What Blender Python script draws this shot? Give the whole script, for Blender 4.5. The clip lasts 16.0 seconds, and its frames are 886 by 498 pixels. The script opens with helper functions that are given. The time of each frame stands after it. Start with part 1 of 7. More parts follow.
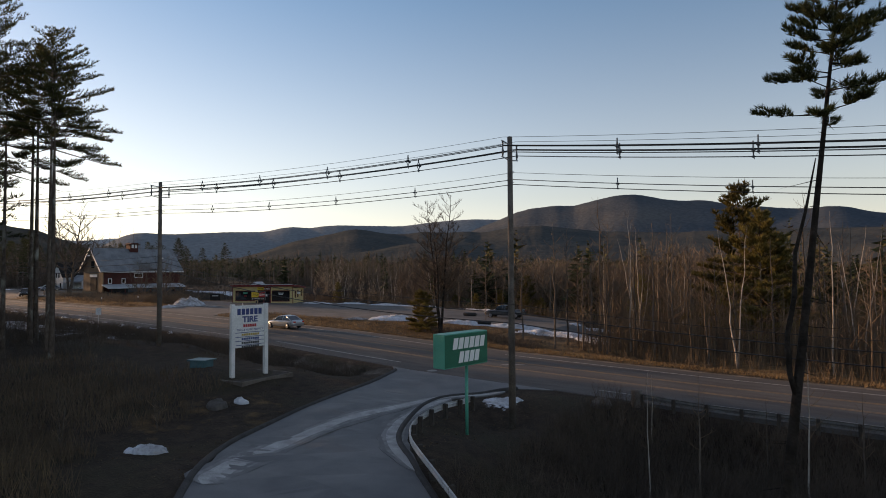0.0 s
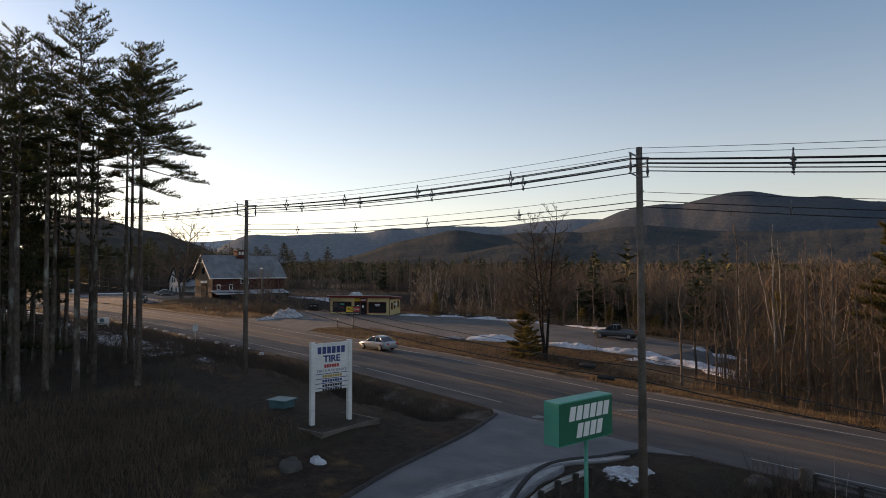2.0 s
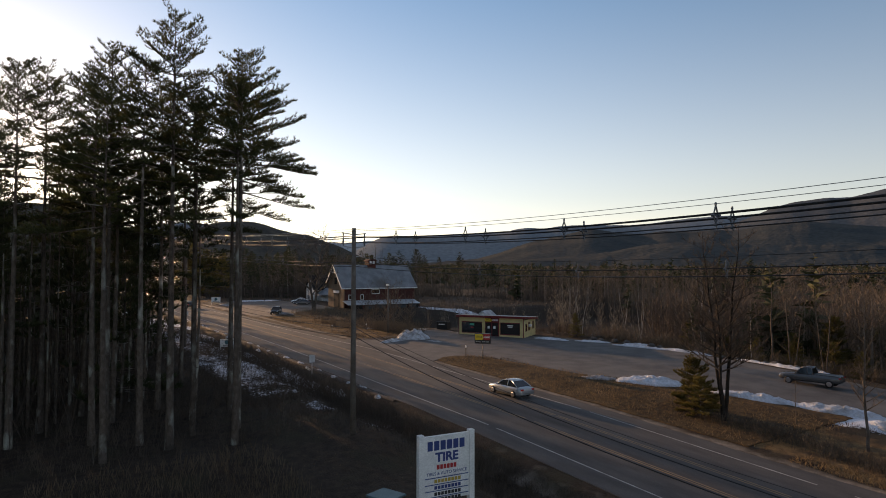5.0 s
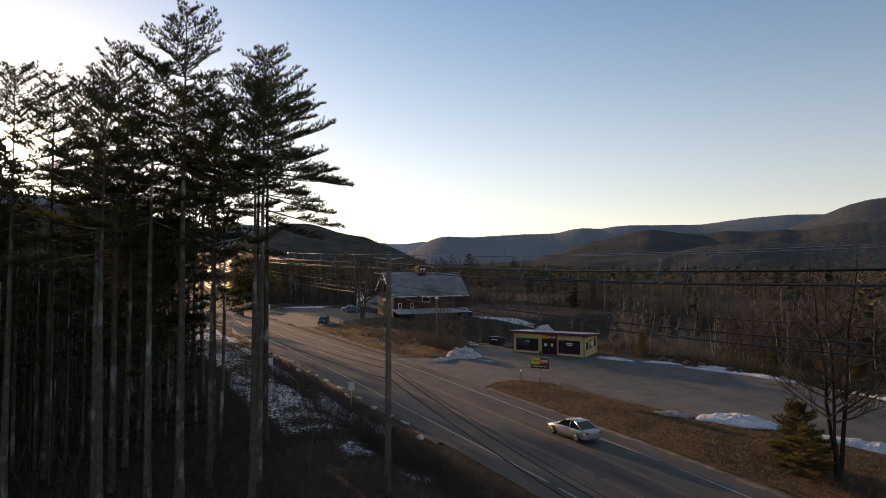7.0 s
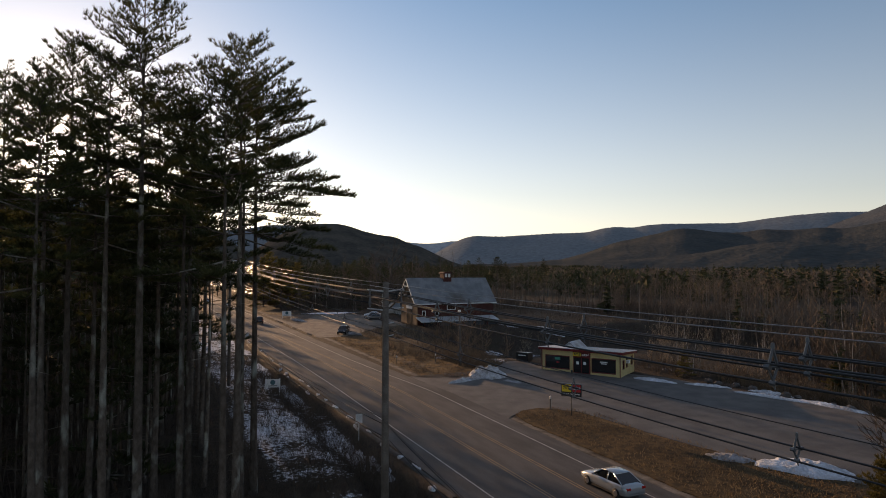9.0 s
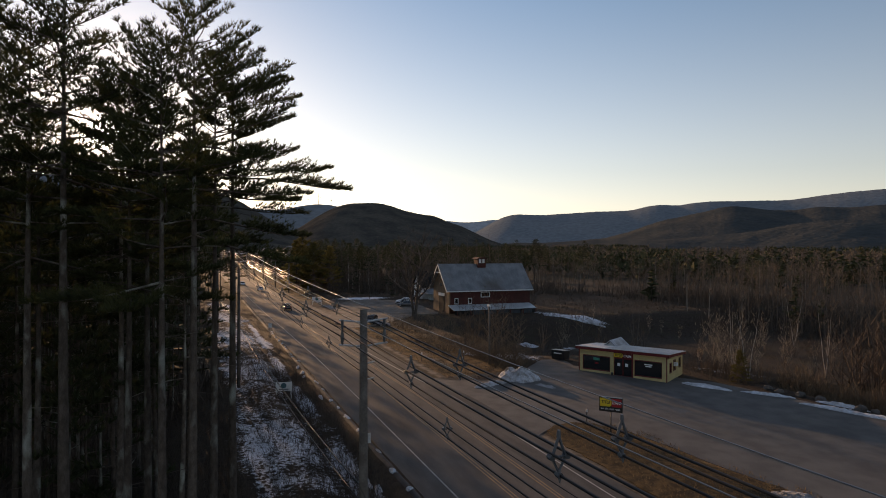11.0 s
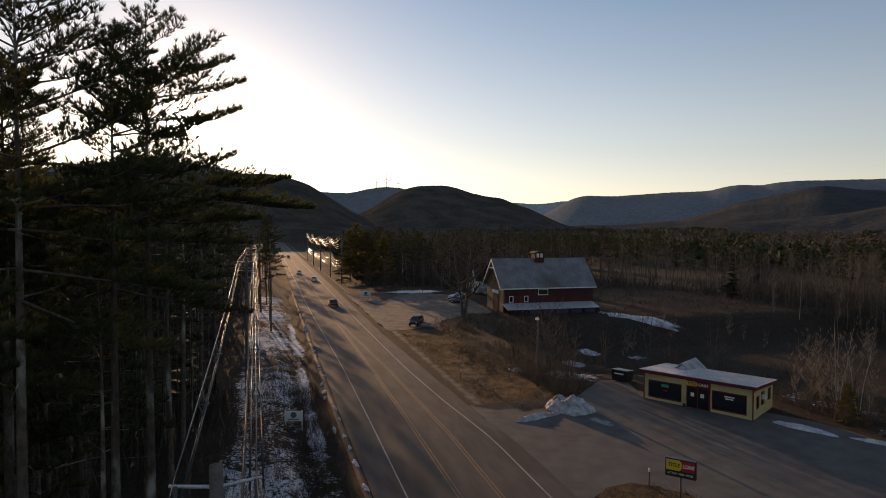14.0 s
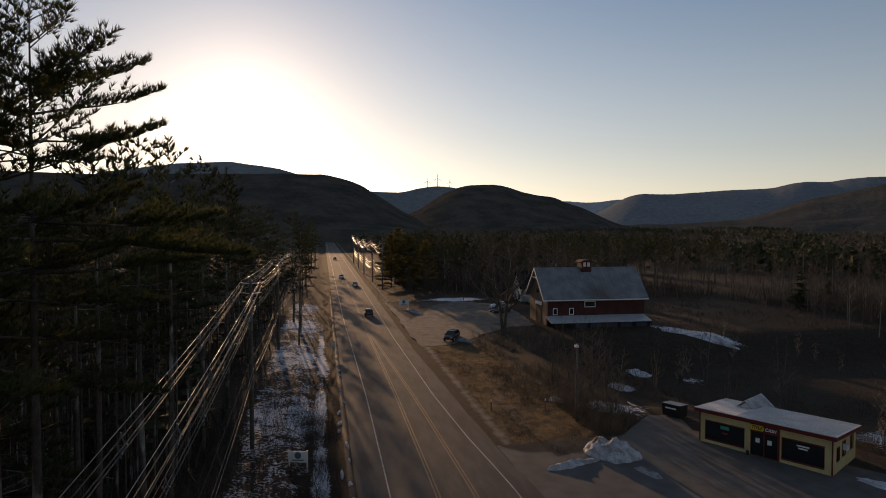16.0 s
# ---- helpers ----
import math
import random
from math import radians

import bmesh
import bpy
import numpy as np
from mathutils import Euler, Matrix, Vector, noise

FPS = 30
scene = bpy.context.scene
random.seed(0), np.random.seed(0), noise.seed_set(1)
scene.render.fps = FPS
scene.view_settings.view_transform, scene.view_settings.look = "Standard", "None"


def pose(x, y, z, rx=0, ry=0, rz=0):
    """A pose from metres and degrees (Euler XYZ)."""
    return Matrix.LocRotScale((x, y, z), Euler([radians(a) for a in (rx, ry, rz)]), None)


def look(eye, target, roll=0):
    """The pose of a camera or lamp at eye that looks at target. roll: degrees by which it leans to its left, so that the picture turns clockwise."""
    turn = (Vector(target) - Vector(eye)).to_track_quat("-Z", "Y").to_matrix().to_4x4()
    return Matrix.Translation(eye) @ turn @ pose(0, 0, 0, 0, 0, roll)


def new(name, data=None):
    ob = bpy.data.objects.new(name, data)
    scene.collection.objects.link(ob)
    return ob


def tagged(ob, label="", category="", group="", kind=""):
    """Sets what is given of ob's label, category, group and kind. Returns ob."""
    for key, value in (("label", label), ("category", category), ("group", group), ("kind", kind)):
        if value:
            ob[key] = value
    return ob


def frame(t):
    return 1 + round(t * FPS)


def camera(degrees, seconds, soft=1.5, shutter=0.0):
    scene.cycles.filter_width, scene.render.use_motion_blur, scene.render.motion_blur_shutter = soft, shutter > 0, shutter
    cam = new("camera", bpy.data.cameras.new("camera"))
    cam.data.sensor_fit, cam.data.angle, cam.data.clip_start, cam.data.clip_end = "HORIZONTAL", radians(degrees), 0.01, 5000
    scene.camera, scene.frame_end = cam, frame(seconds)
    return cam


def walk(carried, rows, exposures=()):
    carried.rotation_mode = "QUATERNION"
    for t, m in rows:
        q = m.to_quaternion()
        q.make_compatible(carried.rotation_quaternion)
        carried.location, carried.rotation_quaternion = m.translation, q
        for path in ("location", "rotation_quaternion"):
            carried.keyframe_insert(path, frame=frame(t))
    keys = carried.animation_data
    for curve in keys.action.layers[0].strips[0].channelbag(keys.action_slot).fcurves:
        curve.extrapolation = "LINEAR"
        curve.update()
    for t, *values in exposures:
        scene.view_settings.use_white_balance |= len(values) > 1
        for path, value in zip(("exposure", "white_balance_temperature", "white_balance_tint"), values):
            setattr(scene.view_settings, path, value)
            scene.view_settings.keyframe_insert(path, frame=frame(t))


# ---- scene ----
# ---- camera ----
cam = camera(70.6, 16.0, soft=0.95)
METRES, EYE, TILT, LEAN, TURN = 58.4, 5.6, 0.0, 0.0, 35.6
ROWS = [
    (0.0, 0.0, 0.0, 0.0, 0.01, 1.98, 0.37),
    (0.5, -0.0007, 0.0249, 0.0088, 1.93, 2.0, 0.33),
    (1.0, -0.0023, 0.0501, 0.0172, 4.44, 2.02, 0.24),
    (1.5, -0.0051, 0.0766, 0.0256, 6.81, 2.03, 0.17),
    (2.0, -0.0087, 0.1041, 0.034, 9.08, 2.03, 0.11),
    (2.5, -0.0136, 0.1314, 0.0427, 11.28, 2.02, 0.04),
    (3.0, -0.0198, 0.1592, 0.0516, 13.31, 1.99, -0.01),
    (3.5, -0.0271, 0.1874, 0.0597, 15.28, 1.99, 0.02),
    (4.0, -0.0356, 0.2163, 0.0676, 17.23, 2.0, 0.01),
    (4.5, -0.0434, 0.2449, 0.0759, 19.22, 2.0, -0.04),
    (5.0, -0.0523, 0.2734, 0.0837, 21.23, 2.0, -0.06),
    (7.5, -0.1026, 0.4119, 0.1223, 26.73, 2.06, -0.11),
    (8.0, -0.1123, 0.4403, 0.1299, 27.24, 2.08, -0.08),
    (8.5, -0.1206, 0.4683, 0.1369, 28.0, 2.1, -0.08),
    (11.0, -0.1628, 0.6188, 0.1732, 32.6, 0.0, -0.11),
    (11.5, -0.1713, 0.6505, 0.1804, 33.53, -0.77, -0.11),
    (12.0, -0.1807, 0.6824, 0.1877, 34.44, -1.43, -0.11),
    (12.5, -0.1894, 0.7138, 0.1953, 35.38, -1.65, -0.12),
    (13.0, -0.1979, 0.7441, 0.2024, 36.36, -1.66, -0.12),
    (13.5, -0.2082, 0.7751, 0.2106, 37.59, -1.68, -0.12),
    (14.0, -0.2189, 0.8059, 0.218, 38.83, -1.69, -0.13),
    (14.5, -0.2296, 0.8368, 0.2252, 40.03, -1.7, -0.09),
    (15.0, -0.24, 0.8674, 0.2331, 41.21, -1.75, -0.11),
    (15.5, -0.2507, 0.898, 0.2406, 42.39, -1.76, -0.12),
    (16.0, -0.2627, 0.9285, 0.2488, 43.55, -1.81, -0.11),
]
walk(cam, [(t, pose(0, 0, EYE, TILT, LEAN, TURN) @ pose(METRES * x, METRES * y, METRES * z, 90 + pitch, roll, yaw)) for t, x, y, z, yaw, pitch, roll in ROWS],
     exposures=[(t, e + 0.2, 7200, 22) for t, e in ((0, 0.05), (5, 0.0), (8, -0.15), (11, -0.32), (13, -0.42), (14.3, -0.58), (15, -0.76), (16, -0.88))])

# ---- light: a low evening sun down the road, clear sky ----
SUN_AZ, SUN_EL = 96.85, 9.05          # degrees left of +y, degrees above the horizon
to_sun = Vector((-math.sin(radians(SUN_AZ)) * math.cos(radians(SUN_EL)), math.cos(radians(SUN_AZ)) * math.cos(radians(SUN_EL)), math.sin(radians(SUN_EL))))
world = bpy.data.worlds.new("evening_sky")
scene.world = world
world.use_nodes = True
wn, wl = world.node_tree.nodes, world.node_tree.links
wn.clear()
sky = wn.new("ShaderNodeTexSky")
sky.sky_type, sky.sun_disc = "NISHITA", False
sky.sun_elevation, sky.sun_rotation = radians(SUN_EL), radians(-SUN_AZ)
sky.air_density, sky.dust_density, sky.ozone_density, sky.altitude = 1.0, 0.28, 1.7, 150
bg = wn.new("ShaderNodeBackground")
bg.inputs["Strength"].default_value = 0.177
# the bright aureole of haze round the sun
tc = wn.new("ShaderNodeTexCoord")
dot = wn.new("ShaderNodeVectorMath")
dot.operation = "DOT_PRODUCT"
dot.inputs[1].default_value = to_sun
wl.new(tc.outputs["Generated"], dot.inputs[0])


def wmath(op, a, b):
    n = wn.new("ShaderNodeMath")
    n.operation = op
    for k, v in enumerate((a, b)):
        if isinstance(v, (int, float)):
            n.inputs[k].default_value = v
        else:
            wl.new(v, n.inputs[k])
    return n.outputs[0]


# haze takes the colour out of the low sky
split = wn.new("ShaderNodeSeparateXYZ")
wl.new(tc.outputs["Generated"], split.inputs[0])
tone = wn.new("ShaderNodeHueSaturation")
low_sky = wmath("ADD", wmath("MULTIPLY", wmath("MINIMUM", wmath("MAXIMUM", split.outputs["Z"], 0.0), 0.4), 1.55), 0.5)
high_sky = wmath("MULTIPLY", wmath("MAXIMUM", wmath("SUBTRACT", split.outputs["Z"], 0.45), 0.0), 1.1)
wl.new(wmath("SUBTRACT", low_sky, high_sky), tone.inputs["Saturation"])
wl.new(sky.outputs[0], tone.inputs["Color"])
wl.new(tone.outputs[0], bg.inputs["Color"])
lobe = wmath("MAXIMUM", dot.outputs["Value"], 0.0)
glow = wmath("ADD", wmath("ADD", wmath("MULTIPLY", wmath("POWER", lobe, 190.0), 0.55), wmath("MULTIPLY", wmath("POWER", lobe, 14.0), 0.03)), wmath("MULTIPLY", wmath("POWER", lobe, 6000.0), 30.0))
bg2 = wn.new("ShaderNodeBackground")
bg2.inputs["Color"].default_value = (1.0, 0.88, 0.74, 1)
wl.new(glow, bg2.inputs["Strength"])
add = wn.new("ShaderNodeAddShader")
wl.new(bg.outputs[0], add.inputs[0])
wl.new(bg2.outputs[0], add.inputs[1])
wl.new(add.outputs[0], wn.new("ShaderNodeOutputWorld").inputs["Surface"])
sun = new("sun", bpy.data.lights.new("sun", "SUN"))
sun.data.energy, sun.data.angle, sun.data.color = 5.0, radians(0.53), (1.0, 0.66, 0.36)
sun.matrix_world = look(to_sun * 100, (0, 0, 0))


# ---- materials ----
def shader(name, c1, c2, scale=4.0, rough=0.8, bump=0.2, bump_scale=40.0, metal=0.0, c3=None, spec=0.3, coords="world", stretch=None, detail=6.0, translucent=0.0, bump_dist=0.02, per_object=0.0):
    """A two-scale procedural surface: broad variation from c1 to c2, fine grain, optional stains c3, relief."""
    m = bpy.data.materials.new(name)
    m.use_nodes = True
    n, l = m.node_tree.nodes, m.node_tree.links
    b = n["Principled BSDF"]
    if coords == "world":
        src = n.new("ShaderNodeNewGeometry").outputs["Position"]
    else:
        src = n.new("ShaderNodeTexCoord").outputs["Object"]
    if stretch:
        mp = n.new("ShaderNodeVectorMath")
        mp.operation = "MULTIPLY"
        mp.inputs[1].default_value = stretch
        l.new(src, mp.inputs[0])
        src = mp.outputs[0]

    def tex(s, d=detail):
        t = n.new("ShaderNodeTexNoise")
        t.inputs["Scale"].default_value, t.inputs["Detail"].default_value = s, d
        l.new(src, t.inputs["Vector"])
        return t.outputs["Fac"]

    def ramp(f, lo, hi):
        r = n.new("ShaderNodeMapRange")
        r.inputs["From Min"].default_value, r.inputs["From Max"].default_value = lo, hi
        l.new(f, r.inputs["Value"])
        return r.outputs[0]

    def mix(f, a, c, kind="MIX"):
        x = n.new("ShaderNodeMix")
        x.data_type, x.blend_type = "RGBA", kind
        l.new(f, x.inputs[0])
        for k, v in ((6, a), (7, c)):
            if isinstance(v, tuple):
                x.inputs[k].default_value = (*v, 1)
            else:
                l.new(v, x.inputs[k])
        return x.outputs[2]

    col = mix(ramp(tex(scale), 0.35, 0.65), c1, c2)
    g = ramp(tex(bump_scale, 3.0), 0.2, 0.8)
    gr = n.new("ShaderNodeMapRange")
    gr.inputs["To Min"].default_value, gr.inputs["To Max"].default_value = 0.75, 1.2
    l.new(g, gr.inputs["Value"])
    if c3:
        col = mix(ramp(tex(scale * 0.23), 0.55, 0.72), col, c3)
    if per_object:
        oi = n.new("ShaderNodeObjectInfo")
        pr = n.new("ShaderNodeMapRange")
        pr.inputs["To Min"].default_value, pr.inputs["To Max"].default_value = 1 - per_object, 1 + per_object
        l.new(oi.outputs["Random"], pr.inputs["Value"])
        vm = n.new("ShaderNodeVectorMath")
        vm.operation = "SCALE"
        l.new(col, vm.inputs[0])
        l.new(pr.outputs[0], vm.inputs["Scale"])
        col = vm.outputs[0]
    sc = n.new("ShaderNodeVectorMath")
    sc.operation = "SCALE"
    l.new(col, sc.inputs[0])
    l.new(gr.outputs[0], sc.inputs["Scale"])
    l.new(sc.outputs[0], b.inputs["Base Color"])
    b.inputs["Roughness"].default_value, b.inputs["Metallic"].default_value = rough, metal
    b.inputs["Specular IOR Level"].default_value = spec
    if bump:
        bp = n.new("ShaderNodeBump")
        bp.inputs["Strength"].default_value, bp.inputs["Distance"].default_value = bump, bump_dist
        l.new(g, bp.inputs["Height"])
        l.new(bp.outputs[0], b.inputs["Normal"])
    if translucent:
        tr = n.new("ShaderNodeBsdfTranslucent")
        l.new(sc.outputs[0], tr.inputs["Color"])
        mx = n.new("ShaderNodeMixShader")
        mx.inputs[0].default_value = translucent
        l.new(b.outputs[0], mx.inputs[1])
        l.new(tr.outputs[0], mx.inputs[2])
        l.new(mx.outputs[0], n["Material Output"].inputs["Surface"])
    return m


def plain(name, c, rough=0.5, metal=0.0, emit=0.0, spec=0.5):
    m = bpy.data.materials.new(name)
    m.use_nodes = True
    b = m.node_tree.nodes["Principled BSDF"]
    b.inputs["Base Color"].default_value = (*c, 1)
    b.inputs["Roughness"].default_value, b.inputs["Metallic"].default_value = rough, metal
    b.inputs["Specular IOR Level"].default_value = spec
    if emit:
        b.inputs["Emission Color"].default_value, b.inputs["Emission Strength"].default_value = (*c, 1), emit
    return m


M_ROAD = shader("worn_asphalt", (0.074, 0.070, 0.068), (0.105, 0.099, 0.094), 1.1, 0.85, 0.25, 30, c3=(0.050, 0.048, 0.047), spec=0.16, stretch=(0.25, 1, 1))
M_LOT = shader("old_lot_asphalt", (0.090, 0.086, 0.082), (0.135, 0.128, 0.120), 0.5, 0.85, 0.3, 25, c3=(0.155, 0.145, 0.13), spec=0.2)
M_DRIVE = shader("grey_driveway_asphalt", (0.105, 0.108, 0.112), (0.155, 0.155, 0.155), 0.5, 0.7, 0.25, 30, c3=(0.075, 0.075, 0.078), spec=0.4)
M_SALT = shader("salt_and_sand_film", (0.44, 0.44, 0.43), (0.27, 0.27, 0.265), 1.6, 0.85, 0.3, 20, c3=(0.34, 0.34, 0.33))
M_SALT_THIN = shader("thin_salt_film", (0.17, 0.17, 0.17), (0.125, 0.126, 0.127), 1.6, 0.8, 0.3, 25)
M_SALT_MID = shader("patchy_salt_film", (0.26, 0.26, 0.258), (0.17, 0.17, 0.17), 2.2, 0.85, 0.3, 22)
M_VERGE = shader("tawny_dead_turf", (0.125, 0.080, 0.038), (0.058, 0.041, 0.024), 1.7, 0.95, 1.0, 7, c3=(0.045, 0.034, 0.021), bump_dist=0.12, spec=0.1)
M_KERB = shader("black_asphalt_berm", (0.04, 0.038, 0.037), (0.06, 0.057, 0.055), 1.5, 0.85, 0.4, 12)
# shade on the back of the highway rail is put into this darker steel
M_RAIL_SHADED = shader("shaded_rail_steel", (0.12, 0.115, 0.11), (0.17, 0.165, 0.16), 2.0, 0.65, 0.2, 20, metal=0.3)
M_DARK_WOOD = shader("dark_timber", (0.045, 0.038, 0.032), (0.075, 0.064, 0.054), 2.0, 0.9, 0.4, 12, coords="object")
M_GRAVEL = shader("gravel_shoulder", (0.13, 0.11, 0.09), (0.21, 0.18, 0.15), 0.9, 0.95, 0.6, 14, c3=(0.09, 0.075, 0.06), bump_dist=0.05)
M_WHITE_LINE = shader("white_road_paint", (0.42, 0.41, 0.39), (0.26, 0.25, 0.235), 1.3, 0.7, 0.1, 30)
M_YELLOW_LINE = shader("yellow_road_paint", (0.27, 0.175, 0.085), (0.17, 0.12, 0.075), 1.3, 0.7, 0.1, 30)
M_SNOW = shader("old_snow", (0.66, 0.70, 0.76), (0.44, 0.46, 0.49), 1.1, 0.7, 0.9, 5, c3=(0.24, 0.22, 0.20), bump_dist=0.12)
M_PILE = shader("ploughed_pile_snow", (0.60, 0.62, 0.66), (0.30, 0.29, 0.28), 1.7, 0.75, 1.0, 6, c3=(0.14, 0.12, 0.10), bump_dist=0.12)
M_DIRTY_SNOW = shader("dirty_ploughed_snow", (0.38, 0.38, 0.39), (0.13, 0.118, 0.105), 0.9, 0.75, 1.0, 3, c3=(0.12, 0.10, 0.085), bump_dist=0.15)
M_BARK = shader("grey_brown_bark", (0.075, 0.060, 0.048), (0.135, 0.110, 0.090), 2.0, 0.95, 0.8, 16, per_object=0.3, bump_dist=0.03)
M_PINEBARK = shader("pine_bark", (0.078, 0.060, 0.048), (0.135, 0.108, 0.088), 1.6, 0.95, 0.9, 9, c3=(0.36, 0.36, 0.31), bump_dist=0.05, spec=0.1, stretch=(3, 3, 1.6), per_object=0.35)
# near-black bark: the slim pine's dark silhouette is put into this colour
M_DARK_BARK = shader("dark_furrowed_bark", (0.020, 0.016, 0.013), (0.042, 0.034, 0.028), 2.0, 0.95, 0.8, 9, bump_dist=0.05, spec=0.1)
# paler copy of the twigs: rim light from behind is put into the colour
M_PALE_TWIG = shader("pale_rim_lit_twigs", (0.30, 0.235, 0.165), (0.42, 0.335, 0.24), 0.3, 0.85, 0.0, 5, per_object=0.25)
M_TWIG = shader("bare_twigs", (0.115, 0.082, 0.054), (0.20, 0.142, 0.090), 0.3, 0.9, 0.0, 5, per_object=0.4)
M_BIRCH = shader("birch_bark", (0.46, 0.42, 0.37), (0.28, 0.25, 0.215), 1.2, 0.8, 0.3, 7, c3=(0.085, 0.072, 0.062))
M_NEEDLE = shader("pine_needles", (0.046, 0.054, 0.019), (0.094, 0.094, 0.033), 0.9, 0.6, 0.0, 8, translucent=0.42, per_object=0.25)
# darker copy of the needles, with the wood's shade put into the colour
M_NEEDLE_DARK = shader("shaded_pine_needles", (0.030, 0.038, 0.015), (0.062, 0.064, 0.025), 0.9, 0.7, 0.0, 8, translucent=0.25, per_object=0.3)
M_NEEDLE_OLIVE = shader("olive_needles", (0.085, 0.076, 0.022), (0.155, 0.125, 0.038), 0.9, 0.7, 0.0, 8, translucent=0.4, per_object=0.3)
M_FAR_WOOD = shader("far_bare_woods", (0.100, 0.076, 0.058), (0.180, 0.134, 0.096), 0.03, 0.95, 0.0, 2)
M_FAR_TRUNK = shader("far_pale_trunks", (0.30, 0.25, 0.20), (0.14, 0.11, 0.09), 0.05, 0.95, 0.0, 2)
M_FAR_PINE = shader("far_conifers", (0.034, 0.042, 0.018), (0.085, 0.078, 0.032), 0.06, 0.95, 0.0, 2)
M_DRYGRASS = shader("dry_grass_blades", (0.17, 0.115, 0.06), (0.25, 0.175, 0.095), 0.4, 0.9, 0.0, 5, translucent=0.3)
M_REED = shader("grey_dead_reeds", (0.090, 0.064, 0.042), (0.145, 0.105, 0.068), 0.4, 0.9, 0.0, 5, translucent=0.2)
M_BRUSH = shader("bare_brush", (0.060, 0.046, 0.036), (0.105, 0.080, 0.060), 0.4, 0.9, 0.0, 5)
M_POLE = shader("weathered_pole_wood", (0.098, 0.080, 0.066), (0.16, 0.138, 0.118), 1.5, 0.9, 0.5, 12, c3=(0.1, 0.08, 0.065), coords="object")
M_WIRE = plain("black_cable", (0.02, 0.02, 0.02), 0.55, 0.0, spec=0.35)
M_BRIGHT_WIRE = plain("aluminium_cable", (0.22, 0.22, 0.22), 0.32, 0.8)
M_STEEL = shader("galvanised_steel", (0.52, 0.53, 0.54), (0.40, 0.41, 0.42), 2.0, 0.5, 0.15, 20, metal=0.35)
M_INSUL = plain("grey_polymer", (0.09, 0.095, 0.10), 0.4)
M_WHITE = shader("white_paint", (0.74, 0.74, 0.72), (0.62, 0.62, 0.60), 1.0, 0.5, 0.1, 20, coords="object")
M_GREEN = shader("green_sign_face", (0.010, 0.13, 0.075), (0.016, 0.16, 0.095), 0.8, 0.35, 0.05, 20, coords="object", spec=0.5)
M_GREEN_CAN = shader("green_painted_metal", (0.045, 0.30, 0.21), (0.065, 0.36, 0.26), 0.7, 0.45, 0.1, 20, coords="object", spec=0.5)
M_BLUE_INK = plain("navy_lettering", (0.02, 0.045, 0.17), 0.5)
M_RED_INK = plain("red_lettering", (0.4, 0.02, 0.02), 0.5)
M_GOLD_INK = plain("gold_lettering", (0.42, 0.28, 0.04), 0.5)
M_BLACK_INK = plain("black_lettering", (0.02, 0.02, 0.02), 0.5)
M_LETTER_WHITE = plain("white_lettering", (0.8, 0.8, 0.78), 0.5)
M_CREAM = shader("cream_wall_paint", (0.62, 0.50, 0.24), (0.55, 0.43, 0.20), 0.7, 0.7, 0.15, 14, c3=(0.48, 0.38, 0.19))
M_MAROON = shader("maroon_trim_paint", (0.13, 0.018, 0.018), (0.17, 0.025, 0.024), 0.9, 0.5, 0.1, 16)
M_ROOF_WHITE = shader("pale_membrane_roof", (0.58, 0.58, 0.58), (0.46, 0.46, 0.46), 0.6, 0.7, 0.2, 6, c3=(0.33, 0.32, 0.31))
M_BARN = shader("barn_red_boards", (0.058, 0.018, 0.014), (0.085, 0.026, 0.02), 0.6, 0.85, 0.4, 9, c3=(0.05, 0.025, 0.02))
M_GABLE = shader("brown_shingles", (0.22, 0.145, 0.085), (0.16, 0.10, 0.06), 0.7, 0.85, 0.4, 8)
M_TIN = shader("weathered_tin_roof", (0.17, 0.19, 0.205), (0.25, 0.27, 0.285), 0.5, 0.5, 0.2, 5, metal=0.3, c3=(0.13, 0.125, 0.12))
M_TIN_PALE = shader("pale_tin_roof", (0.42, 0.47, 0.50), (0.5, 0.55, 0.58), 0.6, 0.5, 0.2, 5, metal=0.3)
M_GLASS = plain("dark_window_glass", (0.012, 0.014, 0.016), 0.06, 0.0, spec=0.8)
M_DARK = shader("dark_opening", (0.012, 0.012, 0.012), (0.02, 0.02, 0.02), 1.0, 0.9, 0.0)
M_DARKDOOR = shader("dark_blue_grey_boards", (0.035, 0.045, 0.055), (0.05, 0.06, 0.07), 1.5, 0.7, 0.2, 8)
M_ROCK = shader("granite_boulder", (0.075, 0.067, 0.06), (0.14, 0.128, 0.115), 1.2, 0.9, 0.6, 7, c3=(0.05, 0.045, 0.04), coords="world", bump_dist=0.06)
M_TYRE = plain("tyre_rubber", (0.015, 0.015, 0.015), 0.85)
M_RIM = plain("alloy_rim", (0.4, 0.4, 0.42), 0.3, 0.9)
M_SILVER = plain("silver_car_paint", (0.42, 0.45, 0.47), 0.22, 0.5)
M_BLACKCAR = plain("black_car_paint", (0.012, 0.012, 0.014), 0.15, 0.0, spec=0.6)
M_GREYCAR = plain("grey_car_paint", (0.11, 0.115, 0.12), 0.22, 0.4)
M_WHITECAR = plain("white_car_paint", (0.66, 0.67, 0.68), 0.25)
M_REDLAMP = plain("red_tail_lamp", (0.35, 0.01, 0.01), 0.2)
M_HEADLAMP = plain("clear_head_lamp", (0.75, 0.75, 0.72), 0.1)
M_TEAL = shader("teal_plastic_cover", (0.045, 0.115, 0.13), (0.07, 0.15, 0.17), 2.0, 0.5, 0.1, 20)
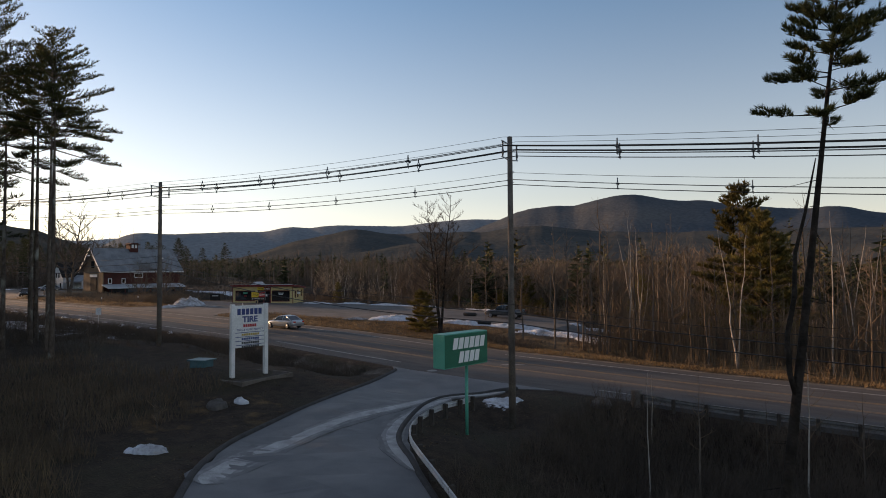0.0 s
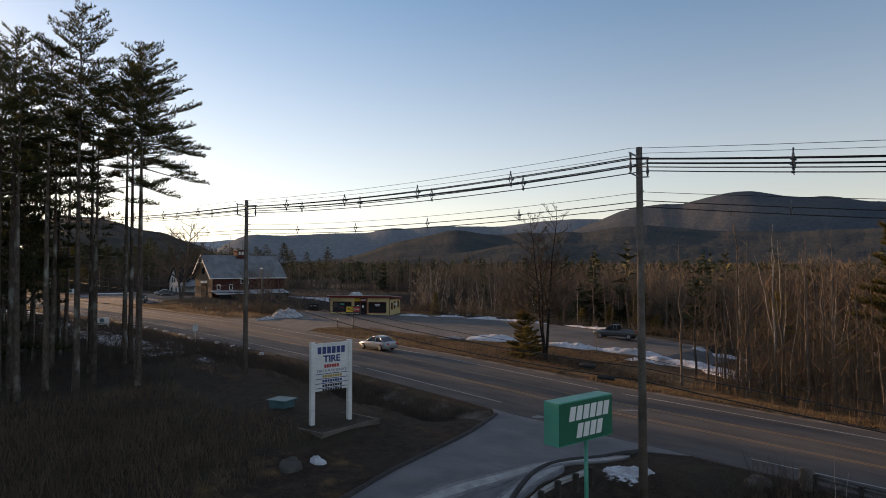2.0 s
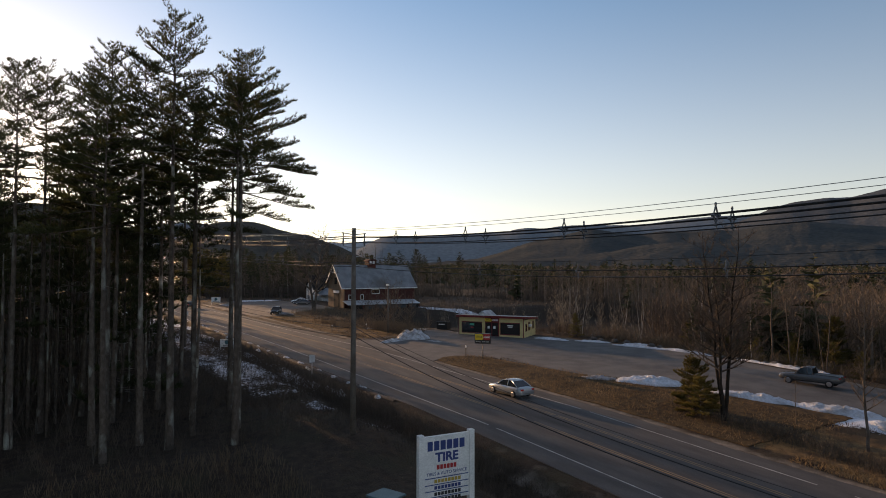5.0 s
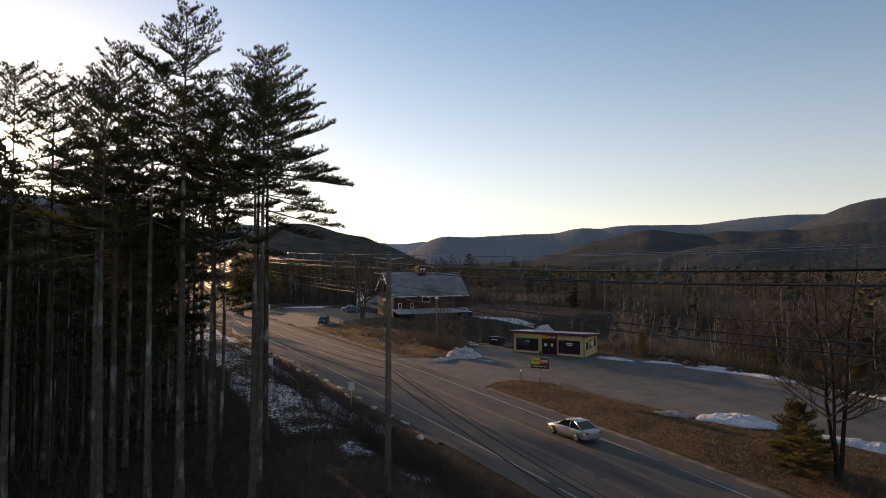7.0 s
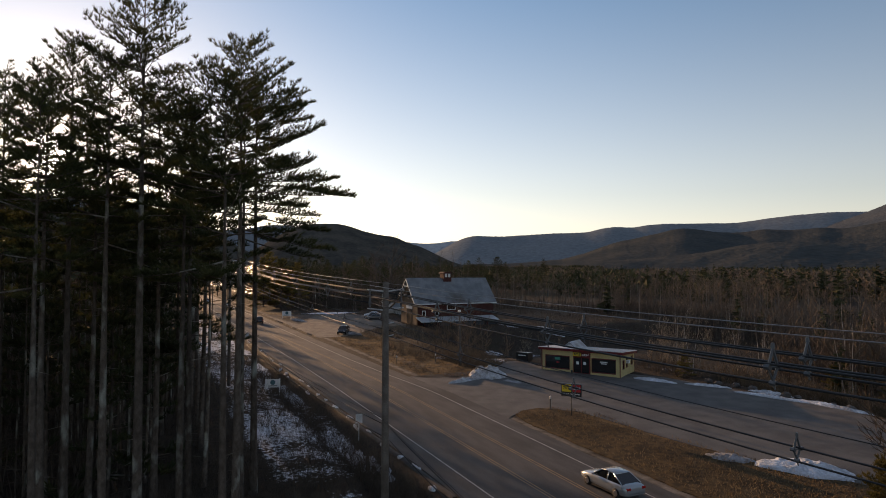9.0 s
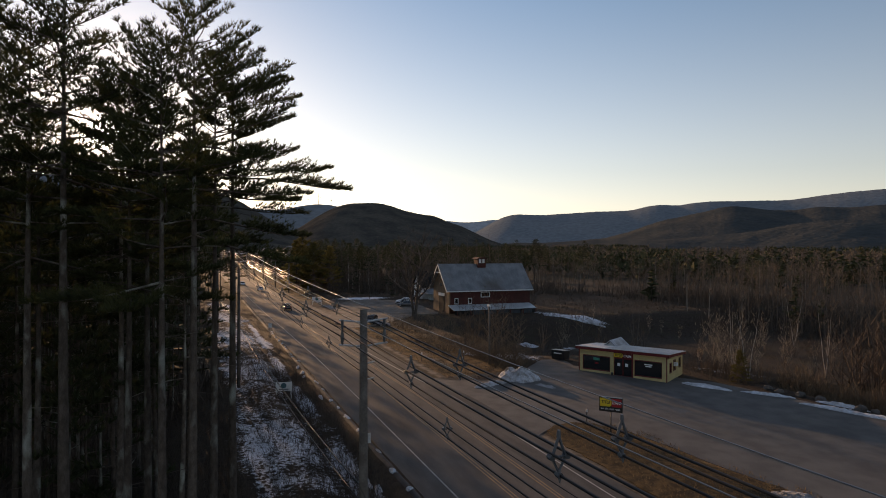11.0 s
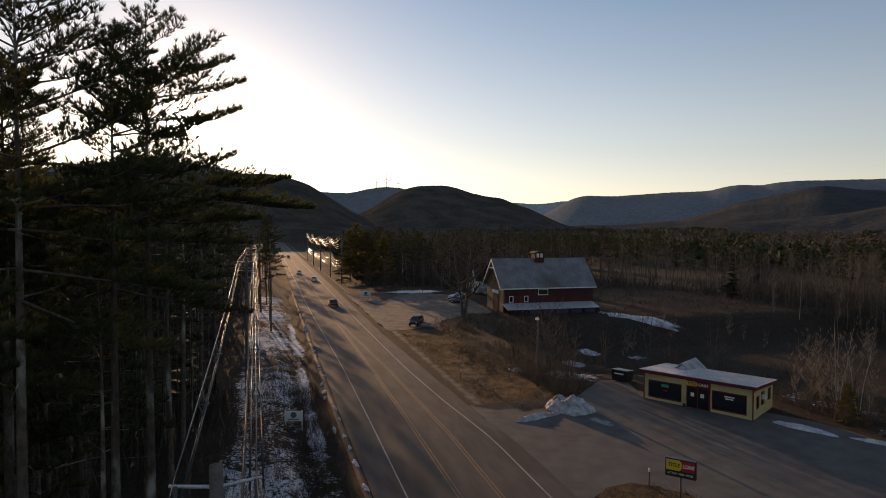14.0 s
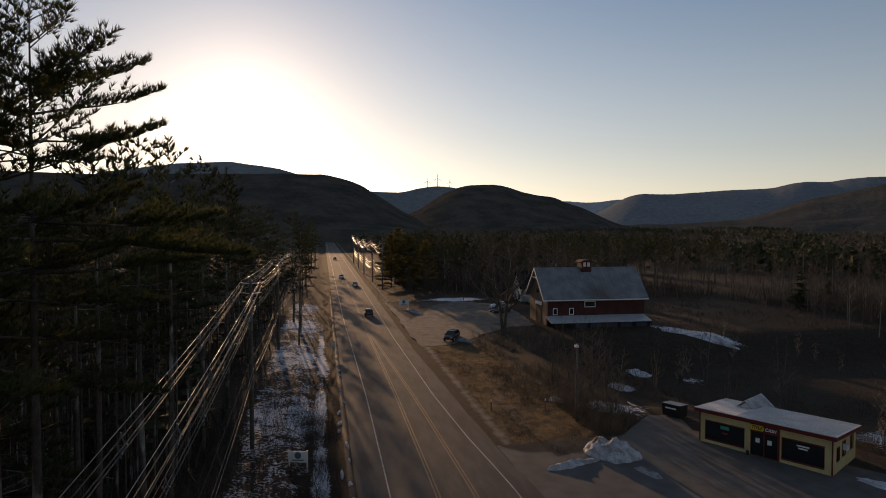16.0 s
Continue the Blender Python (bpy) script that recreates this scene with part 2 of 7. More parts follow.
M_MULCH = shader("dark_mulch", (0.03, 0.022, 0.016), (0.055, 0.04, 0.03), 3.0, 0.95, 0.8, 20, bump_dist=0.05)
M_YELLOW_FACE = plain("yellow_sign_face", (0.75, 0.52, 0.03), 0.4)
M_RED_FACE = plain("red_sign_face", (0.42, 0.02, 0.025), 0.4)
M_BLACK_FACE = plain("black_sign_face", (0.02, 0.02, 0.02), 0.4)


def ground_material():
    """Leaf litter and dark turf, tawny grass, patchy snow and far forest floor, by masks of the terrain."""
    m = bpy.data.materials.new("ground_cover")
    m.use_nodes = True
    n, l = m.node_tree.nodes, m.node_tree.links
    b = n["Principled BSDF"]
    pos = n.new("ShaderNodeNewGeometry").outputs["Position"]

    def tex(s, d=6.0):
        t = n.new("ShaderNodeTexNoise")
        t.inputs["Scale"].default_value, t.inputs["Detail"].default_value = s, d
        l.new(pos, t.inputs["Vector"])
        return t.outputs["Fac"]

    def rng(f, lo, hi, a=0.0, z=1.0):
        r = n.new("ShaderNodeMapRange")
        for k, v in zip(("From Min", "From Max", "To Min", "To Max"), (lo, hi, a, z)):
            r.inputs[k].default_value = v
        l.new(f, r.inputs["Value"])
        return r.outputs[0]

    def mix(f, a, c):
        x = n.new("ShaderNodeMix")
        x.data_type = "RGBA"
        l.new(f, x.inputs[0])
        for k, v in ((6, a), (7, c)):
            if isinstance(v, tuple):
                x.inputs[k].default_value = (*v, 1)
            else:
                l.new(v, x.inputs[k])
        return x.outputs[2]

    def mask(name, noise_f, soft=0.12):
        at = n.new("ShaderNodeAttribute")
        at.attribute_name = name
        s = n.new("ShaderNodeMath")
        s.operation = "ADD"
        l.new(at.outputs["Fac"], s.inputs[0])
        l.new(noise_f, s.inputs[1])
        return rng(s.outputs[0], 1.0 - soft, 1.0 + soft)

    broad, fine, grain = tex(0.25), tex(1.6), tex(9.0, 3.0)
    dark = mix(rng(fine, 0.35, 0.65), (0.030, 0.022, 0.016), (0.056, 0.040, 0.028))
    dark = mix(rng(broad, 0.5, 0.7), dark, (0.045, 0.038, 0.023))
    tan = mix(rng(fine, 0.35, 0.65), (0.13, 0.08, 0.036), (0.215, 0.135, 0.062))
    tan = mix(rng(broad, 0.52, 0.66), tan, (0.075, 0.05, 0.028))
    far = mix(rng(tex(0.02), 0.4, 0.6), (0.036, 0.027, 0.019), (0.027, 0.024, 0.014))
    snow = mix(rng(fine, 0.4, 0.7), (0.72, 0.76, 0.82), (0.56, 0.58, 0.62))
    col = mix(mask("tan", tex(0.7)), dark, tan)
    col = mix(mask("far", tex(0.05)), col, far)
    grit = mix(rng(fine, 0.35, 0.65), (0.16, 0.135, 0.11), (0.24, 0.205, 0.17))
    col = mix(mask("gravel", tex(0.6), 0.2), col, grit)
    blend = n.new("ShaderNodeMath")
    blend.operation, blend.inputs[1].default_value = "MULTIPLY_ADD", 0.55
    l.new(tex(3.2, 5.0), blend.inputs[0])
    half = n.new("ShaderNodeMath")
    half.operation, half.inputs[1].default_value = "MULTIPLY", 0.45
    l.new(tex(0.5, 8.0), half.inputs[0])
    l.new(half.outputs[0], blend.inputs[2])
    sm = mask("snow", blend.outputs[0], 0.05)
    col = mix(sm, col, snow)
    sc = n.new("ShaderNodeVectorMath")
    sc.operation = "SCALE"
    l.new(col, sc.inputs[0])
    l.new(rng(grain, 0.2, 0.8, 0.7, 1.25), sc.inputs["Scale"])
    l.new(sc.outputs[0], b.inputs["Base Color"])
    b.inputs["Roughness"].default_value, b.inputs["Specular IOR Level"].default_value = 0.95, 0.15
    bp = n.new("ShaderNodeBump")
    bp.inputs["Strength"].default_value, bp.inputs["Distance"].default_value = 0.8, 0.12
    l.new(grain, bp.inputs["Height"])
    l.new(bp.outputs[0], b.inputs["Normal"])
    return m


# ---- mesh helpers ----
class Shape:
    """Collects vertices and faces of one mesh."""

    def __init__(self):
        self.v, self.f = [], []

    def box(self, x0, y0, z0, x1, y1, z1):
        k = len(self.v)
        self.v += [(x, y, z) for z in (z0, z1) for x, y in ((x0, y0), (x1, y0), (x1, y1), (x0, y1))]
        self.f += [(k + a, k + b, k + c, k + d) for a, b, c, d in ((3, 2, 1, 0), (4, 5, 6, 7), (0, 1, 5, 4), (1, 2, 6, 5), (2, 3, 7, 6), (3, 0, 4, 7))]
        return self

    def tube(self, pts, radii, n=6, cap=True):
        pts = [Vector(p) for p in pts]
        k = len(self.v)
        for i, p in enumerate(pts):
            d = (pts[min(i + 1, len(pts) - 1)] - pts[max(i - 1, 0)])
            d = d.normalized() if d.length > 1e-9 else Vector((0, 0, 1))
            u = d.cross(Vector((0, 0, 1)) if abs(d.z) < 0.9 else Vector((1, 0, 0))).normalized()
            w = d.cross(u)
            for j in range(n):
                a = 2 * math.pi * j / n
                self.v.append(tuple(p + (u * math.cos(a) + w * math.sin(a)) * radii[i]))
        for i in range(len(pts) - 1):
            for j in range(n):
                a, b = k + i * n + j, k + i * n + (j + 1) % n
                self.f.append((a, b, b + n, a + n))
        if cap:
            self.f += [tuple(k + j for j in reversed(range(n))), tuple(k + (len(pts) - 1) * n + j for j in range(n))]
        return self

    def spike(self, p, q, r):
        p, q = Vector(p), Vector(q)
        d = (q - p)
        u = d.cross(Vector((0.3, 0.2, 1))).normalized() * r
        w = d.cross(u).normalized() * r
        k = len(self.v)
        self.v += [tuple(p + u), tuple(p - u * 0.5 + w * 0.87), tuple(p - u * 0.5 - w * 0.87), tuple(q)]
        self.f += [(k, k + 1, k + 3), (k + 1, k + 2, k + 3), (k + 2, k, k + 3)]
        return self

    def blade(self, p, q, w):
        p, q = Vector(p), Vector(q)
        s = (q - p).cross(Vector((random.uniform(-1, 1), random.uniform(-1, 1), 1)))
        s = (s.normalized() if s.length > 1e-6 else Vector((1, 0, 0))) * w * 0.5
        k = len(self.v)
        m = p.lerp(q, 0.45)
        self.v += [tuple(p), tuple(m + s), tuple(q), tuple(m - s)]
        self.f += [(k, k + 1, k + 2, k + 3)]
        return self

    def sliver(self, p, q, w):
        """One thin triangle from a broad foot at p to a point at q."""
        p, q = Vector(p), Vector(q)
        s = (q - p).cross(Vector((random.uniform(-1, 1), random.uniform(-1, 1), random.uniform(-1, 1))))
        s = (s.normalized() if s.length > 1e-6 else Vector((1, 0, 0))) * w * 0.5
        k = len(self.v)
        self.v += [tuple(p + s), tuple(p - s), tuple(q)]
        self.f += [(k, k + 1, k + 2)]
        return self

    def prism(self, outline, axis, a, b):
        """An outline of (u, v) pairs pushed from a to b along axis: 'x' takes (y, z), 'y' takes (x, z), 'z' takes (x, y)."""
        put = {"x": lambda u, v, t: (t, u, v), "y": lambda u, v, t: (u, t, v), "z": lambda u, v, t: (u, v, t)}[axis]
        k, n = len(self.v), len(outline)
        self.v += [put(u, v, a) for u, v in outline] + [put(u, v, b) for u, v in outline]
        self.f += [tuple(k + i for i in range(n)), tuple(k + n + i for i in reversed(range(n)))]
        self.f += [(k + i, k + (i + 1) % n, k + n + (i + 1) % n, k + n + i) for i in range(n)]
        return self

    def mesh(self, name, mat, smooth=False, bevel=0.0):
        me = bpy.data.meshes.new(name)
        me.from_pydata(self.v, [], self.f)
        if bevel or smooth is None:
            pass
        bm = bmesh.new()
        bm.from_mesh(me)
        if len(self.f) < 400:
            bmesh.ops.recalc_face_normals(bm, faces=bm.faces)
        if bevel:
            bmesh.ops.bevel(bm, geom=[e for e in bm.edges if len(e.link_faces) == 2 and e.calc_face_angle(0) > 0.5], offset=bevel, segments=2, affect="EDGES", profile=0.6)
        bm.to_mesh(me)
        bm.free()
        me.materials.append(mat)
        if smooth:
            me.polygons.foreach_set("use_smooth", [True] * len(me.polygons))
        return me


def part(name, shape, mat, parent=None, label="", smooth=False, bevel=0.0, m=None):
    ob = new(name, shape.mesh(name, mat, smooth, bevel) if isinstance(shape, Shape) else shape)
    if parent:
        ob.parent = parent
    if m is not None:
        ob.matrix_basis = m
    return tagged(ob, label)


def thing(name, m, label, category, group="", kind=""):
    ob = new(name)
    ob.empty_display_size = 0.3
    ob.matrix_basis = m
    return tagged(ob, label, category, group, kind)


def lettering(words, size, mat, parent, m, name="lettering", shear=0.0, width=None, bold=0.0):
    cu = bpy.data.curves.new(name, "FONT")
    cu.body, cu.size, cu.align_x, cu.align_y, cu.extrude, cu.shear, cu.offset = words, size, "CENTER", "CENTER", 0.006, shear, bold
    tmp = new("tmp", cu)
    me = bpy.data.meshes.new_from_object(tmp.evaluated_get(bpy.context.evaluated_depsgraph_get()))
    bpy.data.objects.remove(tmp)
    me.materials.clear()
    me.materials.append(mat)
    xs = [v.co.x for v in me.vertices]
    if width:
        k = width / (max(xs) - min(xs))
        for v in me.vertices:
            v.co.x *= k
    ob = new(name, me)
    ob.parent, ob.matrix_basis = parent, m
    return ob


# ---- terrain ----
PX = [-5000, -900, -250, -150, -95, -70, -50, -30, -10, 40, 300, 5000]
PZ = [3, 3, 1.2, 0.6, 0.0, -0.6, -1.1, -2.1, -2.6, -3.3, -5, -5]


def sm(a, b, x):
    t = np.clip((x - a) / (b - a), 0, 1)
    return t * t * (3 - 2 * t)


DRIVE_L = [(-33.5, 39.2), (-31.2, 37.2), (-29.4, 32.7), (-28.0, 28.0), (-26.9, 23.0), (-24.9, 17.8), (-20.7, 12.8), (-14.0, 7.5), (-4.0, 2.0)]
DRIVE_R = [(-16.5, 39.2), (-20.5, 37.0), (-22.4, 33.2), (-22.4, 29.5), (-19.9, 24.0), (-16.3, 20.6), (-13.2, 18.6), (-6.0, 14.5), (4.0, 10.0)]
LOT = [(-99.5, 51.0), (-75.5, 51.0), (-76.6, 52.5), (-78.0, 54.6), (-77.6, 57.4), (-75.6, 59.6), (-71.0, 60.4), (-66.0, 60.8), (-59.5, 62.0), (-54.0, 63.5), (-48.0, 66.0), (-40.0, 68.6), (-32.0, 71.5), (-31.0, 80.5), (-41.0, 84.0), (-58.0, 86.0), (-70.0, 86.4), (-78.0, 84.0), (-86.4, 82.0), (-100.2, 71.4), (-105.0, 72.6), (-105.5, 69.5), (-99.0, 62.5), (-95.0, 57.5), (-96.0, 54.0)]
BARNLOT = [(-215, 51.0), (-146, 51.0), (-147, 55), (-151, 60), (-158, 66), (-164, 72), (-164.5, 77.4), (-178, 79), (-190, 80), (-200, 78), (-207, 70), (-199, 62), (-186, 58), (-176, 53.2)]


def inside(x, y, poly):
    c = np.zeros(np.shape(x), bool)
    for (x0, y0), (x1, y1) in zip(poly, poly[1:] + poly[:1]):
        if y0 != y1:
            c ^= ((y0 > y) != (y1 > y)) & (x < (x1 - x0) * (y - y0) / (y1 - y0) + x0)
    return c


def height(x, y):
    """Ground height in metres."""
    x, y = np.asarray(x, float), np.asarray(y, float)
    z = np.interp(x, PX, PZ)
    wob = 0.18 * np.sin(x * 0.37 + 1.3) * np.sin(y * 0.41) + 0.09 * np.sin(x * 0.9 + y * 0.7)
    off_s = sm(37.5, 34.5, y)
    off_n = sm(53.0, 57.0, y)
    z = z - 0.65 * sm(37.4, 35.6, y) * sm(31.5, 34.0, y) * sm(-30, -34, x)
    z = z + wob * np.maximum(off_s, off_n * sm(-40, -30, x)) * 0.8
    z = z + 0.45 * np.exp(-((x + 52) / 7) ** 2 - ((y - 29.5) / 4) ** 2)
    z = z + 0.95 * np.exp(-((x + 36.0) / 4.6) ** 2 - ((y - 26.2) / 4.6) ** 2) - 0.35 * np.exp(-((x + 17.9) / 2.4) ** 2 - ((y - 27.2) / 1.8) ** 2)
    z = z - 0.5 * sm(27, 20, y) * sm(-50, -58, x)
    z = z - 2.4 * sm(-17.5, -8, x) * sm(39, 33.5, y) * sm(13, 20, y)
    z = z - 0.9 * np.exp(-((x + 17.8) / 2.2) ** 2 - ((y - 30.8) / 2.2) ** 2)
    north = np.where(x > -35, sm(60, 80, y) * 0.8, sm(86.5, 96, y) * 3.4)
    z = z - np.where((x > -84), north, 0)
    brink = 66 + 9.5 * sm(-111, -106.5, x) + np.clip(x + 104, 0, 14)
    wet = sm(-154, -138, x) * sm(-80, -90, x) * sm(0, 13, y - brink)
    z = z - 4.0 * wet
    z = z - 0.6 * sm(-163, -158, x) * sm(-140, -150, x) * sm(70, 80, y) * sm(140, 100, y)
    z = z - 0.2 * np.exp(-((x + 37.5) / 3) ** 2 - ((y - 28.5) / 3) ** 2)
    far = np.hypot(x + 60, y - 60)
    z = z - 3.0 * sm(110, 220, y) * sm(-84, -60, x) - 1.0 * sm(110, 220, y)
    z = z + 22 * sm(400, 2600, far) * sm(60, 400, y)
    z = z + 26 * sm(-60, -700, y) * sm(-400, 200, x + y)
    return z


def paved(x, y):
    m = ((y > 38.2) & (y < 50.2) & (x > -1500) & (x < 400)) | inside(x, y, LOT) | inside(x, y, DRIVE_L + DRIVE_R[::-1]) | inside(x, y, BARNLOT)
    return m


FX0, FY0, FNX, FNY = -460, -90, 560, 320
FGX, FGY = np.meshgrid(np.arange(FX0, FX0 + FNX), np.arange(FY0, FY0 + FNY))
FIELD = height(FGX, FGY).tolist()
PAVED_FIELD = paved(FGX, FGY).tolist()


def ground_z(x, y):
    """Ground height at one place, quickly, from a one-metre field."""
    i, j = int(math.floor(x)) - FX0, int(math.floor(y)) - FY0
    if 0 <= i < FNX - 1 and 0 <= j < FNY - 1:
        u, v = x - FX0 - i, y - FY0 - j
        p, q = FIELD[j], FIELD[j + 1]
        return (p[i] * (1 - u) + p[i + 1] * u) * (1 - v) + (q[i] * (1 - u) + q[i + 1] * u) * v
    return float(height(x, y))


def graded(lo, hi, a, b, step, grow):
    mid = list(np.arange(lo, hi + 1e-6, step))
    left, right, s, p = [], [], step, lo
    while p > a:
        s *= grow
        p -= s
        left.append(p)
    s, p = step, hi
    while p < b:
        s *= grow
        p += s
        right.append(p)
    return np.array(left[::-1] + mid + right)


gx, gy = graded(-130, 12, -4200, 4200, 1.0, 1.12), graded(0, 96, -4200, 4200, 1.0, 1.12)
GX, GY = np.meshgrid(gx, gy)
GZ = height(GX, GY)
inner = paved(GX, GY) & paved(GX + 0.9, GY) & paved(GX - 0.9, GY) & paved(GX, GY + 0.9) & paved(GX, GY - 0.9)
GZ = GZ - np.where(inner, 0.25, 0.0)
nx, ny = len(gx), len(gy)
me = bpy.data.meshes.new("ground")
idx = np.arange(nx * ny).reshape(ny, nx)
quads = np.stack([idx[:-1, :-1], idx[:-1, 1:], idx[1:, 1:], idx[1:, :-1]], -1).reshape(-1, 4)
me.from_pydata(np.stack([GX, GY, GZ], -1).reshape(-1, 3).tolist(), [], quads.tolist())
me.polygons.foreach_set("use_smooth", [True] * len(me.polygons))
ground = tagged(new("ground", me), "brown leaf litter, dry grass and patchy old snow", "ground", kind="structure")
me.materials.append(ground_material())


def blob(x, y, cx, cy, rx, ry, turn=0.0):
    c, s = math.cos(radians(turn)), math.sin(radians(turn))
    u, v = ((x - cx) * c + (y - cy) * s) / rx, (-(x - cx) * s + (y - cy) * c) / ry
    return np.exp(-(u * u + v * v))


tan = np.maximum.reduce([
    sm(52.2, 53.6, GY) * sm(66.0, 62.0, GY) * sm(-80, -79, GX) * 0.60,
    sm(51.6, 52.6, GY) * sm(64.5, 61.5, GY) * sm(-92, -95, GX) * sm(-150, -146, GX) * 0.56,
    sm(51.6, 52.6, GY) * sm(60.0, 57, GY) * sm(-180, -185, GX) * sm(-420, -380, GX) * 0.46,
    sm(37.4, 36.0, GY) * sm(33.2, 35.0, GY) * 0.22,
    sm(52.0, 53.0, GY) * sm(55.0, 53.6, GY) * sm(-34, -30, GX) * 0.5,
    blob(GX, GY, -30, 20, 6, 8) * 0.40])
snow = np.maximum.reduce([
    sm(26.0, 27.5, GY) * sm(35.5, 33.5, GY) * sm(-62, -68, GX) * sm(-240, -200, GX) * (0.49 + 0.06 * np.sin(GX * 0.21)),
    np.exp(-((GY - 35.1 - 0.35 * np.sin(GX * 0.13)) / 0.75) ** 2) * sm(-62, -70, GX) * sm(-230, -140, GX) * (0.74 + 0.14 * np.sin(GX * 0.31)),
    blob(GX, GY, -56, 33.5, 5, 2.2) * 0.52,
    blob(GX, GY, -62, 31.5, 4, 2.5) * 0.55,
    blob(GX, GY, -213, 75, 4, 16, 12) * 0.9, blob(GX, GY, -154, 106.5, 9.5, 2.3, 36) * 1.1, blob(GX, GY, -109, 67, 3.5, 5, -40) * 0.72,
    blob(GX, GY, -130.7, 79.1, 3, 2.2) * 0.9, blob(GX, GY, -138, 86, 3, 2.2) * 0.82, blob(GX, GY, -117, 75.5, 3.5, 1.6, 20) * 0.8, blob(GX, GY, -113, 62, 2.0, 1.4) * 0.75,
    blob(GX, GY, -92, 88, 12, 4, 20) * 0.5, blob(GX, GY, -104, 96, 4, 9, 20) * 0.62, blob(GX, GY, -78, 104, 8, 4) * 0.55,
    blob(GX, GY, -35, 68, 9, 3.2, 18) * 0.8, blob(GX, GY, -22, 70, 5, 3) * 0.65, blob(GX, GY, -19.5, 33.5, 2.4, 2.0) * 0.56,
    blob(GX, GY, -133, 92, 6, 3) * 0.5, blob(GX, GY, -58, 112, 12, 4) * 0.48])
gravel = np.maximum.reduce([sm(36.2, 37.6, GY) * sm(39.5, 38.5, GY) * 0.16, sm(51, 51.4, GY) * sm(53.4, 52.2, GY) * 0.66,
                            blob(GX, GY, -112, 55.5, 22, 1.0, -4) * 0.5, sm(37.4, 36.6, GY) * sm(34.6, 36, GY) * sm(-26, -32, GX) * sm(-60, -45, GX) * 0.5])
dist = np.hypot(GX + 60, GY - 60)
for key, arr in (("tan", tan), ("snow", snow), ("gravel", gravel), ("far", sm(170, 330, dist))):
    at = me.attributes.new(key, "FLOAT", "POINT")
    at.data.foreach_set("value", arr.reshape(-1).astype(np.float32))


def sheet(name, poly, mat, lift, label, category, step=4.0, parent=None, kind="structure"):
    """A slab that follows the ground: an outline cut on a grid, with a rim that goes down into the earth."""
    bm = bmesh.new()
    bm.faces.new([bm.verts.new((x, y, 0)) for x, y in poly])
    bmesh.ops.triangulate(bm, faces=bm.faces[:])
    xs, ys = [p[0] for p in poly], [p[1] for p in poly]
    for lo, hi, nrm in ((min(xs), max(xs), (1, 0, 0)), (min(ys), max(ys), (0, 1, 0))):
        k = max(int((hi - lo) / step), 1)
        for i in range(1, k):
            c = lo + (hi - lo) * i / k
            bmesh.ops.bisect_plane(bm, geom=bm.verts[:] + bm.edges[:] + bm.faces[:], plane_co=[c * q for q in nrm], plane_no=nrm)
    for v in bm.verts:
        v.co.z = ground_z(v.co.x, v.co.y) + lift
    bmesh.ops.recalc_face_normals(bm, faces=bm.faces)
    if sum(f.normal.z for f in bm.faces) < 0:
        bmesh.ops.reverse_faces(bm, faces=bm.faces[:])
    rim = bmesh.ops.extrude_edge_only(bm, edges=[e for e in bm.edges if len(e.link_faces) == 1])
    for v in [g for g in rim["geom"] if isinstance(g, bmesh.types.BMVert)]:
        v.co.z -= lift + 0.3
    me = bpy.data.meshes.new(name)
    bm.to_mesh(me)
    bm.free()
    me.materials.append(mat)
    ob = new(name, me)
    if parent:
        ob.parent = parent
        return tagged(ob, label)
    return tagged(ob, label, category, kind=kind)


def ragged(poly, amount, step, seed):
    """The outline with more corners, uneven as a worn asphalt edge."""
    r = random.Random(seed)
    out = []
    for (x0, y0), (x1, y1) in zip(poly, poly[1:] + poly[:1]):
        k = max(1, int(math.hypot(x1 - x0, y1 - y0) / step))
        out += [(x0 + (x1 - x0) * i / k + r.uniform(-amount, amount), y0 + (y1 - y0) * i / k + r.uniform(-amount, amount)) for i in range(k)]
    return out


def ribbon(name, x0, x1, ya, yb, mat, lift, label="", parent=None, step=5.0, wobble=0.0, skirt=0.3):
    """A strip along the road; ya and yb are its edges, as numbers or as lines of (x, y)."""
    at = [(lambda x, q=q: q if isinstance(q, float) else float(np.interp(x, [k[0] for k in q], [k[1] for k in q]))) for q in (ya, yb)]
    k = max(1, int(abs(x1 - x0) / step))
    s = Shape()
    r = random.Random(int(x1 * 7 + at[0](x0) * 13))
    for i in range(k + 1):
        x = x0 + (x1 - x0) * i / k
        z = float(np.interp(x, PX, PZ)) + lift
        a, b = at[0](x), at[1](x)
        s.v += [(x, a - skirt * 0.3, z - skirt), (x, a + r.uniform(-wobble, wobble), z), (x, b + r.uniform(-wobble, wobble), z), (x, b + skirt * 0.3, z - skirt)]
    for i in range(k):
        for j in range(3):
            a = i * 4 + j
            s.f.append((a, a + 4, a + 5, a + 1))
    me = s.mesh(name, mat)
    if sum(p.normal.z for p in me.polygons) < 0:
        me.flip_normals()
    ob = new(name, me)
    if parent:
        ob.parent = parent
        return tagged(ob, label)
    return tagged(ob, label, "road", kind="structure")


def shifted(line, dy):
    return [(x, y + dy) for x, y in line]


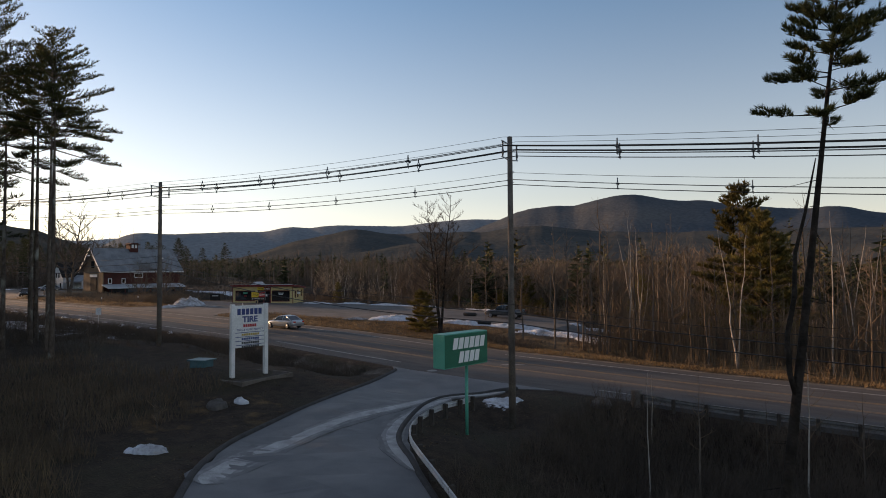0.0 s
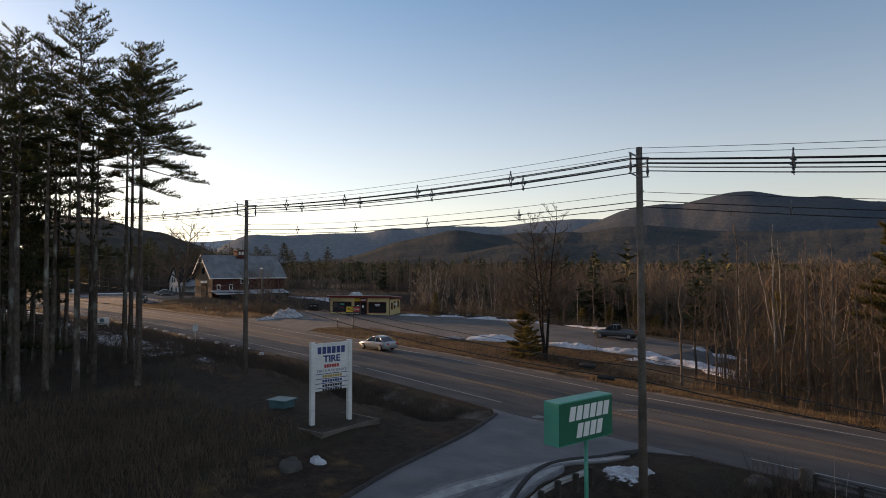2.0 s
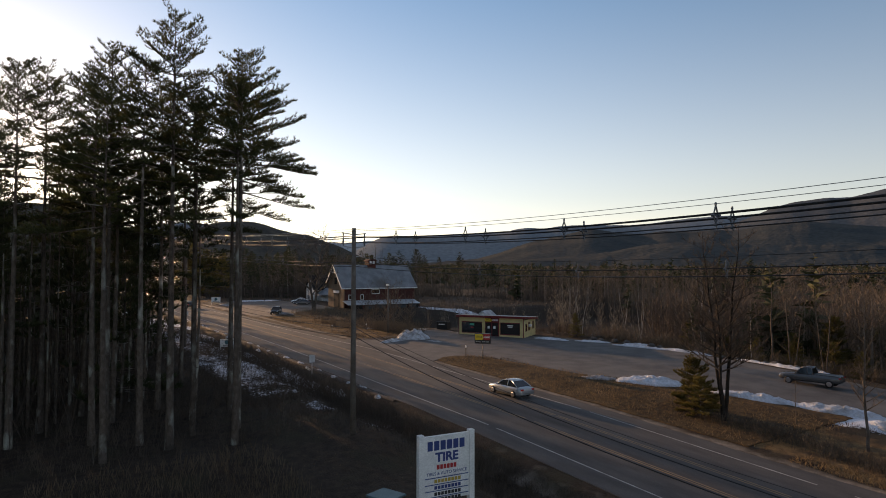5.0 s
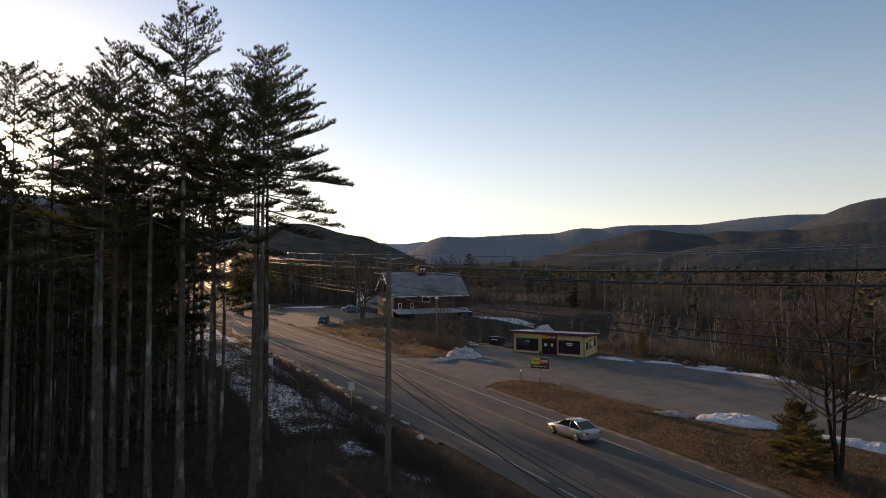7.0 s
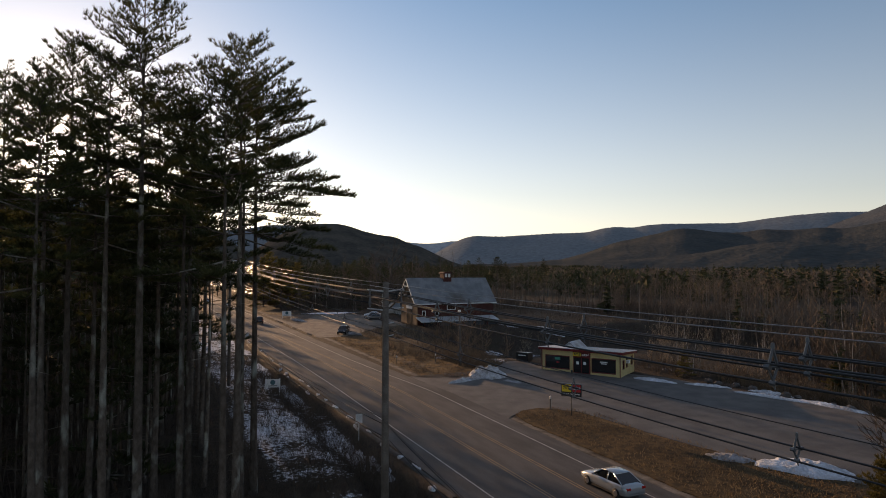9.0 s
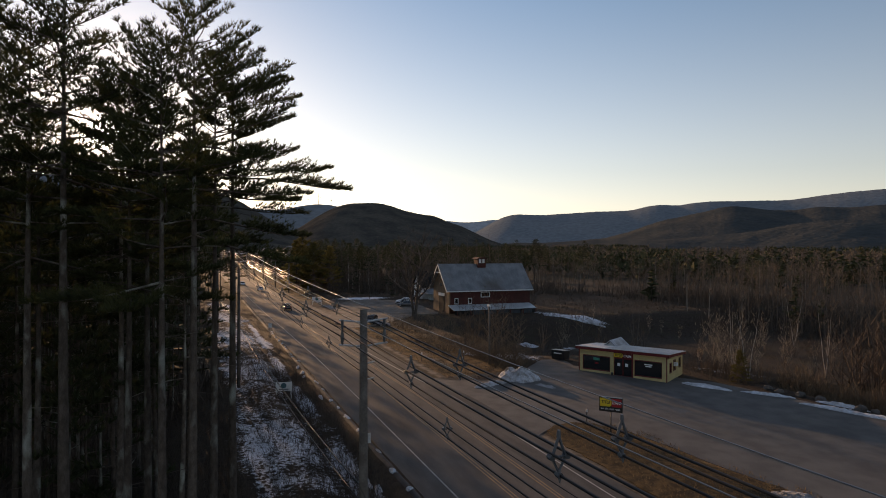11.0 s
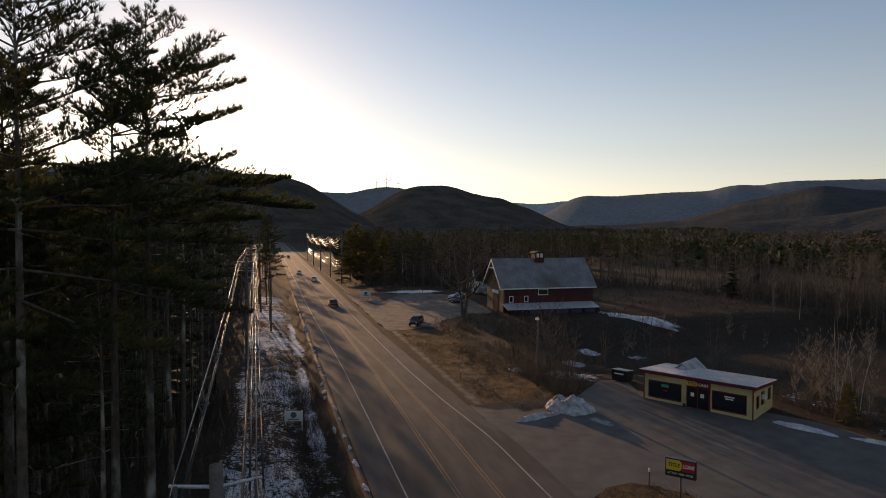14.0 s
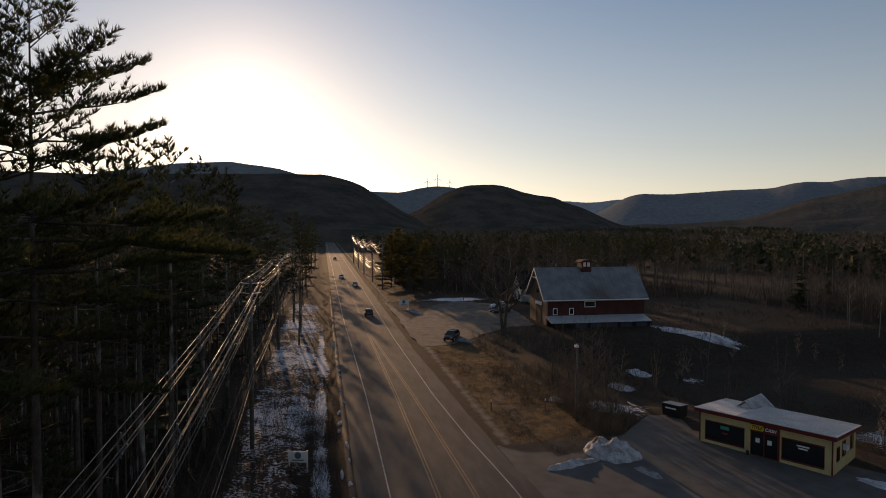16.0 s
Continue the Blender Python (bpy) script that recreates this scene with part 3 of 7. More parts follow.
# the third lane tapers out beyond the lot
EDGE_S = [(-1400, 37.6), (-160, 37.5), (-95, 37.6), (-60, 38.1), (350, 38.3)]
EDGE_N = [(-1400, 49.0), (-145, 49.6), (-108, 50.5), (-95, 51.0), (-88, 51.6), (350, 51.7)]
LINE_S = [(-1200, 39.3), (-180, 39.3), (-118, 40.05), (-90, 40.0), (300, 39.85)]
LINE_N = [(-1200, 47.0), (-155, 47.4), (-117, 48.0), (-102, 48.7), (-89, 49.75), (300, 49.9)]
MID_S = [(-1200, 43.0), (-160, 43.05), (-117, 43.45), (300, 43.5)]
MID_N = [(-1200, 43.0), (-168, 43.06), (-117, 45.5), (-90, 46.3), (300, 46.35)]
road = ribbon("road", -1400, 350, EDGE_S, EDGE_N, M_ROAD, 0.05, "worn grey asphalt highway that widens to three lanes", wobble=0.06, step=3.0)
for x0, x1, line in ((-1200, -33, LINE_S), (-16, 300, LINE_S), (-1200, 300, LINE_N)):
    ribbon("edge_line", x0, x1, line, shifted(line, 0.12), M_WHITE_LINE, 0.056, "white painted edge line", road, skirt=0.004, step=3.0)
for x0, line in ((-1200, MID_S), (-168, MID_N)):
    for dy in (0.0, 0.27):
        ribbon("centre_line", x0, 300, shifted(line, dy), shifted(line, dy + 0.11), M_YELLOW_LINE, 0.056 if line is MID_S else 0.059, "yellow painted line", road, skirt=0.004, step=3.0)
drive = sheet("driveway", ragged(DRIVE_L + DRIVE_R[::-1], 0.07, 1.2, 3), M_DRIVE, 0.045, "curved grey asphalt driveway with salt streaks", "driveway", 2.0)
lot = sheet("parking_lot", ragged(LOT, 0.1, 1.5, 4), M_LOT, 0.04, "large worn asphalt parking lot with tyre tracks", "parking lot", 4.0)
barn_yard = sheet("barn_yard", ragged(BARNLOT, 0.3, 2.0, 5), M_GRAVEL, 0.04, "pale gravel yard in front of the barn", "yard", 5.0)
ISLAND = [(-73.4, 52.4), (-76.6, 52.9), (-78.0, 54.4), (-78.2, 56.6), (-77.3, 58.3), (-73.5, 58.9), (-69.0, 59.6), (-65.7, 60.3), (-62.5, 61.2), (-59.6, 62.0), (-54.0, 63.8), (-48.0, 66.2), (-41.0, 68.6), (-37.0, 68.4), (-37.0, 53.0), (-50.0, 52.5), (-62.0, 52.6)]
island = sheet("grass_island", ragged(ISLAND, 0.14, 0.8, 6), M_VERGE, 0.065, "tawny grass island between the highway and the lot", "verge", 2.5)


# ---- hills and mountains ----
def ridge(name, dist, depth, skyline, mat, label, rough, seed):
    """A wooded range round the valley; its skyline goes smoothly through (bearing, height) in degrees."""
    az0, az1 = skyline[0][0], skyline[-1][0]
    na, nr = int((az1 - az0) / 0.14), 16
    s = Shape()
    ks, hs = [p[0] for p in skyline], [p[1] for p in skyline]
    for i in range(na + 1):
        az = az0 + (az1 - az0) * i / na
        el = float(np.mean(np.interp([az - 0.4, az - 0.2, az, az + 0.2, az + 0.4], ks, hs)))
        n1 = noise.fractal(Vector((az * 0.5, seed, 0)), 1.0, 2.0, 6) * rough
        edge = noise.noise(Vector((az * 9.0, seed, 3))) * 0.02 + noise.noise(Vector((az * 23.0, seed, 7))) * 0.02
        for j in range(nr + 1):
            u = j / nr
            prof = 0.35 * u + 0.65 * math.sin(u * math.pi / 2) ** 1.6
            d = dist + depth * u
            spur = noise.fractal(Vector((az * 0.33 + 2.2 * u, u * 1.6 + seed, 1.7)), 1.0, 2.0, 6) * rough * 2.2 * math.sin(u * math.pi)
            e = (el + n1) * prof + spur + (edge if j == nr else 0)
            z = math.tan(radians(e)) * d + 12 if j else -30
            s.v.append((-math.sin(radians(az)) * d, math.cos(radians(az)) * d, z))
    for i in range(na):
        for j in range(nr):
            a = i * (nr + 1) + j
            s.f.append((a, a + 1, a + nr + 2, a + nr + 1))
    return tagged(new(name, s.mesh(name, mat, True)), label, "mountain", kind="structure")


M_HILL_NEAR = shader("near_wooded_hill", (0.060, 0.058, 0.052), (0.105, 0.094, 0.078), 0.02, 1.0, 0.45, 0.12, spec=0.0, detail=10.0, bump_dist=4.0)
# aerial haze is put into these base colours, bluer and paler with distance
M_HILL_MID = shader("hazed_wooded_mountain", (0.062, 0.080, 0.100), (0.092, 0.103, 0.115), 0.004, 1.0, 0.3, 0.06, spec=0.0, detail=10.0, bump_dist=5.0, c3=(0.125, 0.122, 0.118))
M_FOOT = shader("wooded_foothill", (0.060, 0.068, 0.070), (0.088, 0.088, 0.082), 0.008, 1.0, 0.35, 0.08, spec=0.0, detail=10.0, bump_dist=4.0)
M_HILL_NORTH = shader("hazed_wooded_ridge", (0.17, 0.195, 0.215), (0.205, 0.222, 0.235), 0.003, 1.0, 0.15, 0.05, spec=0.0, detail=10.0, bump_dist=5.0)
M_HILL_FAR = shader("hazed_far_ridge", (0.36, 0.38, 0.40), (0.39, 0.41, 0.43), 0.002, 1.0, 0.2, 0.03, spec=0.0, detail=8.0, bump_dist=5.0)
ridge("mountain_far", 4200, 350, [(30, 2.0), (45, 2.6), (60, 2.6), (63.4, 2.72), (65, 2.5), (66.4, 2.47), (68, 2.62), (72, 2.3), (90, 2.0), (110, 2.0)], M_HILL_FAR, "distant ridge with pale blue haze in its colour", 0.02, 11.0)
ridge("mountain_north", 2900, 900, [(22, 4.0), (28, 4.45), (32.5, 4.57), (35.2, 4.48), (37.3, 4.22), (39.5, 3.98), (43, 4.03), (45, 4.06), (46.3, 3.98), (47.6, 3.78), (49.3, 3.88), (50.4, 3.7), (51.5, 3.42), (54.5, 3.36), (57, 3.22), (59.3, 3.1), (61.5, 3.2), (62.4, 3.0), (63.2, 2.65), (64.1, 2.12), (65.2, 1.5), (66.5, 0.9), (69, 0.3)], M_HILL_NORTH, "long wooded ridge with blue-grey haze in its colour", 0.03, 5.0)
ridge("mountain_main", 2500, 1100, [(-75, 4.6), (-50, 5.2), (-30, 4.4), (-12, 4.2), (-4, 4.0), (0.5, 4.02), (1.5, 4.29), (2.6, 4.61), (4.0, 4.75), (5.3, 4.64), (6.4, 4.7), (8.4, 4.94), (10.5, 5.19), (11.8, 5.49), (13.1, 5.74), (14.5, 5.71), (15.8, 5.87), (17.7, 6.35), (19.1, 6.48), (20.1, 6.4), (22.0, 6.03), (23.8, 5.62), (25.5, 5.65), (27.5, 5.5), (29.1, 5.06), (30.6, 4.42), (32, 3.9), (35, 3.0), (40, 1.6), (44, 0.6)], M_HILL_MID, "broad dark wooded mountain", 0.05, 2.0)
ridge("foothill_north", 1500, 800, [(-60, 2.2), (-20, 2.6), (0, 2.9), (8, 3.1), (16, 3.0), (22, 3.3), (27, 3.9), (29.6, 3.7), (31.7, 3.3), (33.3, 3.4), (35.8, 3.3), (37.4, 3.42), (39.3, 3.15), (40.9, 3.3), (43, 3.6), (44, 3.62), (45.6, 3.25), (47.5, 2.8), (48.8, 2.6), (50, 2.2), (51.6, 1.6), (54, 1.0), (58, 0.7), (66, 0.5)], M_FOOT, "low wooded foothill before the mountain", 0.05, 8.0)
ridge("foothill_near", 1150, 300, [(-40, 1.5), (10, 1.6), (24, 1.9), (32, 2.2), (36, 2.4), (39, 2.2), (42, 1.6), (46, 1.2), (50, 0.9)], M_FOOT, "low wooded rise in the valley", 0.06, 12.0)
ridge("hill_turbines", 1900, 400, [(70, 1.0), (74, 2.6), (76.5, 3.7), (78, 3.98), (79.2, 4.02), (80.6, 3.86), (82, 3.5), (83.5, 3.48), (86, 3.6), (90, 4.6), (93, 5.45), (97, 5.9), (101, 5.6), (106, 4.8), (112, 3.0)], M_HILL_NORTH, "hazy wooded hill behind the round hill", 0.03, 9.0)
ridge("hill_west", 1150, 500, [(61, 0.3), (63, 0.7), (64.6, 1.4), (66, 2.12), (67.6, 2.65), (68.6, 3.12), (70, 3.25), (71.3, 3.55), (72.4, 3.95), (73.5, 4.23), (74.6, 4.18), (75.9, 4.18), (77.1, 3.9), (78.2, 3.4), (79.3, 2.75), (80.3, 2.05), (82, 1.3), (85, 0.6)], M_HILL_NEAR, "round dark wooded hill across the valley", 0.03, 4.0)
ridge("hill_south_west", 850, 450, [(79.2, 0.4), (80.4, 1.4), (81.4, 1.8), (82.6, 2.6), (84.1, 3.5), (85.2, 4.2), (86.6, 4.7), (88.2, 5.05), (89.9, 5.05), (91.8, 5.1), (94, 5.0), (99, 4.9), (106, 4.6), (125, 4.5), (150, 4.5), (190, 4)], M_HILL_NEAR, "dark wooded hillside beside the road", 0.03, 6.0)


def wind_turbine(az, e, size):
    """A slim tower with its hub and three blades on the skyline."""
    d = 2290
    w = thing("wind_turbine", pose(-math.sin(radians(az)) * d, math.cos(radians(az)) * d, math.tan(radians(e)) * d + 10, 0, 0, az), "slim pale wind turbine on the far hill", "wind turbine", "wind turbines")
    part("tower", Shape().tube([(0, 0, -8), (0, 0, size)], [1.1, 0.7], 8), M_INSUL, w, smooth=True)
    part("nacelle", Shape().box(-0.9, -2.2, size - 0.6, 0.9, 1.8, size + 1.2), M_INSUL, w, bevel=0.2)
    for a in (90, 210, 330):
        c, q = math.cos(radians(a)), math.sin(radians(a))
        part("blade", Shape().tube([(0, -2.4, size), (c * size * 0.22, -2.4, size + q * size * 0.22), (c * size * 0.62, -2.4, size + q * size * 0.62)], [0.5, 0.75, 0.15], 6), M_INSUL, w)


for q in ((79.0, 4.02, 30.0), (79.9, 3.92, 24.0), (77.9, 4.0, 18.0)):
    wind_turbine(*q)


# ---- trees ----
def bare_tree(seed, h, spread, n1=16, n2=5, n3=4, lean=0.0, start=0.3, stems=1, thick=0.011, up=0.75, stout=1.0, splay=(0.08, 0.2)):
    """Trunk and crown meshes of a leafless tree: curved limbs, branches and twigs."""
    r = random.Random(seed)
    tr, cr = Shape(), Shape()
    for st in range(stems):
        hs = h * r.uniform(0.82, 1.0) if st else h
        a0 = r.uniform(0, 6.28) if stems == 1 else 6.28 * st / stems + r.uniform(0, 1.2)
        tilt = lean if stems == 1 else r.uniform(*splay)
        pts, x, y = [], 0.0, 0.0
        k = 9
        for i in range(k + 1):
            u = i / k
            x = math.cos(a0) * tilt * hs * u + r.uniform(-1, 1) * hs * 0.008 * (i > 0)
            y = math.sin(a0) * tilt * hs * u + r.uniform(-1, 1) * hs * 0.008 * (i > 0)
            pts.append(Vector((x, y, hs * u * 0.97 - (0.5 if i == 0 else 0))))
        r0 = hs * thick
        rad = [r0 * (1.35 if i == 0 else (1 - i / k) ** 0.85 + 0.06) for i in range(k + 1)]
        tr.tube(pts, rad, 7, False)

        def along(u):
            f = min(u * k, k - 1e-4)
            i = int(f)
            return pts[i].lerp(pts[i + 1], f - i), rad[i] + (rad[i + 1] - rad[i]) * (f - i)
        n_here = max(4, n1 // stems)
        for b in range(n_here):
            u = start + (0.97 - start) * (b + r.random()) / n_here
            p, pr = along(u)
            a = b * 2.4 + r.uniform(-0.5, 0.5)
            L = spread * hs * (1.08 - 0.75 * (u - start) / (1 - start)) * r.uniform(0.65, 1.1)
            d = Vector((math.cos(a), math.sin(a), r.uniform(0.45, 1.0) * up)).normalized()
            q = [p]
            for _ in range(3):
                d = (d + Vector((r.uniform(-.18, .18), r.uniform(-.18, .18), 0.16 * up))).normalized()
                q.append(q[-1] + d * L / 3)
            br = min(pr * 0.55, 0.014 + L * 0.011) * stout
            cr.tube(q, [br, br * 0.7, br * 0.42, br * 0.12], 4, False)
            for c in range(n2):
                f = 0.25 + 0.75 * (c + r.random()) / n2
                g = min(f * 3, 2.999)
                o = q[int(g)].lerp(q[int(g) + 1], g - int(g))
                e = (d + Vector((r.uniform(-1, 1), r.uniform(-1, 1), r.uniform(-0.2, 0.8)))).normalized()
                l2 = L * r.uniform(0.22, 0.42) * (1.15 - 0.5 * f)
                m1 = o + e * l2 * 0.5
                e2 = (e + Vector((r.uniform(-.25, .25), r.uniform(-.25, .25), 0.25))).normalized()
                m2 = m1 + e2 * l2 * 0.5
                b2 = max(0.007 * stout, br * 0.38)
                if n3 > 4:
                    cr.tube([o, m1, m2], [b2, b2 * 0.7, b2 * 0.2], 3, False)
                else:
                    cr.tube([o, m2], [b2, b2 * 0.2], 3, False)
                    m1 = o.lerp(m2, 0.5)
                for t in range(n3):
                    f2 = r.uniform(0.2, 1.0)
                    o2 = o.lerp(m1, f2 * 2) if f2 < 0.5 else m1.lerp(m2, f2 * 2 - 1)
                    e3 = (e2 + Vector((r.uniform(-1, 1), r.uniform(-1, 1), r.uniform(-0.3, 0.9)))).normalized()
                    cr.spike(o2, o2 + e3 * l2 * r.uniform(0.3, 0.6), max(0.005 * stout, b2 * 0.45))
    return tr, cr


def pine_tree(seed, h, crown, reach, cone=0.8, lopsided=0.0, bearing=0.0, dense=1.0, snags=10, whorl=0.62, needles=12, needle=(0.13, 0.30, 0.034), sides=4, bare=0.25, ragged_top=0.25):
    """Trunk and needle crown of a white pine: whorls of boughs, level below and rising towards the top, with branchlets that carry tufts of needles."""
    r = random.Random(seed)
    random.seed(seed)
    tr, cr = Shape(), Shape()
    bend = [r.uniform(-0.012, 0.012) * h for _ in range(2)]
    pts = [Vector((bend[0] * math.sin(u * 3), bend[1] * math.sin(u * 2.2), h * u - (0.6 if u == 0 else 0))) for u in [i / 11 for i in range(12)]]
    r0 = h * 0.0088
    rad = [r0 * (1.3 if i == 0 else 1.02 - 0.97 * (i / 11) ** 1.1) for i in range(12)]
    tr.tube(pts, rad, 8, False)

    def along(z):
        f = min(max(z / h * 11, 0), 10.999)
        i = int(f)
        return pts[i].lerp(pts[i + 1], f - i), rad[i] + (rad[i + 1] - rad[i]) * (f - i)

    def tuft(o, ax, k):
        for _ in range(k):
            e = (ax + Vector((r.uniform(-1, 1), r.uniform(-1, 1), r.uniform(-0.7, 1.0))) * 0.75).normalized()
            cr.sliver(o - ax * 0.04, o + e * r.uniform(needle[0], needle[1]), needle[2])
    for _ in range(snags):
        p, pr = along(h * r.uniform(0.12, 1 - crown))
        a = r.uniform(0, 6.28)
        tr.spike(p, p + Vector((math.cos(a), math.sin(a), r.uniform(-0.35, 0.1))) * r.uniform(0.5, 2.4), 0.022)
    z, turn = h * (1 - crown), 0.0
    while z < h * 0.985:
        u = max(0.0, (z / h - (1 - crown)) / crown)
        n_b = r.choice((4, 5, 5, 6)) if u > 0.15 else r.choice((3, 4, 4))
        turn += r.uniform(0.4, 1.2)
        for b in range(n_b):
            a = turn + 6.283 * (b + r.uniform(-0.3, 0.3)) / n_b
            kept = lopsided > 0 and math.cos(a - bearing) > 0.55
            fav = 1 + lopsided * math.cos(a - bearing)
            L = (reach * (1 - u) ** cone + 0.7 * (1 - 0.6 * u)) * r.uniform(0.82 if kept else 0.5, 1.12) * fav
            if L < 0.3 or (not kept and u < 0.35 and r.random() < bare + 0.2):
                continue
            p, pr = along(z + r.uniform(-0.18, 0.18))
            rise = -0.02 + 0.95 * u ** 1.3 + r.uniform(-0.2, 0.24)
            d = Vector((math.cos(a), math.sin(a), rise)).normalized()
            side = Vector((-d.y, d.x, 0)).normalized()
            q = [p]
            for k in range(4):
                d = (d + Vector((r.uniform(-.18, .18), r.uniform(-.18, .18), (-0.06, -0.02, 0.06, 0.12)[k] + r.uniform(-0.1, 0.1)))).normalized()
                q.append(q[-1] + d * L / 4)
            br = 0.012 + 0.0085 * L
            tr.tube(q[:4] if sides == 3 else q, [br, br * 0.78, br * 0.55, br * 0.32, 0.006][:4 if sides == 3 else 5], sides, False)
            nt = max(3, int((2 + L * 4.0) * dense * (1.4 - 0.6 * u) * r.uniform(0.65, 1.25)))
            first = 0.22 + 0.18 * (1 - u)
            for t in range(nt):
                f = first + (1 - first) * (t + r.random()) / nt
                g = min(f * 4, 3.999)
                o = q[int(g)].lerp(q[int(g) + 1], g - int(g))
                sg = 1 if t % 2 else -1
                w = (0.16 + 0.56 * L * (1.05 - f) * min(1.0, f * 1.6)) * r.uniform(0.4, 1.15)
                ax = (d * 0.75 + side * sg * r.uniform(0.5, 1.1) + Vector((0, 0, r.uniform(0.05, 0.5)))).normalized()
                n_t = 1 + int(w * 3.2 * dense ** 0.5)
                for m in range(n_t):
                    tuft(o + ax * w * (m + 0.6 + r.uniform(-0.2, 0.2)) / n_t + Vector((0, 0, r.uniform(-0.05, 0.07))), (ax + Vector((0, 0, 0.45))).normalized(), needles)
            tuft(q[4], (d + Vector((0, 0, 0.3))).normalized(), needles + 2)
        z += r.uniform(0.65, 1.35) * whorl * (1.2 - 0.55 * u) * (1 + ragged_top * (r.random() < 0.2) * 2)
    for k in range(5):
        tuft(pts[11] - Vector((0, 0, 0.22 * k)), Vector((r.uniform(-.3, .3), r.uniform(-.3, .3), 1)).normalized(), needles)
    return tr, cr


def as_meshes(pair, bark, leaf, name):
    return pair[0].mesh(name + "_trunk", bark, True), pair[1].mesh(name + "_crown", leaf)


def plant_tree(name, meshes, x, y, turn, scale, label, category="tree", group="", sink=0.0, tilt=(0, 0), kind=""):
    base = thing(name, Matrix.Translation((x, y, ground_z(x, y) - sink)) @ pose(0, 0, 0, tilt[0], tilt[1], turn) @ Matrix.Diagonal((scale, scale, scale, 1)), label, category, group, kind)
    part("trunk", meshes[0], None, base)
    part("crown", meshes[1], None, base)
    return base


FULL = [as_meshes(pine_tree(10 + i, h, c, w, cone, lop, brg, dn, bare=ba, whorl=wh), M_PINEBARK, M_NEEDLE, "pine") for i, (h, c, w, cone, lop, brg, dn, ba, wh) in enumerate((
    (28.4, 0.31, 4.7, 0.7, 0.36, 1.55, 1.8, 0.1, 0.82), (29.9, 0.39, 4.5, 0.5, 0.0, 1.2, 1.5, 0.2, 0.72), (27.6, 0.37, 4.2, 0.42, 0.15, 1.4, 1.45, 0.2, 0.70), (26.0, 0.37, 4.0, 0.45, 0.1, 2.0, 1.35, 0.22, 0.70)))]
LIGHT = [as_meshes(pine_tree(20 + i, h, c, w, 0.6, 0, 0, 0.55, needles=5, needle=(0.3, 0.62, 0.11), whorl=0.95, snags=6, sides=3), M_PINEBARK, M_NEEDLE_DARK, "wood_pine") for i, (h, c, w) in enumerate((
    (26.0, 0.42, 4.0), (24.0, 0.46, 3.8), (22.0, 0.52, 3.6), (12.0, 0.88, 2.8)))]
LATER = []
LBL_PINE = "tall white pine with bare lower trunk"
# (x, y, mesh, turn, height factor)
STAND = [(-66.4, 26.0, 0, 0, 1.0), (-64.8, 24.9, 2, 40, 0.97), (-58.4, 23.8, 2, 0, 0.99), (-57.6, 19.1, 1, 140, 1.0), (-59.4, 17.5, 3, 60, 1.03), (-63.6, 21.8, 2, 200, 0.93),
         (-68.5, 20.0, 3, 250, 1.0), (-60.6, 14.7, 3, 90, 0.98), (-55.2, 22.8, 3, 200, 0.96), (-60.2, 21.1, 3, 10, 0.95),  (-62.0, 10.0, 2, 10, 0.92), (-56.0, 15.0, 3, 130, 0.9), (-61.6, 15.6, 1, 75, 0.93), (-66.0, 16.4, 3, 310, 0.92), (-58.0, 8.5, 3, 160, 0.88), (-66.5, 11.8, 1, 220, 0.9)]
for x, y, k, turn, f in STAND:
    plant_tree("pine_tree", FULL[k], x, y, turn, f, LBL_PINE, group="pines at the roadside")
for x, y, k, f in ((-70.0, 14.6, 2, 1.0), (-72.5, 16.6, 1, 0.95), (-75.0, 14.2, 2, 1.05), (-73.0, 21.8, 2, 0.95), (-69.6, 23.2, 2, 0.85), (-77.5, 16.4, 1, 0.98), (-68.0, 8.4, 2, 1.0), (-71.5, 6.0, 1, 0.95), (-74.2, 19.2, 2, 0.85)):
    plant_tree("pine_tree", LIGHT[k], x, y, x * 40, f, "tall pine with a dense shaded crown", group="pine wood")
for x, y, k, f in ((-78.5, 23.6, 0, 1.0), (-86.0, 24.0, 0, 1.02), (-93.5, 23.8, 1, 1.1), (-104.0, 24.2, 0, 1.03), (-117.0, 24.6, 0, 1.03)):
    plant_tree("pine_tree", LIGHT[k], x, y, x * 31, f, "tall dense pine beside the wires", group="pine wood")
rs = random.Random(77)
count = 0
while count < 58:
    x, y = rs.uniform(-150, -57), rs.uniform(-26, 23.5)
    if y > 14 and x > -62 or any(math.hypot(x - a, y - b) < 2.6 for a, b, *_ in STAND):
        continue
    STAND.append((x, y, 0, 0, 1))
    near = x > -98 and y > 3 and rs.random() < 0.55
    plant_tree("pine_tree", LIGHT[2 if near else rs.choice((0, 1, 1, 2))], x, y, rs.uniform(0, 360), rs.uniform(0.66, 0.82) if near else rs.uniform(0.82, 1.08), LBL_PINE, group="pine wood")
    count += 1
for k in range(18):
    x = -76 - k * 7.5 + rs.uniform(-2, 2)
    plant_tree("pine_tree", LIGHT[rs.choice((0, 1, 2))], x, 21.0 - rs.uniform(0, 4) + max(0, -120 - x) * 0.07, rs.uniform(0, 360), rs.uniform(0.75, 0.98), LBL_PINE, group="pine wood")
for k in range(16):
    x = -150 - k * 14 + rs.uniform(-3, 3)
    plant_tree("pine_tree", LIGHT[rs.choice((0, 1, 2))], x, 31.5 - rs.uniform(0, 3.5), rs.uniform(0, 360), rs.uniform(0.7, 0.95), LBL_PINE, group="pine wood")
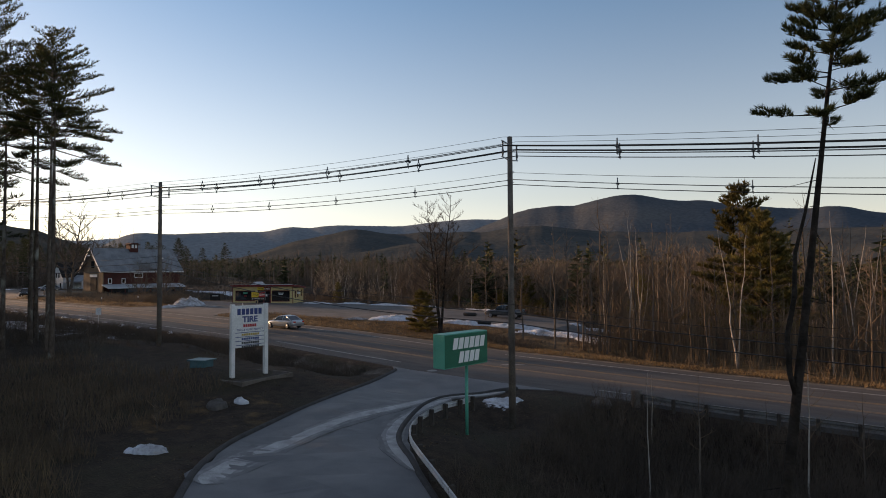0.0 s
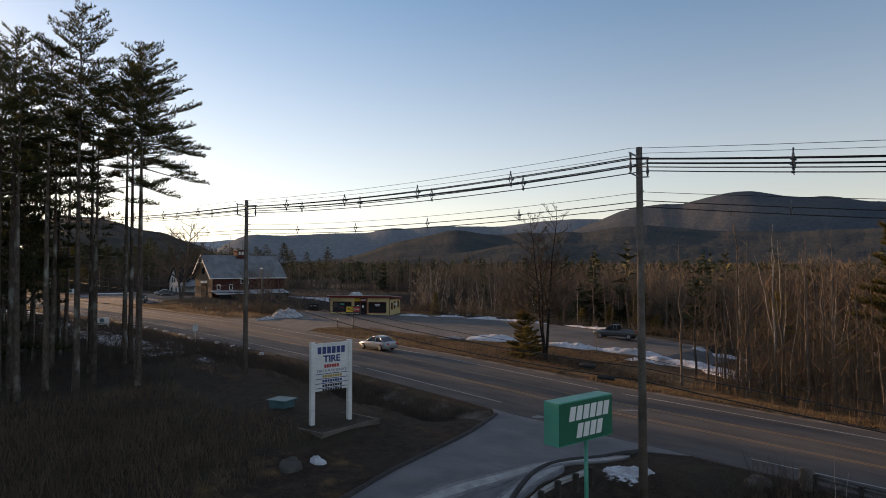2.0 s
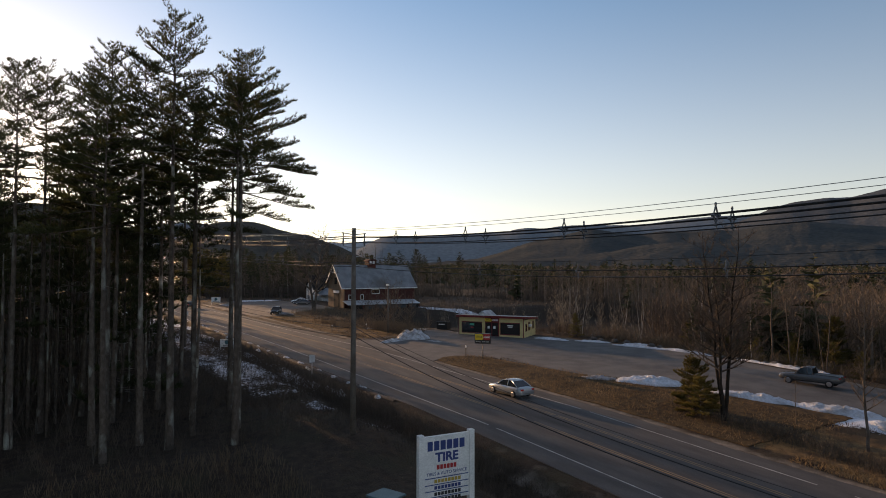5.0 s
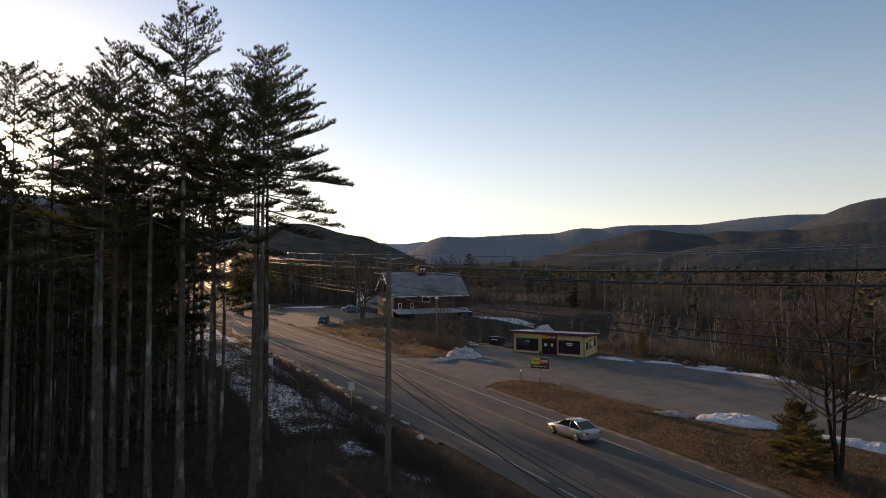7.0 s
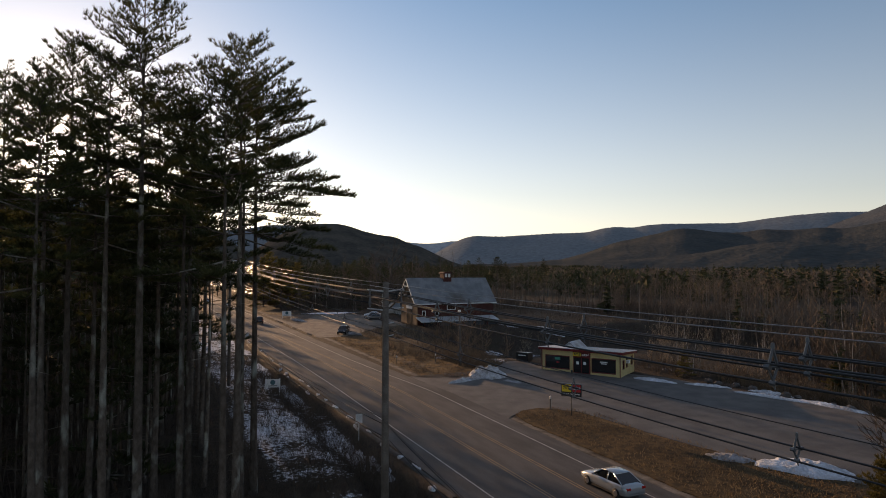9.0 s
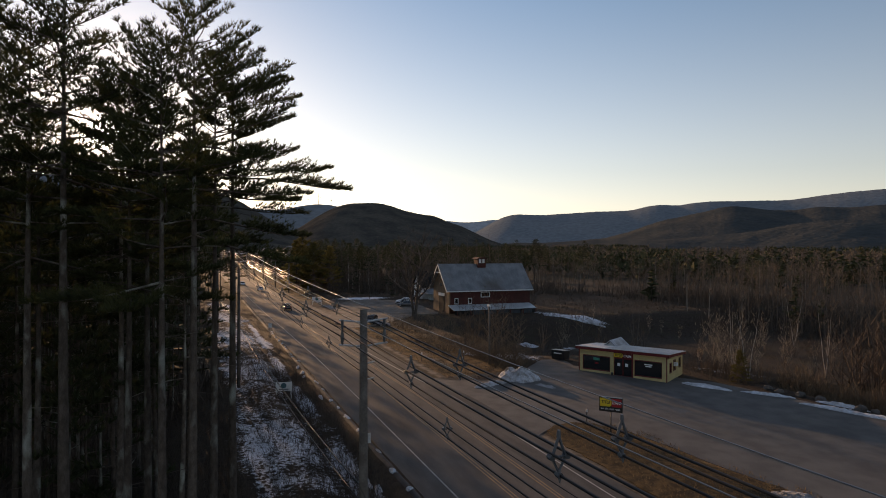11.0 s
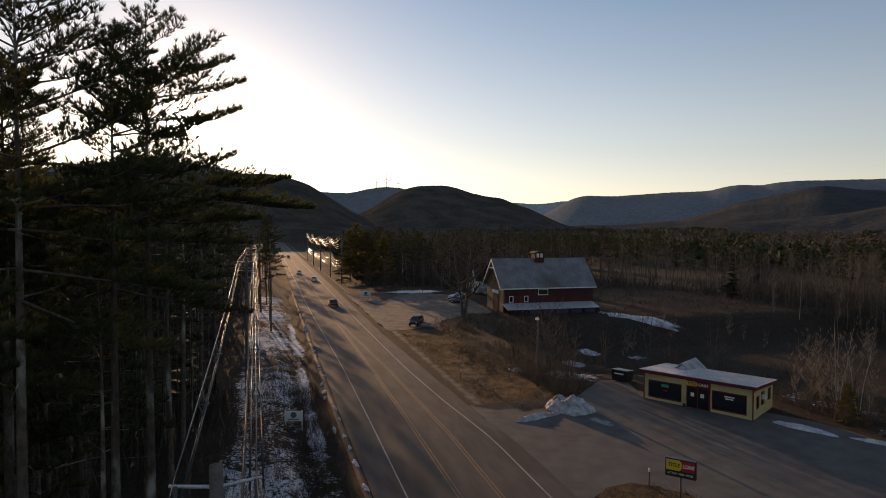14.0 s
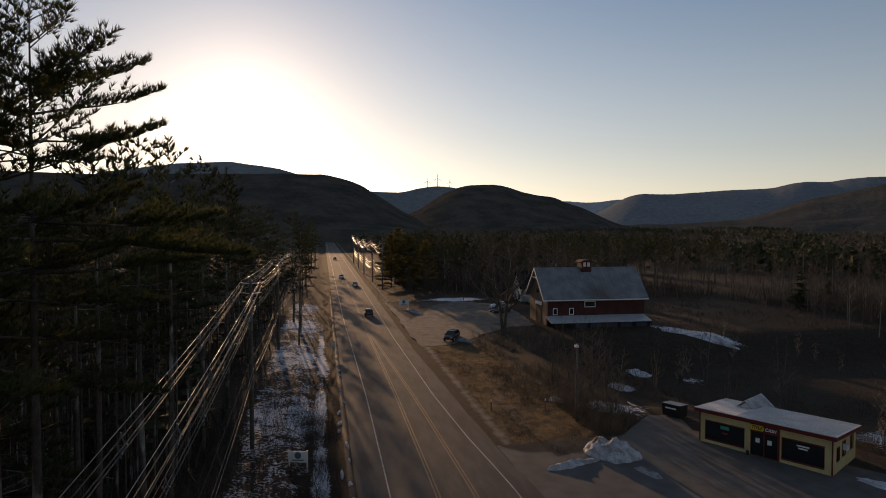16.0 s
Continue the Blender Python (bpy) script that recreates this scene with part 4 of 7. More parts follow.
for x, y, s in ((-69, 17.3, 1.2), (-73, 19.5, 1.15), (-70, 13.8, 1.3), (-75, 17, 1.3), (-79, 20.3, 1.2)):
    plant_tree("young_pine", LIGHT[3], x, y, rs.uniform(0, 360), s, "young dark pine under the tall pines", "tree", group="young pines")
for k in range(20):
    plant_tree("young_pine", LIGHT[3], rs.uniform(-84, -64), rs.uniform(-10, 9), rs.uniform(0, 360), rs.uniform(1.1, 1.6), "young dark pine under the tall pines", "tree", group="young pines")
for k in range(34):
    x = rs.uniform(-128, -82)
    y = rs.uniform(-14, 18) if x < -84 else rs.uniform(-14, 12)
    plant_tree("young_pine", LIGHT[3], x, y, rs.uniform(0, 360), rs.uniform(1.1, 1.75), "young dark pine under the tall pines", "tree", group="young pines")
for k in range(7):
    x, y = -98 - k * 14 + rs.uniform(-3, 3), 22 + rs.uniform(-8, 2)
    plant_tree("young_pine", LIGHT[3], x, y, rs.uniform(0, 360), rs.uniform(0.5, 0.9), "young dark pine under the tall pines", "tree", group="young pines")
for k in range(20):
    x, y = -236 - rs.random() * 150, 64 + rs.random() * 36
    plant_tree("pine_tree", LIGHT[rs.choice((2, 3, 3))], x, y, rs.uniform(0, 360), rs.uniform(0.6, 0.85), "dark green conifer beyond the farm", group="conifers beyond the farm")
for k in range(34):
    x, y = rs.uniform(-310, -236), rs.uniform(62, 150)
    plant_tree("pine_tree", LIGHT[rs.choice((1, 2, 2))], x, y, rs.uniform(0, 360), rs.uniform(0.62, 0.8), "tall dark green conifer beyond the farm", group="conifers beyond the farm")
for k in range(30):
    plant_tree("pine_tree", LIGHT[rs.choice((1, 1, 2))], -246 - rs.uniform(0, 22), 66 + k * 4.2, rs.uniform(0, 360), rs.uniform(0.6, 0.78), "tall dark green conifer beyond the farm", group="conifers beyond the farm")
for k in range(84):
    x, y = rs.uniform(-330, -214), rs.uniform(61, 140)
    if x > -232 and y < 92:
        continue
    if k % 5 < 2:
        plant_tree("pine_tree", LIGHT[rs.choice((2, 2, 3))], x, y, rs.uniform(0, 360), rs.uniform(0.6, 0.85), "dark green conifer beyond the farm", group="conifers beyond the farm")
    else:
        LATER.append((x, y, rs.uniform(1.25, 1.6)))
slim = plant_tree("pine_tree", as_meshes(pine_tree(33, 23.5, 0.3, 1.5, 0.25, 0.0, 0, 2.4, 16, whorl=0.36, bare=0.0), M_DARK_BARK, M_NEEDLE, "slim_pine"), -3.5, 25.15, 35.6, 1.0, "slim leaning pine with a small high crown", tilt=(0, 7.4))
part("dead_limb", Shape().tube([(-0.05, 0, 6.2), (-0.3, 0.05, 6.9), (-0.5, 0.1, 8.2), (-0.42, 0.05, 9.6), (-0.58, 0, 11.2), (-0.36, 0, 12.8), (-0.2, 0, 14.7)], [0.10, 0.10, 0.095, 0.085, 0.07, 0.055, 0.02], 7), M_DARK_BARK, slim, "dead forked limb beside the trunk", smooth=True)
BUSHY = as_meshes(pine_tree(41, 13.0, 0.94, 4.4, 0.6, 0, 0, 1.35, needles=8, needle=(0.22, 0.46, 0.08), whorl=0.6, sides=3, bare=0.0), M_PINEBARK, M_NEEDLE_OLIVE, "evergreen")
for x, y, s in ((-12.9, 71.6, 1.36), (-10.4, 67.5, 1.1), (-9.5, 72, 0.95), (3, 70, 1.0), (12, 74, 1.0), (-247, 57.0, 1.35), (-253, 60, 1.5), (-243, 62, 1.3), (-240, 67, 1.2), (-71.5, 95, 0.5), (-85.3, 84.9, 0.3), (-30, 92, 0.6), (-52, 98, 0.7)):
    plant_tree("evergreen_tree", BUSHY, x, y, rs.uniform(0, 360), s, "bushy olive green evergreen" if s > 0.6 else "small bushy evergreen shrub", "tree")
ROUND = as_meshes(pine_tree(43, 4.2, 0.98, 1.75, 0.42, 0, 0, 2.6, snags=0, needles=9, needle=(0.1, 0.25, 0.04), whorl=0.24, sides=3, bare=0.0), M_PINEBARK, M_NEEDLE_OLIVE, "round_pine")
for x, y, s in ((-44.7, 58.0, 1.0), (-43.4, 57.0, 0.72), (-45.6, 59.0, 0.6)):
    plant_tree("pine_bush", ROUND, x, y, rs.uniform(0, 360), s, "rounded bushy young pine on the verge", "shrub", group="bushes on the verge")


def wood_interior():
    """The shade deep in the pine wood: thin trunks, dead lower branches, low brush and some young conifers."""
    r = random.Random(9)
    random.seed(9)
    s, t, d = Shape(), Shape(), Shape()
    for k in range(2500):
        x, y = (r.uniform(-330, -66) if r.random() < 0.6 else r.uniform(-110, -56)), r.uniform(-80, 24)
        if y > 13 and x > -72 or y > 19 and x > -84:
            continue
        z, h = ground_z(x, y) - 0.3, r.uniform(7, 20)
        t.tube([(x, y, z), (x + r.uniform(-.4, .4), y, z + h)], [r.uniform(0.05, 0.15), 0.03], 4, False)
        if k % 2 == 0 and x < -97:
            for i in range(22):
                u = (i + r.random()) / 22
                a, L = r.uniform(0, 6.28), h * 0.17 * (1.05 - u) + 0.3
                p = Vector((x, y, z + h * (0.2 + 0.78 * u)))
                s.blade(p, p + Vector((math.cos(a) * L, math.sin(a) * L, r.uniform(-0.4, 0.5))), L * 0.5)
        thin = 0.35 if x > -97 else 1.0
        for i in range(18 if x > -97 else 9):
            a, L = r.uniform(0, 6.28), r.uniform(0.8, 2.6)
            p = Vector((x, y, z + h * r.uniform(0.05, 0.85)))
            d.blade(p, p + Vector((math.cos(a) * L, math.sin(a) * L, r.uniform(-0.5, 0.9))), r.uniform(0.06, 0.2) * thin)
        for i in range(8):
            p = Vector((x + r.uniform(-3, 3), y + r.uniform(-3, 3), z))
            d.blade(p, p + Vector((r.uniform(-1.5, 1.5), r.uniform(-1.5, 1.5), r.uniform(1.5, 5.0))), r.uniform(0.1, 0.4) * thin)
    tagged(new("pine_undergrowth", s.mesh("pine_undergrowth", M_FAR_PINE)), "dark young conifers filling the pine wood", "woods", kind="stuff")
    tagged(new("dead_undergrowth", d.mesh("dead_undergrowth", M_BRUSH)), "brown dead branches and brush deep in the pine wood", "woods", kind="stuff")
    tagged(new("pine_wood_trunks", t.mesh("pine_wood_trunks", M_PINEBARK)), "thin trunks deep in the pine wood", "woods", kind="stuff")


wood_interior()

BARE = [as_meshes(bare_tree(50 + i, h, sp, a, b, c, start=s0, stems=st, thick=0.0085), M_BARK, M_TWIG, "bare_tree") for i, (h, sp, a, b, c, s0, st) in enumerate((
    (13.0, 0.20, 16, 4, 3, 0.30, 1), (15.0, 0.17, 16, 4, 3, 0.38, 1), (11.0, 0.24, 16, 4, 3, 0.22, 2), (12.5, 0.16, 14, 4, 3, 0.35, 1), (9.0, 0.28, 20, 5, 4, 0.12, 4)))]
BIRCHES = [as_meshes(bare_tree(70 + i, h, 0.15, 16, 5, 4, start=0.4, stems=st, thick=0.0055), M_BIRCH, M_TWIG, "birch") for i, (h, st) in enumerate(((13.5, 1), (12.0, 2), (14.0, 3)))]
SHRUB = [as_meshes(bare_tree(60 + i, h, sp, 44, 7, 5, start=0.1, stems=st, thick=0.0038, stout=0.95, up=1.3), M_BARK, M_PALE_TWIG, "shrub") for i, (h, sp, st) in enumerate(((8.6, 0.2, 6), (6.5, 0.2, 7), (7.4, 0.24, 5)))]
YARD = as_meshes(bare_tree(66, 10.0, 0.3, 34, 8, 6, start=0.15, stems=3, thick=0.008, stout=1.2), M_BARK, M_TWIG, "yard_tree")
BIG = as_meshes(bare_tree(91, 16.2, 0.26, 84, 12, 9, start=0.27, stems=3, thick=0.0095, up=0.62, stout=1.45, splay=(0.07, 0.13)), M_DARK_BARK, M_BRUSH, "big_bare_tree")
VERGE = as_meshes(bare_tree(95, 12.0, 0.2, 40, 7, 5, start=0.22, thick=0.0085, stout=0.9), M_BARK, M_TWIG, "verge_tree")
FARM = as_meshes(bare_tree(92, 20.5, 0.42, 34, 9, 7, start=0.2, stems=2, thick=0.016, stout=2.3), M_BARK, M_BARK, "maple")
plant_tree("bare_tree", BIG, -41.8, 57.7, 30, 1.0, "large dark bare tree with several steep stems on the verge")
plant_tree("bare_tree", FARM, -155.8, 68.0, 0, 1.0, "tall bare maple beside the barn yard")
plant_tree("bare_tree", FARM, -196, 93, 110, 0.8, "bare maple behind the farmhouse")
for x, y, s in ((-60.5, 94.5, 0.42), (-54.5, 93.0, 0.38), (-51.0, 95.5, 0.46), (-57.0, 97.0, 0.5), (-46.5, 92.5, 0.36), (-66.0, 96.0, 0.4)):
    plant_tree("evergreen_tree", BUSHY, x, y, rs.uniform(0, 360), s, "small bushy evergreen shrub", "tree")


def brush(name, n, place, low, high, width, mat, label):
    """Thin leafless stems that fork once, thick on the ground."""
    r = random.Random(len(name) * 7 + n)
    random.seed(n)
    sh = Shape()
    for _ in range(n):
        x, y = place(r)
        q = Vector((x, y, ground_z(x, y) - 0.05))
        h = r.uniform(low, high)
        m = q + Vector((r.uniform(-.22, .22) * h, r.uniform(-.22, .22) * h, h * 0.55))
        sh.sliver(q, m, width)
        for _ in range(3):
            sh.sliver(m, m + Vector((r.uniform(-.3, .3) * h, r.uniform(-.3, .3) * h, h * r.uniform(0.25, 0.5))), width * 0.8)
    tagged(new(name, sh.mesh(name, mat)), label, "brush", kind="stuff")


def on_verge(r):
    u = r.random()
    x = -44 + 16 * u
    return x + r.gauss(0, 0.4), 57.2 - 1.6 * max(0, u - 0.55) / 0.45 + r.gauss(0, 0.75)


def behind_lot(r):
    u = r.random()
    x = -84 + 46 * u
    return x, 89.0 + 3.0 * math.sin(u * 2.6) + abs(r.gauss(0, 4.5))


brush("verge_brush", 1500, on_verge, 0.35, 1.15, 0.03, M_BRUSH, "low dark leafless brush on the verge")
brush("thicket", 4200, behind_lot, 1.2, 4.2, 0.06, M_TWIG, "tawny leafless thicket behind the lot")

LBL_BARE, LBL_BIRCH = "bare grey-brown deciduous tree", "slender pale-barked bare birch"
for x, y, m, s in ((-32.4, 59.9, VERGE, 1.0), (-38.4, 62.1, BARE[3], 0.36), (-27.4, 60.3, BARE[1], 0.85), (-26.9, 61.8, VERGE, 0.85), (-24.9, 60.7, BARE[3], 0.9), (-21.9, 57.6, VERGE, 1.05), (-25.3, 65.1, BIRCHES[0], 0.9), (-22.6, 66.0, BIRCHES[0], 1.0), (-19.5, 57.8, BARE[1], 0.85),
                   (-112, 66, YARD, 0.95), (-111.2, 64.2, YARD, 0.72), (-105.0, 65.0, YARD, 0.5), (-114.0, 62.6, YARD, 0.7), (-109.0, 67.5, YARD, 0.75), (-121.5, 67.0, YARD, 0.85), (-116, 67.5, YARD, 1.0), (-119.5, 64, YARD, 0.8), (-123, 73, BARE[4], 1.05), (-112, 84, BARE[4], 0.9), (-108, 89, BARE[4], 1.0), (-126, 82, BARE[4], 0.9), (-129, 92, BARE[2], 1.0), (-117, 95, BARE[4], 1.1)):
    plant_tree("birch_tree" if m in BIRCHES else "bare_tree", m, x, y, rs.uniform(0, 360), s, LBL_BIRCH if m in BIRCHES else LBL_BARE)
for x, y, k, f in ((-90.9, 86.9, 2, 1.0), (-89.3, 86.9, 0, 0.9), (-87.6, 87.8, 0, 1.0), (-92.6, 86.0, 1, 1.0), (-85.2, 87.6, 1, 0.95), (-90.4, 85.6, 0, 1.0), (-91.8, 87.6, 0, 0.95), (-88.4, 85.2, 2, 1.05), (-86.9, 85.0, 1, 0.9), (-93.4, 89.6, 2, 0.9), (-89.5, 89.0, 0, 1.0), (-132.2, 90.1, 1, 0.95), (-130.6, 88.6, 1, 0.9), (-133.6, 92.0, 2, 0.7), (-141.6, 105.8, 1, 0.8), (-141.6, 118.7, 2, 0.7), (-138.5, 119.5, 1, 0.7), (-150, 109.8, 1, 0.7),
                   (-117, 124.5, 0, 1.0), (-114, 122.0, 2, 1.0), (-111, 126, 0, 0.9), (-132, 118.6, 1, 0.6), (-105, 116, 0, 0.9), (-101, 112, 2, 1.0), (-98, 118, 0, 1.05), (-95, 110, 1, 1.0), (-108, 107, 1, 0.7), (-147, 152, 0, 1.0), (-122, 140, 2, 1.0)):
    plant_tree("shrub", SHRUB[k], x, y, rs.uniform(0, 360), f, "leafless shrub with many pale upright stems, rim light in their colour", "shrub", group="shrubs round the wet meadow")
for x, y, k, f in ((-88.0, 86.6, 2, 0.72), (-86.0, 87.0, 1, 0.74), (-96, 114, 2, 0.8), (-120, 137, 1, 0.9)):
    plant_tree("birch_tree", BIRCHES[k], x, y, rs.uniform(0, 360), f, LBL_BIRCH)
for x, y, s in LATER:
    plant_tree("bare_tree", rs.choice(BARE[:4]), x, y, rs.uniform(0, 360), s, LBL_BARE, group="woods beyond the farm")
count = 0
placed = []
while count < 270:
    x, y = rs.uniform(-27, 48), 56 + rs.random() ** 1.5 * 50
    if count > 215:
        x, y = rs.uniform(-84, -36), rs.uniform(90, 125)
    if any(math.hypot(x - a, y - b) < 1.5 for a, b in placed):
        continue
    placed.append((x, y))
    b = rs.random() < 0.16
    plant_tree("birch_tree" if b else "bare_tree", rs.choice(BIRCHES) if b else rs.choice(BARE[:4]), x, y, rs.uniform(0, 360), rs.uniform(0.7, 1.08), LBL_BIRCH if b else LBL_BARE, group="roadside woods")
    count += 1

for k in range(78):
    x, y = (rs.uniform(-300, -206), rs.uniform(67, 112)) if k < 44 else (rs.uniform(-215, -122), rs.uniform(150, 182))
    if k % 3 == 0 and k < 44:
        plant_tree("pine_tree", LIGHT[rs.choice((2, 3))], x, y, rs.uniform(0, 360), rs.uniform(0.6, 0.85), "dark green conifer beyond the farm", group="conifers beyond the farm")
    else:
        plant_tree("bare_tree", rs.choice(BARE[:4]), x, y, rs.uniform(0, 360), rs.uniform(0.8, 1.15), LBL_BARE, group="woods beyond the farm")


def far_woods():
    """The woods of the valley: thousands of small bare trees and conifers, one object for each look."""
    r = random.Random(5)
    random.seed(5)
    bare, pale, dark = Shape(), Shape(), Shape()

    def conifer(x, y, z, h, w, n):
        dark.spike((x, y, z), (x, y, z + h), 0.15 + 0.004 * w)
        for i in range(n):
            u = (i + r.random()) / n
            a = r.uniform(0, 6.28)
            L = w * ((1 - u) ** 0.75) * r.uniform(0.6, 1.15) + 0.35
            p = Vector((x, y, z + h * (0.12 + 0.87 * u)))
            dark.sliver(p, p + Vector((math.cos(a) * L, math.sin(a) * L, L * r.uniform(-0.25, 0.45))), L * 0.55)

    def leafless(x, y, z, h, w, k, n):
        top = (x + r.uniform(-.6, .6), y + r.uniform(-.6, .6), z + h * 0.95)
        (pale if r.random() < 0.22 else bare).spike((x, y, z), top, 0.09 * k)
        for i in range(n):
            u = r.random() ** 0.7
            a = r.uniform(0, 6.28)
            p = Vector((x, y, z + h * (0.22 + 0.6 * u)))
            L = w * (1.2 - 0.7 * u) * r.uniform(0.6, 1.1)
            e = p + Vector((math.cos(a) * L, math.sin(a) * L, L * r.uniform(0.8, 1.9)))
            bare.sliver(p, e, 0.10 * k)
            for _ in range(3):
                o = p.lerp(e, r.uniform(0.25, 0.9))
                bare.sliver(o, o + Vector((r.uniform(-1, 1), r.uniform(-1, 1), r.uniform(0.2, 1.5))) * L * 0.45, 0.055 * k)
    n = 0
    while n < 6600:
        d = 70 + 900 * r.random() ** 1.9
        az = radians(r.uniform(-25, 88) if r.random() < 0.7 else r.uniform(-25, 40))
        x, y = -45 - math.sin(az) * d, 30 + math.cos(az) * d
        wood_line = 150 + 12 * math.sin(x * 0.05) + 6 * math.sin(x * 0.13)
        if y < 92 + 6 * math.sin(x * 0.05) and x > -84 or y < 60 or (-225 < x < -84 and y < wood_line) or (x < -150 and y < 66):
            continue
        n += 1
        z = ground_z(x, y) - 0.3
        k = 1 + d / 420
        clump = noise.noise(Vector((x * 0.006, y * 0.012, 0))) + 0.26 * (380 < d < 640) + 0.05 * (d >= 640) - 0.5 * (d < 300)
        if clump > 0.06 and r.random() < 0.85 or r.random() < 0.05:
            h = r.uniform(7, 12) if r.random() < 0.6 else r.uniform(12, 19)
            conifer(x, y, z, h, h * 0.24 * k ** 0.4, 60 if d < 420 else 34)
        else:
            h = r.uniform(8, 14.5)
            leafless(x, y, z, h, h * 0.2 * k ** 0.3, k, 11 if d < 330 else 7)
    for _ in range(4200):
        d = 330 + 1300 * r.random() ** 1.2
        az = radians(r.uniform(-30, 90))
        x, y = -45 - math.sin(az) * d, 30 + math.cos(az) * d
        if y < 70:
            continue
        z = ground_z(x, y)
        k = 0.7 + d / 900
        con = noise.noise(Vector((x * 0.004, y * 0.006, 5))) > 0.16
        for i in range(16 if con else 14):
            a, u = r.uniform(0, 6.28), r.random()
            w = (4.0 if con else 3.4) * k * (1.1 - 0.8 * u)
            p = Vector((x + r.uniform(-3, 3) * k, y + r.uniform(-3, 3) * k, z + (2 + 11 * u)))
            (dark if con else bare).sliver(p, p + Vector((math.cos(a) * w, math.sin(a) * w, r.uniform(0.3, 1.4) * w)), w * (0.7 if con else 0.34))
    for name, s, m, lab in (("bare_woods", bare, M_FAR_WOOD, "brown leafless woods of the valley"), ("pale_trunks", pale, M_FAR_TRUNK, "pale trunks in the leafless woods"), ("conifer_woods", dark, M_FAR_PINE, "dark conifers of the valley woods")):
        tagged(new(name, s.mesh(name, m)), lab, "woods", kind="stuff")


far_woods()


# ---- power line ----
def pole(x, y, top, arms=True, label="tall weathered wooden utility pole with spacer brackets"):
    zb = ground_z(x, y)
    p = thing("utility_pole", pose(x, y, zb), label, "utility pole", "power line poles")
    h = top - zb
    part("pole", Shape().tube([(0, 0, -0.5), (0, 0, h * 0.5), (0, 0, h)], [0.21, 0.175, 0.14], 14), M_POLE, p, smooth=True)
    if arms:
        for dz in (0.45, 1.35):
            for sgn in (-1, 1):
                part("bracket", Shape().tube([(0, 0.1 * sgn, h - dz), (0, 0.92 * sgn, h - dz + 0.1)], [0.04, 0.035], 6), M_STEEL, p, "steel bracket arm")
        for sgn in (-1, 1):
            part("insulator", Shape().tube([(0, 0.8 * sgn, h - 1.25), (0, 0.8 * sgn, h - 1.0), (0, 0.8 * sgn, h - 0.7), (0, 0.8 * sgn, h - 0.35)], [0.03, 0.075, 0.035, 0.06], 8), M_INSUL, p, "grey polymer insulator")
        for dz in (2.0, 2.6):
            part("bracket", Shape().tube([(0, 0.1, h - dz), (0, 0.42, h - dz + 0.05)], [0.03, 0.025], 6), M_STEEL, p, "steel bracket arm")
    return p, zb


POLES = [(58, 31.2, 7.6), (20.5, 31.0, 9.9), (-17.5, 31.05, 13.2), (-51.45, 29.75, 13.45), (-103.0, 28.7, 15.6), (-148, 28.0, 15.6), (-192, 28.6, 15.4)]
for q in POLES:
    pole(*q)
NORTH_POLES = [(-240, 53.4, 16.9), (-268, 52.4, 16.4), (-305, 51.8, 16.2), (-345, 51.6, 16.4), (-390, 51.6, 16.8)]
for q in NORTH_POLES:
    pole(*q, label="utility pole on the far verge of the road")


def cable(a, b, sag, r, mat, name="power_cable", label="black overhead cable sagging between poles", group="overhead cables"):
    k = 14
    pts = [Vector(a).lerp(Vector(b), i / k) - Vector((0, 0, sag * 4 * (i / k) * (1 - i / k))) for i in range(k + 1)]
    ob = new(name, Shape().tube(pts, [r] * (k + 1), 5).mesh(name, mat, True))
    return tagged(ob, label, "cable", group), pts


def spacer_mesh():
    """A diamond spacer: a hook on the messenger, two arms with saddles and a foot with one saddle below."""
    s = Shape()
    s.tube([(0, 0, 0.36), (0, 0, 0.46)], [0.045, 0.03], 6)
    for sg in (-1, 1):
        s.tube([(0, 0, 0.36), (0, 0.13 * sg, 0.02), (0, 0, -0.24)], [0.026, 0.03, 0.026], 6)
        s.tube([(-0.06, 0.15 * sg, 0.03), (0.06, 0.15 * sg, 0.03)], [0.055, 0.055], 6)
    s.tube([(0, -0.13, 0.02), (0, 0.13, 0.02)], [0.022, 0.022], 5)
    s.tube([(-0.06, 0, -0.28), (0.06, 0, -0.28)], [0.055, 0.055], 6)
    s.tube([(0, 0, -0.3), (0.04, 0, -0.4)], [0.03, 0.015], 5)
    return s.mesh("cable_spacer", M_INSUL)


SPACER = spacer_mesh()


LOW = dict(zip([q[0] for q in POLES], (1.6, 2.2, 3.0, 6.3, 7.2, 7.4, 7.6)))


